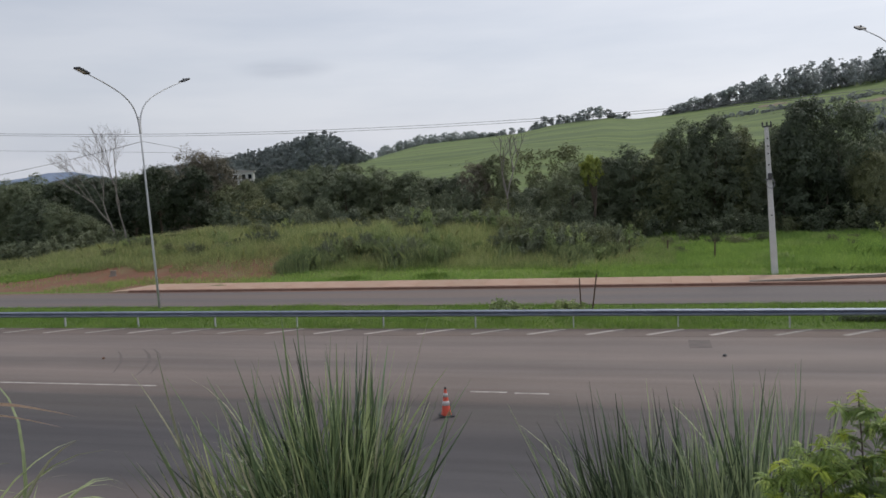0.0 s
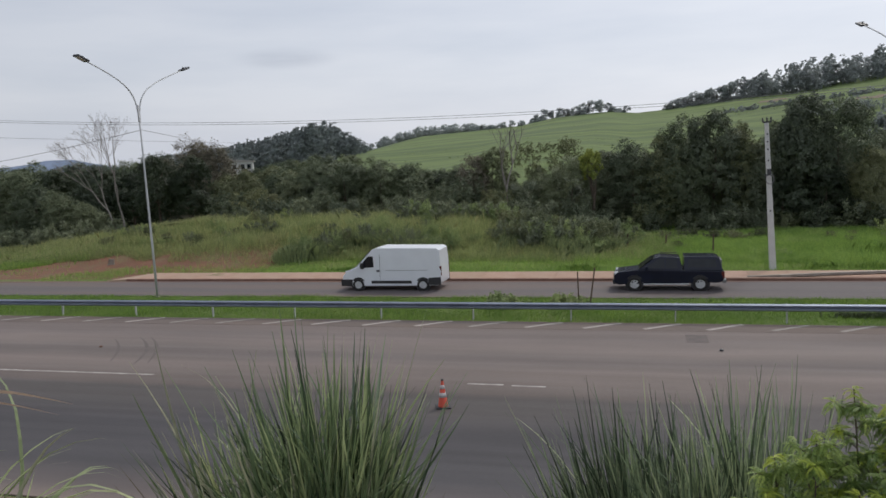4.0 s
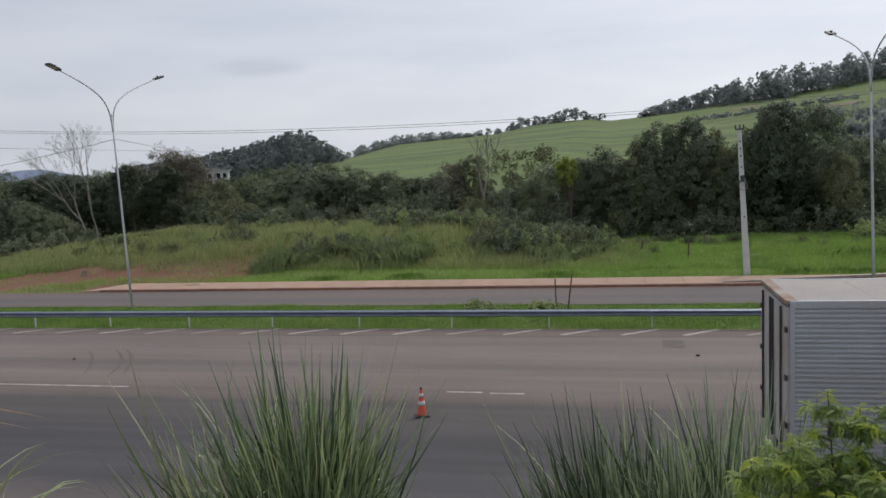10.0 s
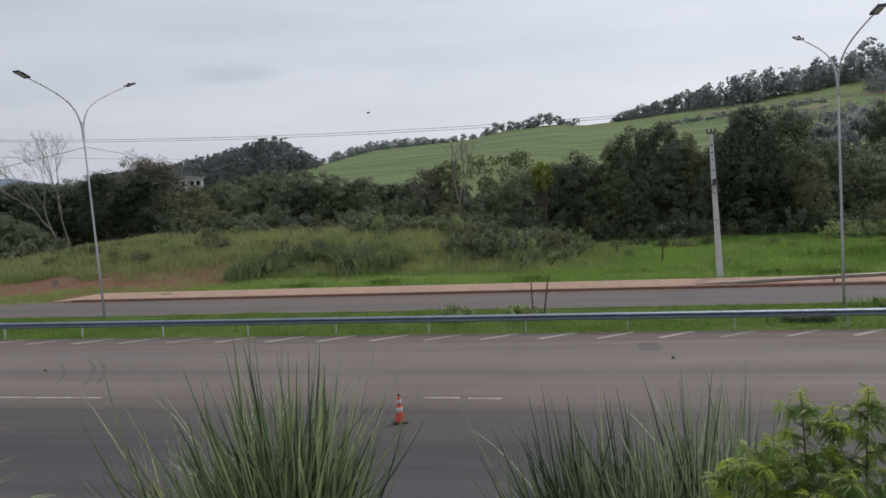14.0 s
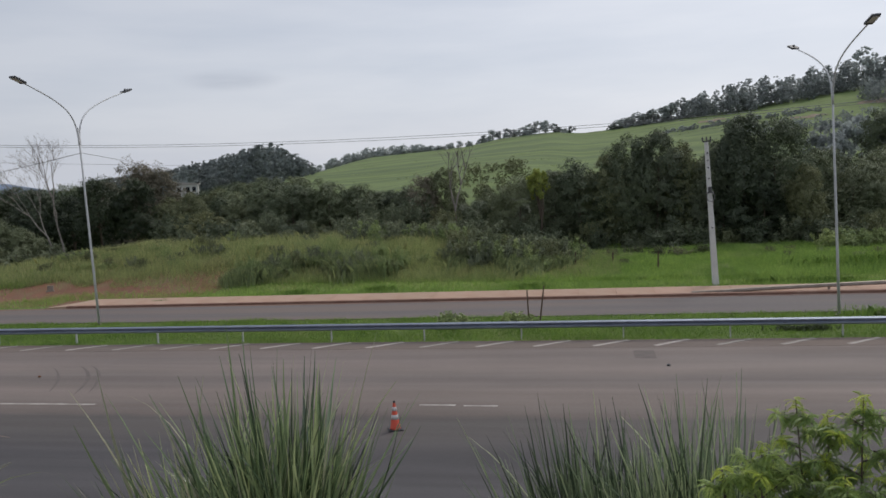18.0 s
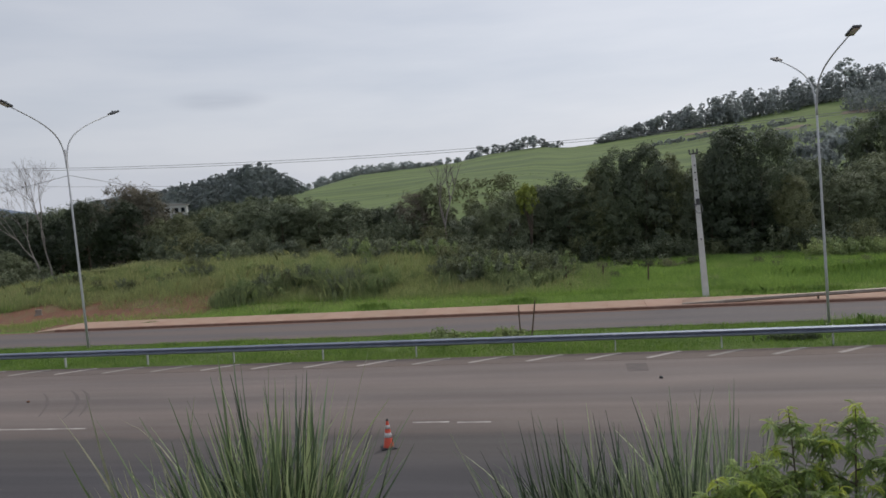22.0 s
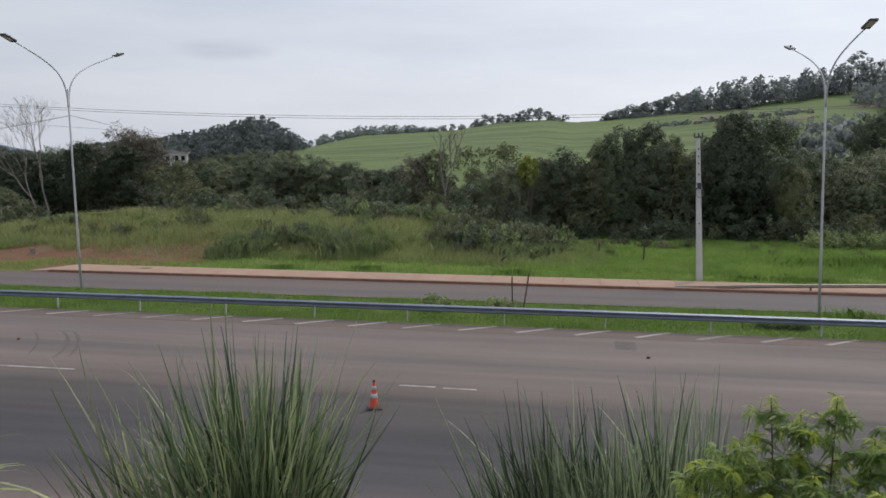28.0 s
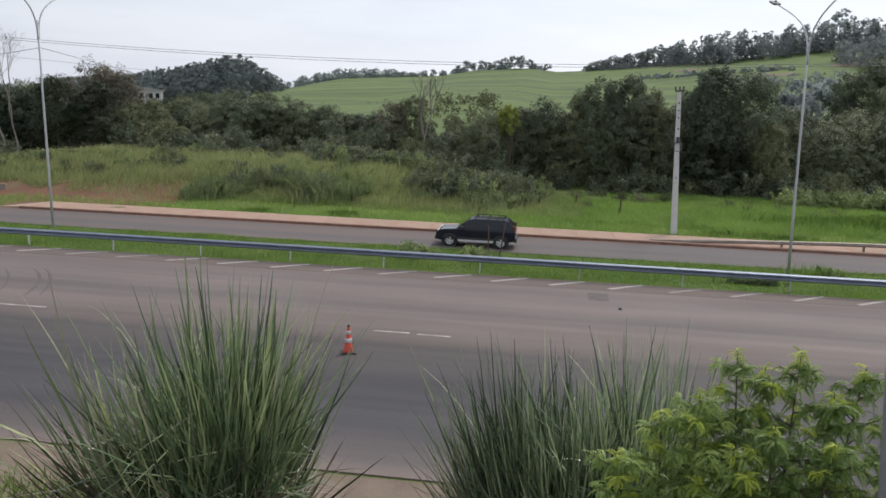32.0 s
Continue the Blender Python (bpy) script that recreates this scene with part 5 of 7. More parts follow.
blades("median_grass", "bright green grass on the median under the barrier", area(-52, 26, 30.85, 36.3), 230000, 0.08, 0.30, 0.011, GRASS["verge"], 1, 0.5, uneven=0.45, fine=True)
blades("verge_grass", "bright green grass strip behind the pavement", area(-62, 36, 41.3, 48.6, lambda x, y, r: not_bare(x, y, r) & ((y > 43.8) | (x < -32.8)) & (r.uniform(0, 1, len(x)) < 0.35 + 0.65 * np.maximum(step(-27, -22, x), step(-40, -44, x)))), 190000, 0.12, 0.5, 0.013, GRASS["lush"], 2, 0.5, fine=True)
blades("meadow_grass", "tall yellow green meadow grass over the mound", area(-75, 2, 47.9, 64, not_bare), 430000, 0.25, 0.85, 0.015, GRASS["meadow"], 3, 0.5, uneven=0.5, fine=True)
blades("tall_grass", "lush bright tall grass beside the power pole", area(-4, 38, 47.3, 67), 300000, 0.3, 0.7, 0.015, GRASS["lush"], 4, 0.45, uneven=0.42, fine=True)


def tuft(x0, y0, rx, ry):
    def f(r, n):
        return x0 + rx * r.normal(size=n), y0 + ry * r.normal(size=n)
    return f


def belt(x0, x1, y, half, taper=0.6):
    def f(r, n):
        x = r.uniform(x0, x1, n)
        yy = y + half * r.normal(size=n) * (0.6 + 0.4 * np.sin(x * 1.1)) + 0.4 * np.sin(x * 0.6)
        return x, yy
    return f


blades("weed_belt", "dark tangled belt of tall weeds on the mound", belt(-22.8, -12.5, 50.0, 0.85), 17000, 0.4, 1.5, 0.017, GRASS["weed"], 11, 0.5)
blades("weed_belt", "tall grey green weeds beside the meadow", belt(-9.3, -1.2, 52.4, 1.5), 15000, 0.4, 1.4, 0.017, GRASS["weed"], 12, 0.5)
blades("weed_tuft", "dark upright tuft of reedy grass", tuft(-23.2, 48.2, 0.45, 0.35), 3200, 0.8, 1.45, 0.018, GRASS["weed"], 13, 0.3)
blades("median_tuft", "spiky green tuft of grass beside the street lamp", tuft(11.9, 35.2, 0.7, 0.2), 420, 0.2, 0.85, 0.010, GRASS["lush"], 16, 0.4)
blades("seed_grass", "pale seeding grass heads over the meadow", area(-60, 0, 48.5, 63, not_bare), 24000, 0.6, 1.15, 0.010, GRASS["pale"], 17, 0.4)
# added blades stand in for a dark patch of unknown nature behind the rail
blades("dark_weeds", "green blades standing in for an unidentified dark patch under the crash barrier", tuft(8.3, 32.4, 0.55, 0.12), 420, 0.2, 0.42, 0.025, LEAF["mid"], 19, 0.8)
blades("low_grass", "bright short grass beside the earth track", area(-70, -40, 43, 53, not_bare), 90000, 0.15, 0.5, 0.014, GRASS["lush"], 20)
blades("pavement_weeds", "small clump of weeds and earth on the pavement", tuft(-25.8, 42.7, 0.3, 0.12), 420, 0.12, 0.36, 0.014, GRASS["weed"], 21, 0.9)
blades("reed_bed", "darker green taller grass in the bright meadow", tuft(20.5, 51.5, 2.8, 0.9), 15000, 0.4, 0.95, 0.016, GRASS["verge"], 18, 0.35)
for tuft_x in (-18.0, -12.5, -3.5, 9.5, 12.0, 13.6):
    blades("verge_tuft", "dark green tuft of grass beside the pavement", tuft(tuft_x, 45.2, 0.55, 0.2), 700, 0.2, 0.6, 0.012, GRASS["verge"], 30 + int(tuft_x), 0.5)
blades("bank_grass", "sparse grass on the near bank", area(-12, 8, 1.5, 11.6, lambda x, y, r: r.uniform(0, 1, len(x)) < 0.35 + 0.65 * step(10.5, 8, y)), 16000, 0.1, 0.4, 0.008, GRASS["verge"], 5)


def blade_mesh(r, length, width, arch, material, seg=9, kink=0.0):
    """One long folded blade, arching towards +x from the origin; a broken one folds over in its upper half."""
    bm = bmesh.new()
    rows = []
    snap = r.uniform(0.5, 0.85)
    fold = r.uniform(0.35, 0.85)
    x = z = 0.0
    for k in range(seg + 1):
        t = k / seg
        ang = arch * t ** 1.6 + (kink if t > snap else 0.0)
        if k:
            x += math.sin(ang) * length / seg
            z += math.cos(ang) * length / seg
        w = width * (0.45 + 0.55 * math.sin(math.pi * min(1, t * 2.0 + 0.1) * 0.5)) * (1 - t ** 3.0) + 0.0006
        c = Vector((x, r.uniform(-0.003, 0.003), z))
        rows.append([bm.verts.new(c + Vector((-fold * w, s * w, 0.12 * w))) if s else bm.verts.new(c) for s in (-1, 0, 1)])
    for A, B in zip(rows, rows[1:]):
        for i in (0, 1):
            bm.faces.new((A[i], A[i + 1], B[i + 1], B[i]))
    return mesh_of("blade", bm, material)


def grass_clump(label, x, y, n, more, h, seed, material, lean=(2, 30), spread=0.3, width=0.013, dry=0.06, aim=None, low=0.45, arched=0.08, broken=5, bend=(0.6, 1.7)):
    """Up to 300 single stiff blades, and the crowded lower ones behind them as one mass."""
    r = random.Random(seed)
    clump = thing("grass_clump", label, "grass", "grass clumps on the bank", at=pose(x, y, float(land(x, y)) - 0.05))
    stock = []
    for i in range(24):
        arch = r.uniform(*bend) if r.random() < arched else r.uniform(0.0, 0.26)
        kink = r.uniform(0.9, 2.4) if i < broken else 0.0
        # dry: share of pale blades, both dried ones and stand-ins for highlights
        stock.append(blade_mesh(r, 1.0, width * r.uniform(0.65, 1.25) / h, arch, GRASS["straw"] if r.random() < dry else material, kink=kink))
    arrays = []
    for me in stock:
        co = np.empty(len(me.vertices) * 3)
        me.vertices.foreach_get("co", co)
        arrays.append(co.reshape(-1, 3))
    mass = []
    for i in range(n + more):
        k = r.randrange(24)
        u = r.random()
        tilt = lean[0] + (lean[1] - lean[0]) * u ** 1.25
        a = r.uniform(0, 360) if aim is None or r.random() < 0.3 else r.gauss(aim, 38)
        s = h * ((r.uniform(0.62, 1.0) if r.random() < 0.35 else r.uniform(0.5, 0.78)) if i < n else r.uniform(low, low + 0.27)) * (1 - 0.42 * u)
        if k < broken:
            s *= 0.85
        d = spread * math.sqrt(r.random())
        b = a + r.gauss(0, 70)
        m = pose(d * math.cos(radians(b)), d * math.sin(radians(b)), 0, 0, 0, a) @ pose(0, 0, 0, r.gauss(0, 14), tilt, 0) @ pose(0, 0, 0, 0, 0, r.uniform(-90, 90)) @ Matrix.Diagonal((s, s, s, 1))
        if i < n:
            part("blade", stock[k], None, clump, at=m)
        else:
            mass.append(arrays[k] @ np.array(m.to_3x3()).T + np.array(m.translation))
    if mass:
        per = len(arrays[0])
        faces = np.array([p.vertices[:] for p in stock[0].polygons])
        verts = np.concatenate(mass)
        quads = (faces[None] + per * np.arange(len(mass))[:, None, None]).reshape(-1, 4)
        me = bpy.data.meshes.new("undergrowth")
        me.from_pydata(verts.tolist(), [], quads.tolist())
        me.materials.append(material)
        tagged(part("undergrowth", me, None, clump), kind="stuff")
    return clump


REED, FINE = GRASS["reed"], GRASS["fine"]
grass_clump("big clump of tall coarse green grass on the bank", -2.6, 6.0, 295, 760, 3.05, 1, REED, (1, 19), 0.27, 0.022, 0.12, low=0.6, broken=8)
grass_clump("dense clump of coarse green grass with broken blades", -2.9, 5.85, 295, 760, 2.62, 6, REED, (2, 27), 0.34, 0.022, 0.14, low=0.58, broken=11)
grass_clump("lower clump of coarse green grass on the bank", -2.52, 5.8, 240, 340, 2.3, 8, REED, (3, 34), 0.30, 0.020, 0.14, aim=0, low=0.52, broken=10)
grass_clump("loose clump of coarse grass with stray leaning blades", -3.35, 6.0, 130, 90, 2.85, 2, REED, (10, 44), 0.34, 0.020, 0.2, aim=180)
grass_clump("dead brown grass stems spreading low on the bank", -3.3, 5.7, 160, 160, 1.9, 12, GRASS["dead"], (30, 75), 0.4, 0.012, 0.0, aim=185)
grass_clump("dead brown grass stems under the green blades", -2.4, 5.6, 110, 140, 1.7, 13, GRASS["dead"], (25, 70), 0.45, 0.012, 0.0)
grass_clump("clump of tall fine green grass on the bank", 0.08, 6.4, 295, 760, 2.5, 3, FINE, (1, 30), 0.40, 0.015, 0.07, aim=165, low=0.68, broken=7, bend=(0.4, 0.8))
grass_clump("low dense clump of green grass on the bank", 0.45, 6.2, 290, 760, 2.2, 7, FINE, (1, 27), 0.5, 0.015, low=0.7, broken=7, bend=(0.4, 0.8))
grass_clump("upright clump of fine green grass beside the shrub", 0.92, 6.4, 290, 680, 2.62, 4, FINE, (1, 19), 0.38, 0.015, low=0.7)
grass_clump("stray leaning blades of coarse grass on the bank", -0.15, 6.3, 150, 90, 2.4, 9, FINE, (12, 44), 0.28, 0.016, 0.0, aim=180, arched=0.0)
grass_clump("dead brown grass stems beside the fine grass", -0.1, 6.1, 120, 120, 1.6, 14, GRASS["dead"], (25, 70), 0.34, 0.011, 0.0, aim=190)
arching = grass_clump("clump of pale green grass with arching blades", -4.65, 4.2, 130, 0, 2.3, 5, GRASS["arch"], (2, 30), 0.3, 0.022, 0.1, aim=0, arched=1.0, broken=0, bend=(1.3, 2.5))


def ribbon(points, width, material):
    bm = bmesh.new()
    pts = [Vector(p) for p in points]
    prev = None
    for k, p in enumerate(pts):
        w = width * (1 - (k / (len(pts) - 1)) ** 2) + 0.001
        row = [bm.verts.new(p + Vector((0, -0.6 * w, 0.5 * w))), bm.verts.new(p + Vector((0, 0, 0))), bm.verts.new(p + Vector((0, 0.6 * w, -0.9 * w)))]
        if prev:
            for i in (0, 1):
                bm.faces.new((prev[i], prev[i + 1], row[i + 1], row[i]))
        prev = row
    return mesh_of("dry_leaf", bm, material, True)


for top, reach, width in ((1.70, 0.98, 0.045), (1.62, 0.86, 0.03)):
    pts = [(-0.9 + (reach + 0.9) * t, 0.02, 0.35 + (top - 0.35) * math.sin(min(t * 1.5, 1.0) * 1.57) - 0.35 * max(0, t - 0.7) ** 1.3) for t in (k / 12 for k in range(13))]
    part("dry_leaf", ribbon(pts, width, GRASS["rusty"]), None, arching, "dried reddish brown leaf")


def feather_leaf(r, material):
    """An arched, drooping leaf of many paired leaflets on one stalk, along +x."""
    bm = bmesh.new()
    n = 10
    for k in range(n):
        t = (k + 0.6) / n
        c = Vector((0.2 * t - 0.03 * t * t, 0, 0.085 * t - 0.19 * t * t))
        L = 0.058 * math.sin(math.pi * (0.2 + 0.68 * t)) + 0.012
        for s in (-1, 1):
            d = Vector((0.42 + 0.3 * t, s * 0.8, -0.3 - 0.5 * t + r.uniform(-0.15, 0.1))).normalized()
            w = Vector((0.0095, -s * 0.004, -0.004))
            m1 = c + d * L * 0.5 + Vector((0, 0, 0.006))
            bm.faces.new([bm.verts.new(v) for v in (c - w * 0.4, m1 - w, c + d * L, m1 + w)])
    return mesh_of("leaf", bm, material)


def shrub(label, x, y, stems, seed, singles=290):
    """Upright stems with side twigs; every twig ends in a whorl of drooping feathery leaves."""
    r = random.Random(seed)
    z0 = float(land(x, y))
    sh = thing("shrub", label, "shrub", at=pose(x, y, z0 - 0.05))
    stock = [feather_leaf(r, GRASS["feather"]) for _ in range(6)]
    young = [feather_leaf(r, GRASS["young"]) for _ in range(4)]
    inner, count = [], 0
    twig_bm = bmesh.new()

    def whorl(p, up, size, n, fresh=False):
        nonlocal count
        spin = r.uniform(0, 360)
        for i in range(n):
            lift = r.uniform(-8, 26) if i % 3 else r.uniform(-48, -22)
            s = size * r.uniform(0.75, 1.15)
            q = p - up * r.uniform(0, 0.07)
            m = Matrix.Translation(q) @ pose(0, 0, 0, r.uniform(-25, 25), lift, spin + i * 137.5 + r.uniform(-20, 20)) @ Matrix.Diagonal((s, s, s, 1))
            if fresh or (count < singles and r.random() < 0.2):
                count += 1
                part("leaf", r.choice(young if fresh else stock), None, sh, at=m)
            else:
                me = stock[r.randrange(6)]
                co = np.empty(len(me.vertices) * 3)
                me.vertices.foreach_get("co", co)
                inner.append(co.reshape(-1, 4, 3) @ np.array(m.to_3x3()).T + np.array(m.translation))

    for dx, dy, top in stems:
        b = Vector((dx, dy, top - z0 + 0.02))
        base = Vector((dx * 0.15, dy * 0.15, 0))
        mid = (base + b) / 2 + Vector((dx * 0.2, dy * 0.2, 0.05))
        part("stem", tube([base, mid, b], [0.012, 0.008, 0.003], 5), BARK, sh)
        axis = (b - mid).normalized()
        whorl(b, axis, r.uniform(0.34, 0.46), 11, True)
        whorl(b - axis * 0.08, axis, r.uniform(0.45, 0.6), 12)
        twigs = 24
        for k in range(twigs):
            t = 0.2 + 0.76 * (k + r.random() * 0.8) / twigs
            p = mid + (b - mid) * (2 * t - 1) if t > 0.5 else base + (mid - base) * (2 * t)
            a = radians(k * 137.5 + seed * 40 + r.uniform(-30, 30))
            d = Vector((math.cos(a), math.sin(a), r.uniform(0.25, 0.7))).normalized()
            q = p + d * (0.13 + 0.34 * (1.02 - t)) * r.uniform(0.8, 1.2)
            tube([p, q], [0.006, 0.003], 4, twig_bm)
            whorl(q, d, r.uniform(0.36, 0.52), 11, k % 4 == 0 and t > 0.5)
            whorl(p + (q - p) * 0.5, d, r.uniform(0.4, 0.55), 9)
    tagged(part("twig_mass", twig_bm, BARK, sh), kind="stuff")
    tagged(part("foliage", raw_mesh("foliage", np.concatenate(inner), 4, GRASS["feather"]), None, sh), kind="stuff")


shrub("feathery yellow green shrub with many small paired leaflets", 1.5, 4.9, (
    (0.09, 0, 5.31), (-0.28, 0.05, 5.28), (-0.08, 0.12, 5.15), (0.28, -0.1, 5.08), (0.5, 0.05, 5.22), (0.9, 0.1, 5.14),
    (0.2, -0.42, 4.9), (0.6, -0.42, 4.85), (-0.12, -0.35, 4.95), (0.85, -0.35, 4.75)), 9)
shrub("lower feathery green shrub spreading beside the grass", 0.95, 4.75, (
    (0.03, 0, 5.06), (-0.18, 0.12, 4.86), (-0.45, -0.02, 4.6), (0.2, -0.25, 4.8), (0.5, -0.42, 4.55), (-0.22, -0.35, 4.45),
    (0.15, 0.25, 4.85), (0.7, -0.5, 4.4), (0.1, -0.6, 4.25), (-0.5, -0.3, 4.3)), 10)

# ---- vehicles ----


def panel(parent, name, prof, y, zlo, zhi, inset, proud, material, label="", side=None):
    """A thin pane on both leaning sides of a body of half width y, one part a side."""
    for s in ((-1, 1) if side is None else (side,)):
        bm = bmesh.new()

        def at(z, d):
            return s * (y - inset * (z - zlo) / (zhi - zlo) + d)
        A = [bm.verts.new((px, at(pz, proud), pz)) for px, pz in prof]
        B = [bm.verts.new((px, at(pz, -0.03), pz)) for px, pz in prof]
        bm.faces.new(A)
        bm.faces.new(B[::-1])
        for k in range(len(A)):
            bm.faces.new((A[k], B[k], B[(k + 1) % len(A)], A[(k + 1) % len(A)]))
        bmesh.ops.recalc_face_normals(bm, faces=bm.faces)
        part(name, bm, material, parent, label)


def wheel_meshes(r, w, spokes, metal):
    turn = Matrix.Rotation(radians(90), 4, "X")
    tyre = mesh_of("tyre", lathe([(r * 0.62, -w / 2), (r * 0.94, -w / 2), (r, -w * 0.36), (r, w * 0.36), (r * 0.94, w / 2), (r * 0.62, w / 2)], 28, m=turn, hoop=True), RUBBER, True)
    bm = lathe([(r * 0.1, -w * 0.5), (r * 0.2, -w * 0.52), (r * 0.3, -w * 0.36), (r * 0.62, -w * 0.38), (r * 0.66, -w * 0.51), (r * 0.66, w * 0.51), (r * 0.2, w * 0.4)], 28, m=turn)
    for k in range(spokes):
        a = 2 * math.pi * k / spokes
        box(-0.04, 0.04, -w * 0.49, -w * 0.36, r * 0.2, r * 0.62, 0.0, bm, Matrix.Rotation(a, 4, "Y"))
        box(-0.04, 0.04, w * 0.36, w * 0.49, r * 0.2, r * 0.62, 0.0, bm, Matrix.Rotation(a, 4, "Y"))
    return tyre, mesh_of("rim", bm, metal)


WHEELS = {}


def add_wheels(car, key, places, r, w, spokes=5, metal=RIM_SILVER):
    tyre, rim = wheel_meshes(r, w, spokes, metal)
    made = []
    for x, y in places:
        wh = part("wheel", tyre, None, car, at=pose(x, y, r))
        part("rim", rim, None, wh)
        made.append((wh, x, y, r))
    WHEELS[key] = made


def wheel_wells(car, places, r, y, material=PLASTIC):
    for x in places:
        for s in (-1, 1):
            # flat black disc stands in for shaded wheel opening and black arch trim
            bm = rod((x, s * (y - 0.12), r * 1.02), (x, s * (y + 0.012), r * 1.02), r * 1.2, r * 1.2, 24)
            part("dark_well_disc", bm, material, car)


def build_van():
    car = thing("van", "white panel van with black lower trim driving on the far road", "van")
    prof = [(-2.82, 0.42), (-2.86, 1.1), (-2.78, 2.30), (-2.62, 2.42), (0.75, 2.46), (1.05, 2.38), (1.98, 1.36), (2.52, 1.14), (2.78, 0.86), (2.82, 0.42), (2.6, 0.26), (-2.7, 0.30)]
    part("body", slab(prof, -1.02, 1.02, 0.13, 0.05), WHITE_PAINT, car, smooth=False)
    lo, hi = 0.26, 2.46
    panel(car, "side_window", [(0.95, 1.36), (1.0, 1.98), (1.28, 1.98), (1.80, 1.40), (1.5, 1.32)], 1.02, lo, hi, 0.13, 0.008, GLASS)
    bm = bmesh.new()
    bm.faces.new([bm.verts.new(v) for v in ((1.16, -0.85, 2.29), (1.16, 0.85, 2.29), (2.0, 0.92, 1.375), (2.0, -0.92, 1.375))])
    bmesh.ops.translate(bm, vec=(0.012, 0, 0.012), verts=bm.verts)
    part("windscreen", bm, GLASS, car)
    panel(car, "trim", [(-1.2, 0.42), (-1.2, 0.58), (1.1, 0.58), (1.1, 0.42)], 1.02, lo, hi, 0.13, 0.015, PLASTIC)
    panel(car, "rear_bumper", [(-2.84, 0.32), (-2.84, 0.78), (-2.15, 0.74), (-2.15, 0.34)], 1.02, lo, hi, 0.13, 0.012, PLASTIC)
    panel(car, "door_gap", [(0.60, 0.6), (0.60, 2.1), (0.615, 2.1), (0.615, 0.6)], 1.02, lo, hi, 0.13, 0.004, PLASTIC)
    panel(car, "slide_rail", [(-2.1, 1.16), (-2.1, 1.18), (0.3, 1.18), (0.3, 1.16)], 1.02, lo, hi, 0.13, 0.006, RIM)
    panel(car, "door_handle", [(0.62, 1.1), (0.62, 1.2), (0.8, 1.2), (0.8, 1.1)], 1.02, lo, hi, 0.13, 0.03, PLASTIC)
    part("front_bumper", box(2.2, 2.88, -1.03, 1.03, 0.26, 0.66, 0.06), PLASTIC, car)
    part("grille", box(2.7, 2.83, -0.55, 0.55, 0.66, 0.84, 0.02), PLASTIC, car)
    for s in (-1, 1):
        part("headlamp", box(2.38, 2.66, s * 0.72 - 0.16, s * 0.72 + 0.16, 0.92, 1.13, 0.04), LAMP_CLEAR, car)
        part("tail_lamp", box(-2.87, -2.76, s * 0.9 - 0.06, s * 0.9 + 0.06, 0.85, 1.4, 0.02), LAMP_RED, car)
        m = part("mirror", box(1.5, 1.66, s * 1.1 - 0.1, s * 1.1 + 0.1, 1.28, 1.62, 0.03), PLASTIC, car)
        part("mirror_arm", rod((1.55, s * 0.95, 1.4), (1.58, s * 1.05, 1.42), 0.03), PLASTIC, m)
    wheel_wells(car, (1.86, -1.84), 0.35, 0.99)
    add_wheels(car, "van", ((1.86, -0.93), (1.86, 0.93), (-1.84, -0.93), (-1.84, 0.93)), 0.34, 0.22, 8)
    return car


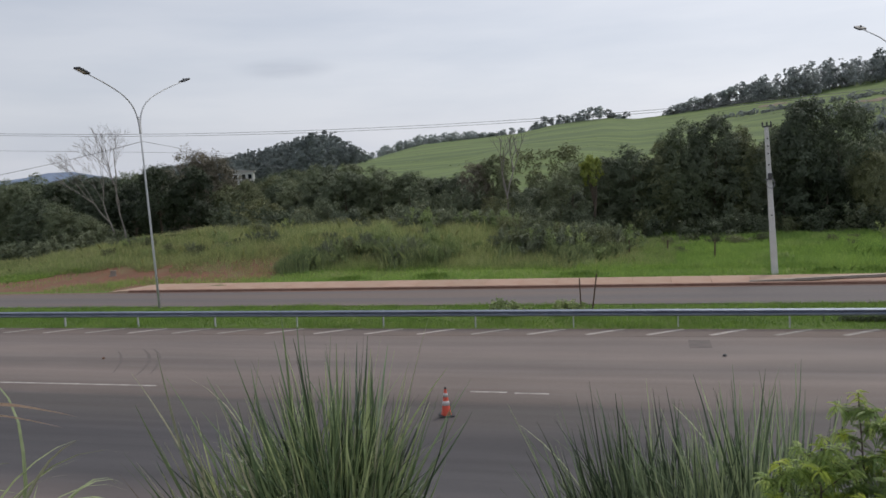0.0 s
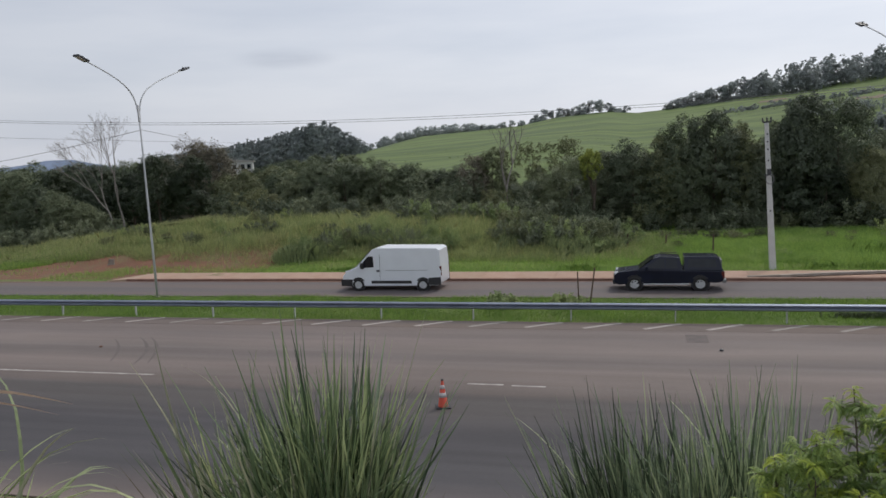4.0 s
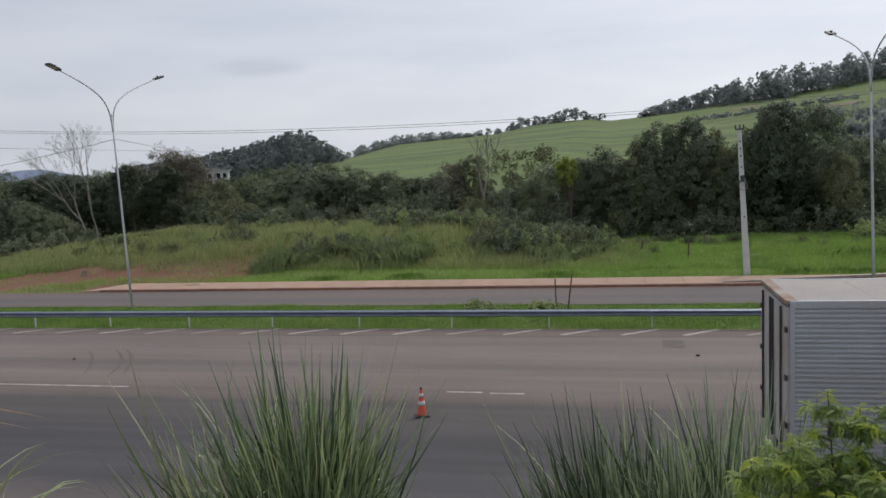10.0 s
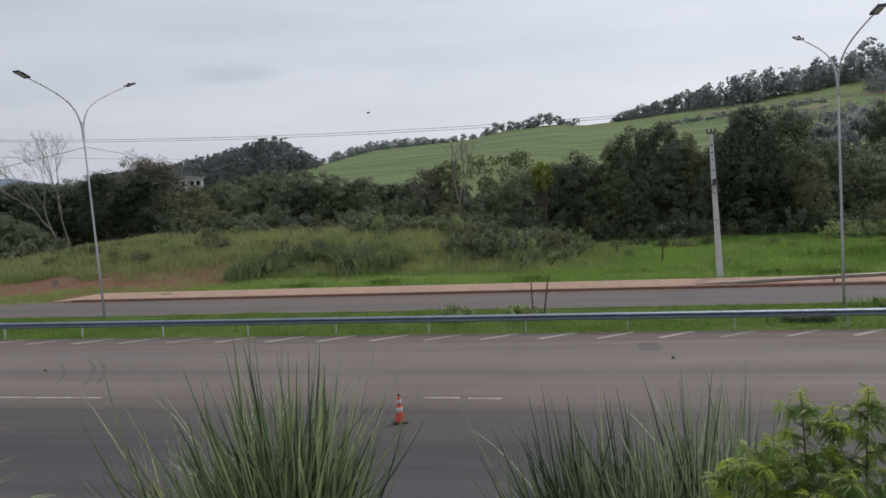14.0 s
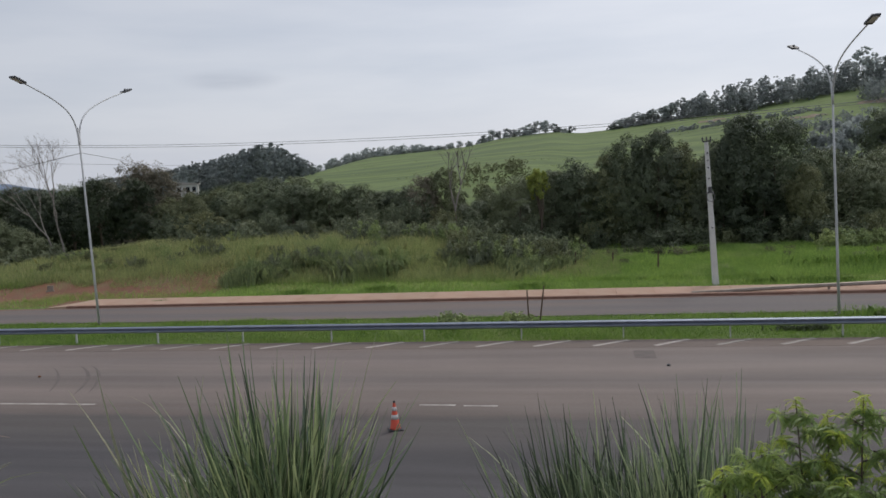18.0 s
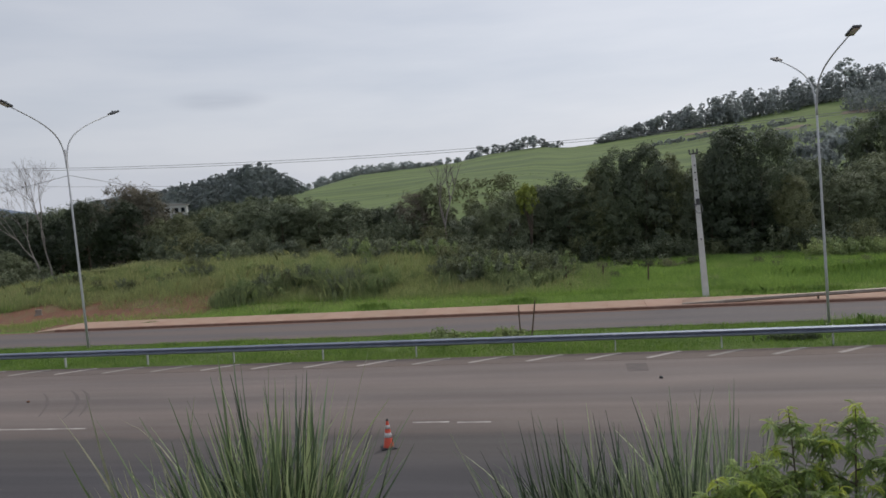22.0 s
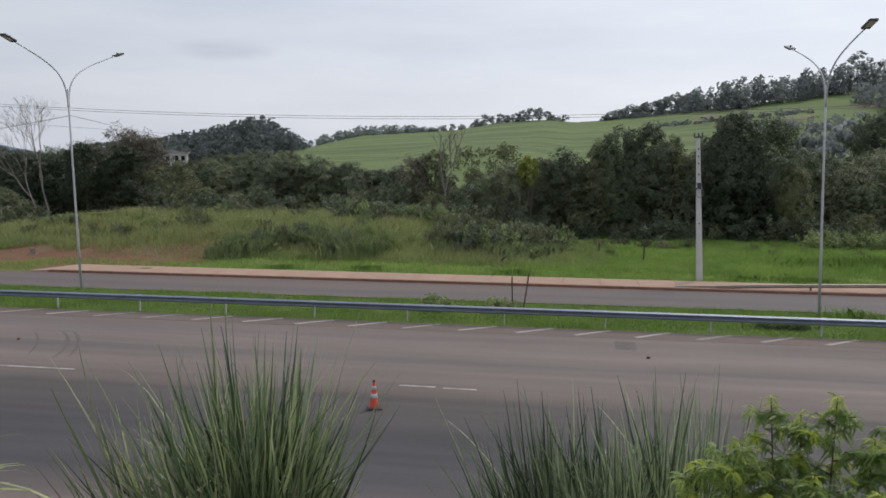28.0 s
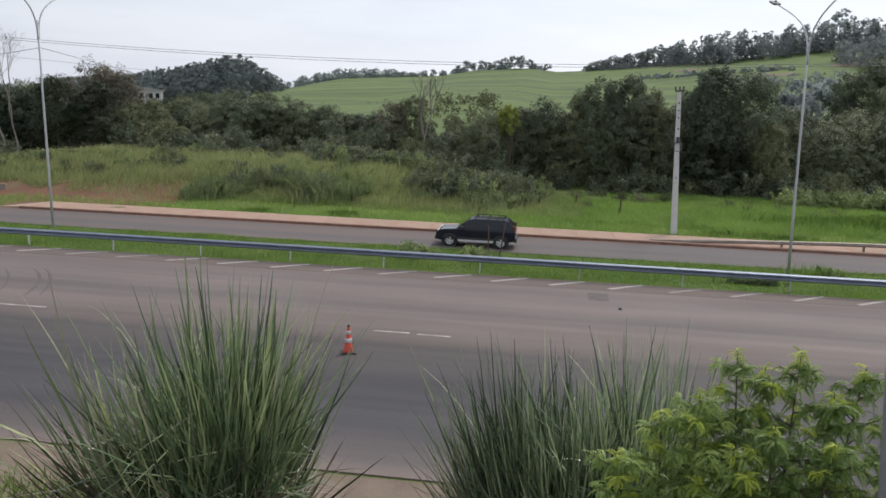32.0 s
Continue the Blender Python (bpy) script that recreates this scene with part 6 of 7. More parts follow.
def build_pickup():
    car = thing("pickup", "dark blue pickup with load-bed canopy driving on the far road", "pickup truck")
    part("body", slab([(-2.62, 0.5), (-2.66, 1.06), (1.35, 1.14), (2.42, 1.02), (2.62, 0.84), (2.64, 0.5), (2.45, 0.34), (-2.4, 0.44)], -0.93, 0.93, 0.05, 0.05), NAVY, car)
    part("cabin", slab([(-0.72, 1.08), (-0.6, 1.74), (0.35, 1.80), (0.62, 1.74), (1.42, 1.13)], -0.88, 0.88, 0.16, 0.04), NAVY, car)
    part("canopy", slab([(-2.6, 1.06), (-2.48, 1.70), (-2.3, 1.78), (-0.8, 1.80), (-0.76, 1.08)], -0.88, 0.88, 0.12, 0.04), NAVY, car, "boxy load-bed canopy")
    panel(car, "side_window", [(-0.5, 1.2), (-0.42, 1.66), (0.08, 1.70), (0.08, 1.2)], 0.88, 1.08, 1.80, 0.16, 0.006, GLASS)
    panel(car, "side_window", [(0.14, 1.2), (0.14, 1.70), (0.42, 1.70), (1.08, 1.22)], 0.88, 1.08, 1.80, 0.16, 0.006, GLASS)
    panel(car, "side_window", [(-2.35, 1.24), (-2.27, 1.64), (-0.98, 1.68), (-0.98, 1.24)], 0.88, 1.06, 1.80, 0.12, 0.006, GLASS)
    bm = bmesh.new()
    bm.faces.new([bm.verts.new(v) for v in ((0.72, -0.70, 1.70), (0.72, 0.70, 1.70), (1.40, 0.82, 1.165), (1.40, -0.82, 1.165))])
    bmesh.ops.translate(bm, vec=(0.015, 0, 0.012), verts=bm.verts)
    part("windscreen", bm, GLASS, car)
    part("rear_window", box(-2.60, -2.50, -0.62, 0.62, 1.2, 1.6, 0.02), RIM, car)
    part("tailgate", box(-2.69, -2.60, -0.78, 0.78, 0.58, 1.04, 0.02), NAVY, car)
    part("rear_bumper", box(-2.80, -2.6, -0.85, 0.85, 0.42, 0.58, 0.03), RIM, car, "chrome step bumper")
    part("front_bumper", box(2.45, 2.70, -0.9, 0.9, 0.36, 0.62, 0.05), PLASTIC, car)
    part("grille", box(2.52, 2.665, -0.45, 0.45, 0.64, 0.86, 0.02), RIM, car)
    for s in (-1, 1):
        part("headlamp", box(2.28, 2.6, s * 0.7 - 0.17, s * 0.7 + 0.17, 0.80, 1.0, 0.04), LAMP_CLEAR, car)
        part("tail_lamp", box(-2.70, -2.55, s * 0.82 - 0.08, s * 0.82 + 0.08, 0.66, 1.02, 0.02), LAMP_RED, car)
        part("mirror", box(0.95, 1.1, s * 1.0 - 0.1, s * 1.0 + 0.1, 1.14, 1.34, 0.03), NAVY, car)
        part("running_board", box(-1.0, 1.2, s * 0.90 - 0.07, s * 0.90 + 0.07, 0.34, 0.40, 0.01), RIM_SILVER, car)
        part("roof_rail", rod((-0.5, s * 0.66, 1.83), (0.35, s * 0.66, 1.85), 0.02), PLASTIC, car)
    wheel_wells(car, (1.62, -1.56), 0.38, 0.90)
    add_wheels(car, "pickup", ((1.62, -0.83), (1.62, 0.83), (-1.56, -0.83), (-1.56, 0.83)), 0.37, 0.24, 6)
    return car


def build_suv():
    car = thing("suv", "black compact off-road car with roof rails driving on the far road", "car")
    part("body", slab([(-2.0, 0.55), (-2.04, 1.02), (1.0, 1.06), (1.86, 0.98), (2.04, 0.8), (2.06, 0.5), (1.9, 0.36), (-1.85, 0.42)], -0.87, 0.87, 0.05, 0.06), BLACKISH, car)
    part("cabin", slab([(-2.0, 1.0), (-1.86, 1.36), (-1.62, 1.60), (-1.4, 1.65), (0.1, 1.66), (0.34, 1.60), (1.02, 1.04)], -0.83, 0.83, 0.17, 0.04), BLACKISH, car)
    panel(car, "side_window", [(0.0, 1.12), (0.0, 1.54), (0.26, 1.54), (0.74, 1.12)], 0.83, 1.0, 1.66, 0.17, 0.006, GLASS)
    panel(car, "side_window", [(-0.95, 1.12), (-0.95, 1.55), (-0.06, 1.55), (-0.06, 1.12)], 0.83, 1.0, 1.66, 0.17, 0.006, GLASS)
    panel(car, "side_window", [(-1.72, 1.14), (-1.55, 1.50), (-1.02, 1.54), (-1.02, 1.12)], 0.83, 1.0, 1.66, 0.17, 0.006, GLASS)
    bm = bmesh.new()
    bm.faces.new([bm.verts.new(v) for v in ((0.40, -0.64, 1.56), (0.40, 0.64, 1.56), (0.99, 0.76, 1.075), (0.99, -0.76, 1.075))])
    bmesh.ops.translate(bm, vec=(0.014, 0, 0.012), verts=bm.verts)
    part("windscreen", bm, GLASS, car)
    part("rear_bumper", box(-2.10, -1.9, -0.84, 0.84, 0.42, 0.66, 0.05), PLASTIC, car)
    part("front_bumper", box(1.9, 2.1, -0.84, 0.84, 0.38, 0.62, 0.05), PLASTIC, car)
    panel(car, "cladding", [(-1.0, 0.46), (-1.0, 0.58), (0.95, 0.58), (0.95, 0.46)], 0.87, 0.36, 1.06, 0.05, 0.015, PLASTIC)
    panel(car, "sill", [(-0.92, 0.36), (-0.92, 0.45), (0.92, 0.45), (0.92, 0.36)], 0.87, 0.36, 1.06, 0.05, 0.03, RIM_SILVER, "silver side sill")
    for s in (-1, 1):
        part("headlamp", box(1.78, 2.0, s * 0.64 - 0.16, s * 0.64 + 0.16, 0.78, 0.96, 0.04), LAMP_CLEAR, car)
        part("tail_lamp", box(-1.99, -1.84, s * 0.74 - 0.05, s * 0.74 + 0.05, 1.0, 1.34, 0.02), LAMP_RED, car)
        part("mirror", box(0.62, 0.76, s * 0.94 - 0.09, s * 0.94 + 0.09, 1.06, 1.22, 0.03), PLASTIC, car)
        rail = part("roof_rail", rod((-1.45, s * 0.60, 1.74), (0.1, s * 0.60, 1.75), 0.022), PLASTIC, car)
        for x in (-1.4, -0.6, 0.05):
            part("rail_foot", box(x - 0.04, x + 0.04, s * 0.60 - 0.02, s * 0.60 + 0.02, 1.62, 1.745), PLASTIC, rail)
    for x in (-1.0, -0.2):
        part("roof_bar", rod((x, -0.6, 1.755), (x, 0.6, 1.755), 0.02), PLASTIC, car)
    wheel_wells(car, (1.33, -1.29), 0.35, 0.845)
    add_wheels(car, "suv", ((1.33, -0.78), (1.33, 0.78), (-1.29, -0.78), (-1.29, 0.78)), 0.345, 0.21, 5)
    return car


def bow(bm, deep=0.17, half=1.18):
    """Rounds the front of a cab in plan: cuts it across and pushes the middle forward."""
    across = [e for e in bm.edges if abs(e.verts[0].co.y - e.verts[1].co.y) > 1]
    bmesh.ops.subdivide_edges(bm, edges=across, cuts=7, use_grid_fill=True)
    for v in bm.verts:
        k = min(max((v.co.x + 0.8) / 0.6, 0), 1)
        v.co.x += deep * k * (1 - (v.co.y / half) ** 4) - 0.04 * k


def build_truck():
    """Origin under the middle of the cab's front, forward is +x."""
    t = thing("truck", "white box lorry with ribbed aluminium body and faded silver cab", "truck")
    B0, B1, Z0, Z1, W = -14.7, -2.62, 0.98, 3.98, 1.30
    n = 30
    prof = []
    for k in range(n):
        z = Z0 + 0.12 + (Z1 - Z0 - 0.24) * k / n
        d = (Z1 - Z0 - 0.24) / n
        prof += [(0.0, z), (0.004, z + d * 0.3), (0.0, z + d * 0.6), (-0.022, z + d * 0.7), (-0.022, z + d * 0.88)]
    for s in (-1, 1):
        bm = bmesh.new()
        A = [bm.verts.new((B0 + 0.06, s * (W - 0.012 + y), z)) for y, z in prof]
        C = [bm.verts.new((B1 - 0.06, s * (W - 0.012 + y), z)) for y, z in prof]
        for k in range(len(A) - 1):
            bm.faces.new((A[k], C[k], C[k + 1], A[k + 1]) if s < 0 else (A[k + 1], C[k + 1], C[k], A[k]))
        part("side_panel", bm, ALU, t, "horizontally ribbed aluminium side panel")
    part("box_core", box(B0 + 0.03, B1 - 0.03, -W + 0.06, W - 0.06, Z0, Z1 - 0.04), ALU, t)
    part("roof", box(B0, B1, -W + 0.05, W - 0.05, Z1 - 0.05, Z1, 0.02), ALU_ROOF, t, "dusty pale roof of the box")
    for s in (-1, 1):
        part("top_rail", box(B0, B1, s * (W - 0.03) - 0.035, s * (W - 0.03) + 0.035, Z1 - 0.13, Z1 + 0.01, 0.015), ALU, t)
        part("bottom_rail", box(B0, B1, s * (W - 0.03) - 0.035, s * (W - 0.03) + 0.035, Z0, Z0 + 0.12, 0.015), ALU, t)
        for x in (B0, B1):
            q = 0.045 if x == B0 else -0.045
            part("corner_post", box(x, x + 2 * q, s * (W - 0.03) - 0.04, s * (W - 0.03) + 0.04, Z0, Z1, 0.015), ALU, t)
    # seams on the roof and a front wall of upright ribs
    for k in range(1, 8):
        x = B0 + (B1 - B0) * k / 8
        part("roof_seam", box(x - 0.02, x + 0.02, -W + 0.1, W - 0.1, Z1 - 0.01, Z1 + 0.004), ALU_ROOF, t)
    for k in range(9):
        y = -1.1 + 2.2 * k / 8
        part("front_rib", box(B1 - 0.04, B1 + 0.012, y - 0.06, y + 0.06, Z0 + 0.1, Z1 - 0.1, 0.008), ALU, t)
    for s in (-1, 1):
        part("rear_door", box(B0 - 0.05, B0 + 0.03, s * 0.64 - 0.62, s * 0.64 + 0.62, Z0 + 0.1, Z1 - 0.12, 0.02), DOOR_PALE, t, "dusty pale rear door")
        for y in (0.12, 0.9):
            part("lock_bar", rod((B0 - 0.08, s * y, Z0 + 0.1), (B0 - 0.08, s * y, Z1 - 0.15), 0.022), DARK_METAL, t)
        for z in (1.6, 2.5, 3.4):
            part("door_hinge", box(B0 - 0.075, B0 - 0.03, s * 1.24 - 0.06, s * 1.24 + 0.06, z, z + 0.1, 0.008), DARK_METAL, t)
    part("rear_header", box(B0 - 0.06, B0 + 0.14, -W + 0.02, W - 0.02, Z1 - 0.06, Z1 + 0.012, 0.01), RUSTED, t, "rusty upper edge of the rear frame")
    # side door on the near side
    dx0, dx1, dz0, dz1 = -8.07, -6.7, 1.03, 3.1
    door = part("side_door", box(dx0 + 0.04, dx1 - 0.04, -W - 0.004, -W + 0.05, dz0, dz1 - 0.04, 0.006), ALU, t, "flat aluminium side door")
    for k in range(20):
        z = dz0 + 0.05 + 0.097 * k
        part("door_rib", box(dx0 + 0.08, dx1 - 0.08, -W - 0.013, -W - 0.003, z, z + 0.055), ALU, door)
    for a, b, c, d in ((dx0, dx0 + 0.025, dz0, dz1), (dx1 - 0.025, dx1, dz0, dz1), (dx0, dx1, dz1 - 0.03, dz1)):
        part("door_frame", box(a, b, -W - 0.022, -W + 0.02, c, d, 0.004), STEEL_GREY, door)
    for z in (1.75, 2.75):
        part("hinge", box(dx1 - 0.14, dx1 + 0.02, -W - 0.03, -W, z, z + 0.08, 0.008), DARK_METAL, door)
    part("latch", box(dx0 + 0.32, dx0 + 0.5, -W - 0.04, -W, 1.38, 1.46, 0.01), DARK_METAL, door)
    # dark plates near the rear
    part("plate", box(-14.05, -13.63, -W - 0.012, -W + 0.02, 1.46, 1.76), PLASTIC, t, "square black placard")
    part("plate", box(-0.15, 0.15, -0.016, 0.016, -0.15, 0.15), PLASTIC, t, "diamond-shaped black placard", at=pose(-13.38, -W, 1.61, 0, 45, 0))
    part("corner_fitting", box(B1 - 0.24, B1 - 0.07, -W - 0.02, -W + 0.02, Z1 - 0.21, Z1 - 0.15, 0.01), DARK_METAL, t)
    part("corner_fitting", box(B1 - 0.12, B1 - 0.07, -W - 0.022, -W + 0.02, Z1 - 0.36, Z1 - 0.16, 0.01), DARK_METAL, t)
    # frame, guards and running gear
    for s in (-1, 1):
        part("chassis_beam", box(-14.6, -0.6, s * 0.43 - 0.04, s * 0.43 + 0.04, 0.62, 0.9), PLASTIC, t)
    for k in range(14):
        x = -14.2 + 0.86 * k
        part("cross_member", box(x - 0.04, x + 0.04, -1.2, 1.2, 0.9, 0.99), PLASTIC, t)
    for s in (-1, 1):
        for z in (0.50, 0.76):
            part("side_guard", box(-9.4, -3.2, s * 1.22 - 0.02, s * 1.22 + 0.02, z, z + 0.09, 0.01), RIM, t, "grey side guard rail")
        for x in (-9.2, -6.5, -3.5):
            part("guard_post", box(x - 0.03, x + 0.03, s * 1.18 - 0.02, s * 1.18 + 0.02, 0.48, 1.0), PLASTIC, t)
        for z in (0.52, 0.76):
            part("side_guard", box(-14.5, -12.5, s * 1.22 - 0.02, s * 1.22 + 0.02, z, z + 0.09, 0.01), RIM, t, "grey side guard rail")
        for x in (-14.4, -12.6):
            part("guard_post", box(x - 0.03, x + 0.03, s * 1.18 - 0.02, s * 1.18 + 0.02, 0.45, 1.0), PLASTIC, t)
        for x in (-9.5, -12.45):
            part("mudflap", box(x - 0.015, x + 0.015, s * 0.98 - 0.26, s * 0.98 + 0.26, 0.3, 0.95), PLASTIC, t)
    part("rear_bumper", box(-14.75, -14.62, -1.2, 1.2, 0.45, 0.58, 0.02), REFLECT, t)
    part("fuel_tank", rod((-5.0, -0.85, 0.72), (-3.6, -0.85, 0.72), 0.3, 0.3, 20), RIM, t)
    part("battery_box", box(-5.1, -3.9, 0.55, 1.15, 0.5, 0.98, 0.04), PLASTIC, t)
    for x in (-10.35, -11.75):
        part("axle", rod((x, -1.1, 0.5), (x, 1.1, 0.5), 0.07), PLASTIC, t)
    # cab
    bm = slab([(-2.34, 0.98), (-2.34, 2.70), (-2.2, 2.80), (-0.66, 2.84), (-0.44, 2.76), (-0.12, 1.85), (-0.02, 1.05), (-0.02, 0.62), (-0.95, 0.62), (-0.95, 1.0)], -1.18, 1.18, 0.09)
    bow(bm)
    bmesh.ops.bevel(bm, geom=[e for e in bm.edges if e.calc_face_angle(0) > 0.5], offset=0.05, segments=2, affect="EDGES", profile=0.7, clamp_overlap=True)
    cab = part("cab", bm, SILVER, t, "faded silver cab")
    lo, hi = 0.62, 2.86
    panel(cab, "side_window", [(-1.22, 1.74), (-1.24, 2.42), (-1.18, 2.46), (-0.66, 2.48), (-0.42, 2.0), (-0.44, 1.54), (-0.60, 1.52), (-0.98, 1.64)], 1.18, lo, hi, 0.09, 0.006, GLASS)
    panel(cab, "door_gap", [(-1.38, 1.1), (-1.38, 2.62), (-1.355, 2.62), (-1.355, 1.1)], 1.18, lo, hi, 0.09, 0.004, PLASTIC)
    panel(cab, "door_gap", [(-0.36, 0.7), (-0.40, 2.0), (-0.375, 2.0), (-0.335, 0.7)], 1.18, lo, hi, 0.09, 0.004, PLASTIC)
    panel(cab, "door_gap", [(-1.36, 2.62), (-1.36, 2.64), (-0.60, 2.66), (-0.60, 2.64)], 1.18, lo, hi, 0.09, 0.004, PLASTIC)
    panel(cab, "door_handle", [(-1.33, 1.34), (-1.33, 1.48), (-1.13, 1.48), (-1.13, 1.34)], 1.18, lo, hi, 0.09, 0.02, PLASTIC)
    panel(cab, "emblem", [(-2.02, 1.72), (-2.02, 1.76), (-1.72, 1.76), (-1.72, 1.72)], 1.18, lo, hi, 0.09, 0.006, REFLECT)
    bm = slab([(-0.455, 2.66), (-0.415, 2.66), (-0.115, 1.90), (-0.155, 1.90)], -1.06, 1.06, 0.05)
    bow(bm)
    bmesh.ops.translate(bm, vec=(0.035, 0, 0.0), verts=bm.verts)
    part("windscreen", bm, GLASS, cab)
    bm = slab([(-0.56, 2.82), (-0.28, 2.74), (-0.10, 2.50), (-0.13, 2.46), (-0.32, 2.64), (-0.56, 2.76)], -1.13, 1.13, 0.02)
    bow(bm, 0.10)
    part("sun_visor", bm, CAP_PAINT, cab, "off-white sun visor over the windscreen")
    part("grille", box(0.06, 0.135, -0.72, 0.72, 1.05, 1.72, 0.03), PLASTIC, cab)
    for z in (1.15, 1.3, 1.45, 1.6):
        part("grille_bar", box(0.13, 0.15, -0.7, 0.7, z, z + 0.05), SILVER, cab)
    bm = slab([(-0.6, 0.38), (-0.6, 0.84), (0.03, 0.84), (0.06, 0.6), (0.0, 0.38)], -1.21, 1.21)
    bow(bm)
    part("front_bumper", bm, SILVER, cab)
    panel(cab, "door_gap", [(-1.54, 1.0), (-1.54, 1.025), (-0.36, 1.025), (-0.36, 1.0)], 1.18, lo, hi, 0.09, 0.004, PLASTIC)
    panel(cab, "bumper_gap", [(-0.6, 0.85), (-0.6, 0.88), (-0.02, 0.88), (-0.02, 0.85)], 1.18, lo, hi, 0.09, 0.012, PLASTIC)
    panel(cab, "window_seal", [(-1.27, 1.70), (-1.29, 2.45), (-1.2, 2.52), (-0.63, 2.53), (-0.38, 2.02), (-0.40, 1.50), (-0.60, 1.48), (-1.02, 1.60)], 1.18, lo, hi, 0.09, 0.002, PLASTIC)
    for s in (-1, 1):
        part("headlamp", box(-0.12, 0.06, s * 0.98 - 0.16, s * 0.98 + 0.16, 0.86, 1.1, 0.04), LAMP_CLEAR, cab)
        arch = bmesh.new()
        pts = [(-1.55 + 0.68 * math.cos(a), s * 1.13, 0.60 + 0.70 * math.sin(a)) for a in (math.pi * k / 12 for k in range(13))]
        for (xa, ya, za), (xb, yb, zb) in zip(pts, pts[1:]):
            q = [arch.verts.new(v) for v in ((xa, ya - s * 0.25, za), (xb, yb - s * 0.25, zb), (xb, yb + s * 0.10, zb), (xa, ya + s * 0.10, za))]
            u = [arch.verts.new(v.co + Vector((0, 0, 0.07))) for v in q]
            for f in ((q[3], q[2], q[1], q[0]), (u[0], u[1], u[2], u[3]), (q[2], q[3], u[3], u[2]), (q[0], q[1], u[1], u[0])):
                arch.faces.new(f)
        bmesh.ops.remove_doubles(arch, verts=arch.verts, dist=0.001)
        part("mudguard", arch, SILVER, cab)
        part("step", box(-0.86, -0.4, s * 1.14 - 0.1, s * 1.14 + 0.1, 0.5, 0.56, 0.01), PLASTIC, cab)
        mir = part("mirror", box(-0.42, -0.30, s * 1.36 - 0.12, s * 1.36 + 0.12, 1.85, 2.4, 0.04), PLASTIC, cab, "black wing mirror")
        part("mirror_arm", tube([(-0.45, s * 1.1, 2.55), (-0.34, s * 1.3, 2.52), (-0.36, s * 1.36, 2.38)], 0.018, 6), PLASTIC, mir)
        part("mirror_arm", tube([(-0.45, s * 1.12, 1.8), (-0.34, s * 1.3, 1.78), (-0.36, s * 1.36, 1.88)], 0.018, 6), PLASTIC, mir)
    # added black blocks stand in for shade in the wheel well and underneath
    part("wheel_well", box(-2.34, -0.75, -1.1, 1.1, 0.5, 1.28), PLASTIC, cab)
    part("underbody", box(-14.3, -0.5, -0.85, 0.85, 0.30, 0.9), PLASTIC, t)
    for y in (-0.5, 0.5):
        part("wiper", rod((-0.06, y, 1.9), (-0.2, y + 0.35, 2.28), 0.012), PLASTIC, cab)
    # wind deflector: a flat-sided wedge that rises to the rear, open behind
    defl = slab([(-2.14, 2.86), (-2.24, 3.3), (-2.02, 3.66), (-1.86, 3.68), (-1.2, 3.34), (-0.72, 3.02), (-0.46, 2.84), (-0.5, 2.80), (-2.0, 2.80)], -1.12, 1.12, 0.10, 0.06)
    cap = slab([(-2.1, 3.58), (-1.98, 3.74), (-1.86, 3.76), (-1.22, 3.42), (-0.74, 3.08), (-0.40, 2.84), (-0.42, 2.80), (-0.78, 2.98), (-1.26, 3.32), (-1.9, 3.66)], -0.98, 0.98, 0.06, 0.03)
    part("deflector_cap", cap, CAP_PAINT, t, "off-white sloping top of the wind deflector")
    part("wind_deflector", defl, SILVER, t, "tall wedge-shaped wind deflector above the cab")
    for s in (-1, 1):
        part("deflector_vent", box(-1.95, -1.45, s * 1.09 - 0.02, s * 1.09 + 0.02, 3.30, 3.34), PLASTIC, t)
    part("deflector_strut", rod((-1.9, -0.6, 2.8), (-2.05, -0.6, 3.9), 0.025), PLASTIC, t)
    part("deflector_strut", rod((-1.9, 0.6, 2.8), (-2.05, 0.6, 3.9), 0.025), PLASTIC, t)
    for ob in list(t.children):
        if ob.name.startswith(("cab", "wind", "deflector")):
            ob.matrix_basis = Matrix.Translation((-2.34 * 0.18 - 0.14, 0, 0)) @ Matrix.Diagonal((0.82, 1, 1, 1))
    add_wheels(t, "truck", ((-1.55, -1.05), (-1.55, 1.05), (-10.35, -1.02), (-10.35, 1.02), (-11.75, -1.02), (-11.75, 1.02)), 0.5, 0.3, 8, RIM)
    return t


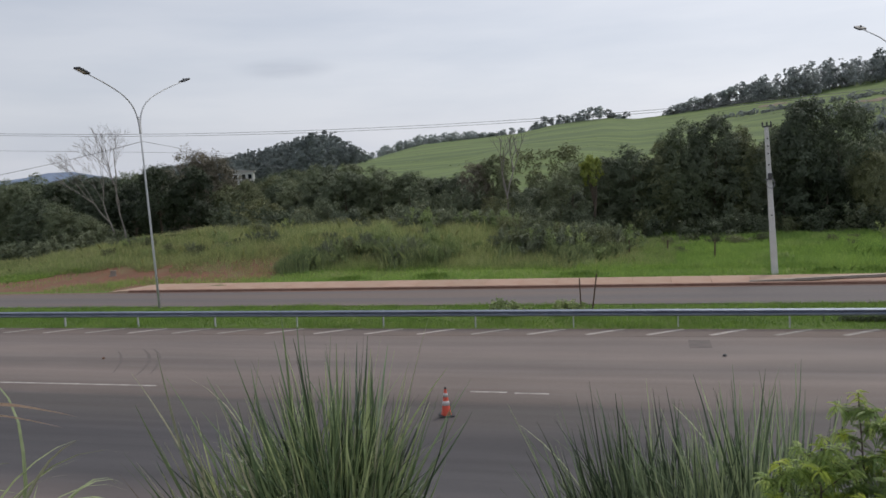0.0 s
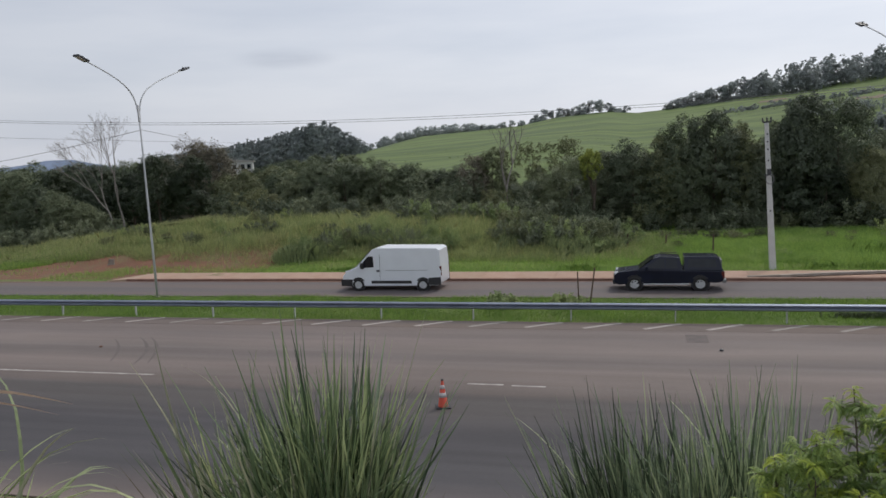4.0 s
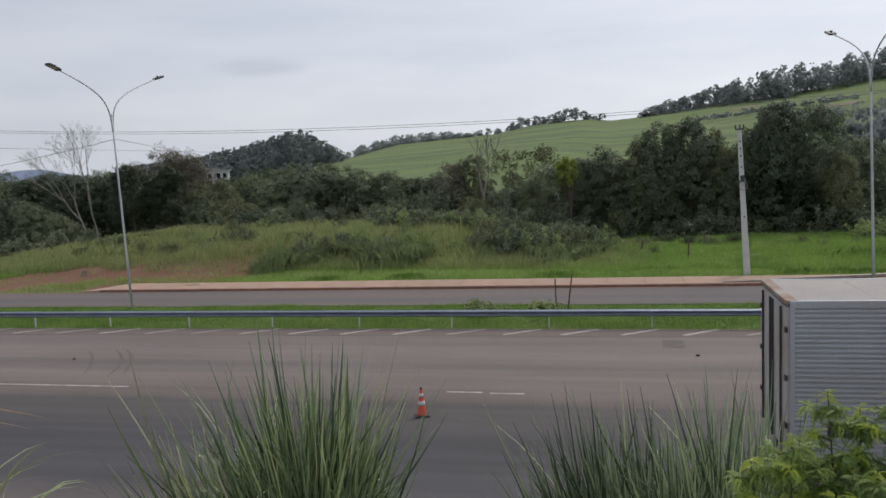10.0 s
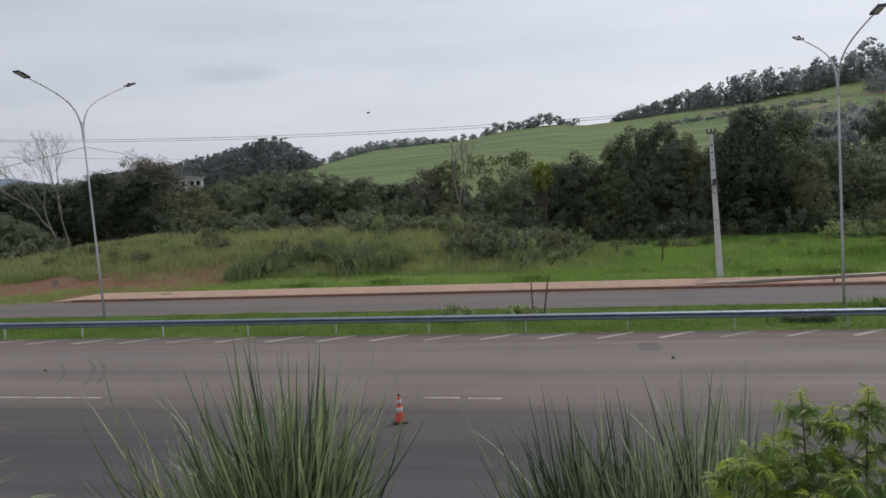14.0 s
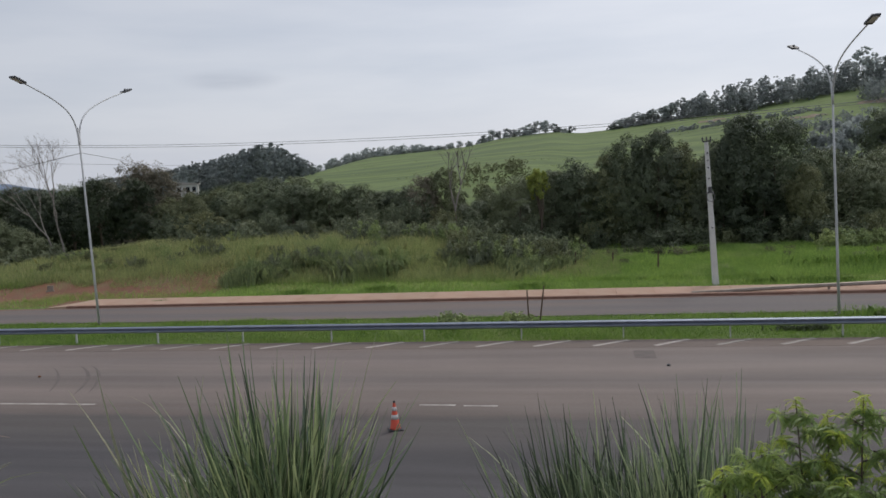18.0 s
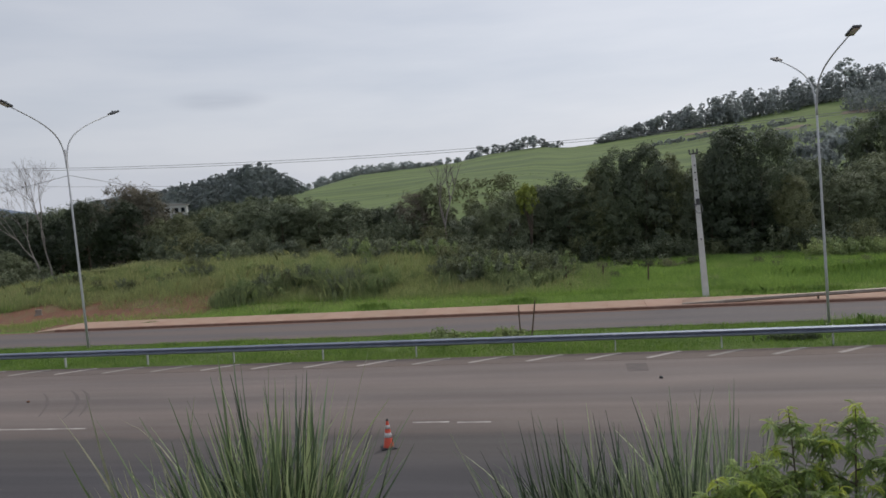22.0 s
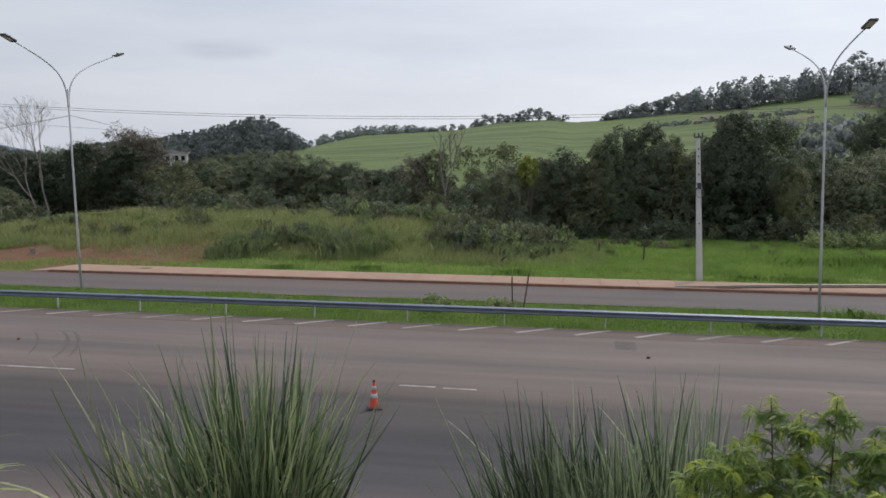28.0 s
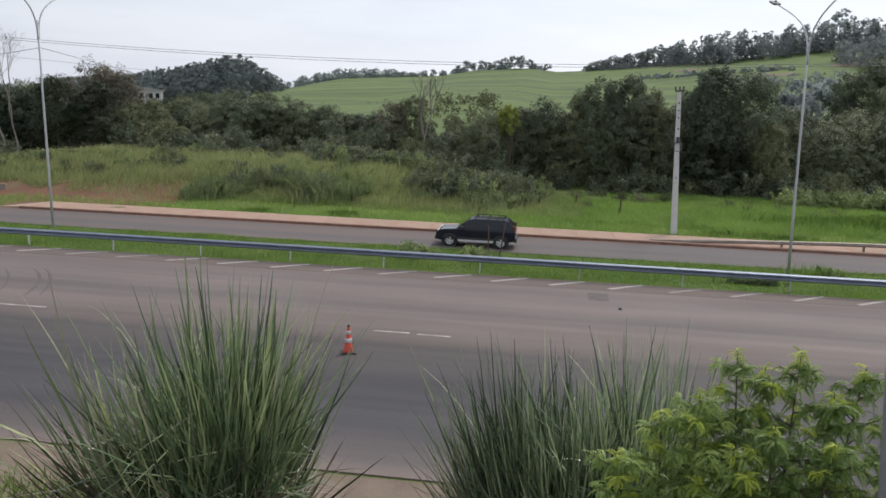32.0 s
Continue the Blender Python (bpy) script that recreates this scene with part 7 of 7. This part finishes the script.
def build_bird():
    b = thing("bird", "small dark bird gliding across the sky", "bird")
    part("body", lathe([(0.01, -0.24), (0.07, -0.1), (0.085, 0.02), (0.06, 0.14), (0.04, 0.2), (0.005, 0.27)], 10, m=Matrix.Rotation(radians(90), 4, "Y")), SKIN, b)
    for s in (-1, 1):
        bm = bmesh.new()
        up = [(0.12, 0.04, 0.02), (0.13, 0.35, 0.10), (0.0, 0.72, 0.05), (-0.10, 0.38, 0.09), (-0.13, 0.04, 0.02)]
        A = [bm.verts.new((x, s * y, z)) for x, y, z in up]
        C = [bm.verts.new((x, s * y, z - 0.015)) for x, y, z in up]
        bm.faces.new(A)
        bm.faces.new(C[::-1])
        for k in range(5):
            bm.faces.new((A[k], C[k], C[(k + 1) % 5], A[(k + 1) % 5]))
        part("wing", bm, SKIN, b)
    part("tail", slab([(-0.2, 0.0), (-0.4, 0.01), (-0.4, 0.02), (-0.2, 0.015)], -0.06, 0.06), SKIN, b)
    return b


van, pickup, suv, truck, bird = build_van(), build_pickup(), build_suv(), build_truck(), build_bird()


def motions():
    def drive(car, key, x_at, t_at, speed, y, turn, start, end, slows=None):
        """Steady driving along the road; the wheels turn while the car is in view."""
        def place(t):
            x = x_at + speed * (t - t_at)
            return x - slows[1] * max(0, t - slows[0]) if slows else x
        times = (0, start, t_at, end, 32) if not slows else (0, start, t_at, slows[0] - 0.2, slows[0], slows[0] + 0.2, end, 32)
        walk(car, [(t, pose(place(t), y, 0.004, 0, 0, turn)) for t in times])
        for wh, x, wy, r in WHEELS[key]:
            per = math.degrees(abs(speed) / FPS / r)
            n = round((end - start) * FPS)
            rows = [(0, pose(x, wy, r))] if start > 0 else []
            rows += [(start + k / FPS, pose(x, wy, r, 0, (k * per) % 360, 0)) for k in range(n + 1)]
            rows += [(32, pose(x, wy, r, 0, (n * per) % 360, 0))] if end < 32 else []
            walk(wh, rows)

    for car in (van, pickup, suv):
        car.scale = (0.955, 0.95, 0.91) if car != suv else (0.95, 0.95, 0.84)
    drive(van, "van", 1.06, 3.25, -18.95, 38.95, 180, 2.5, 6.0)
    drive(pickup, "pickup", -27.3, 5.5, -19.0, 38.95, 180, 3.2, 6.6)
    drive(suv, "suv", -3.6, 32.0, -24.5, 37.75, 180, 30.8, 32)
    drive(truck, "truck", -2.42, 9.1, 22.8, 16.15, 0, 8.3, 10.4, (9.6, 0.9))
    bird.scale = (0.62, 0.62, 0.62)
    walk(bird, [(t, pose(x, 60, z, 0, 8, 180)) for t, x, z in ((0, 242, 46), (12, 17.8, 20.5), (12.8, 2.83, 16.8), (13.1, -2.7, 14.5), (13.4, -7.8, 12.9), (14.0, -17.1, 11.6), (16, -46, 14), (32, -270, 60))])


motions()
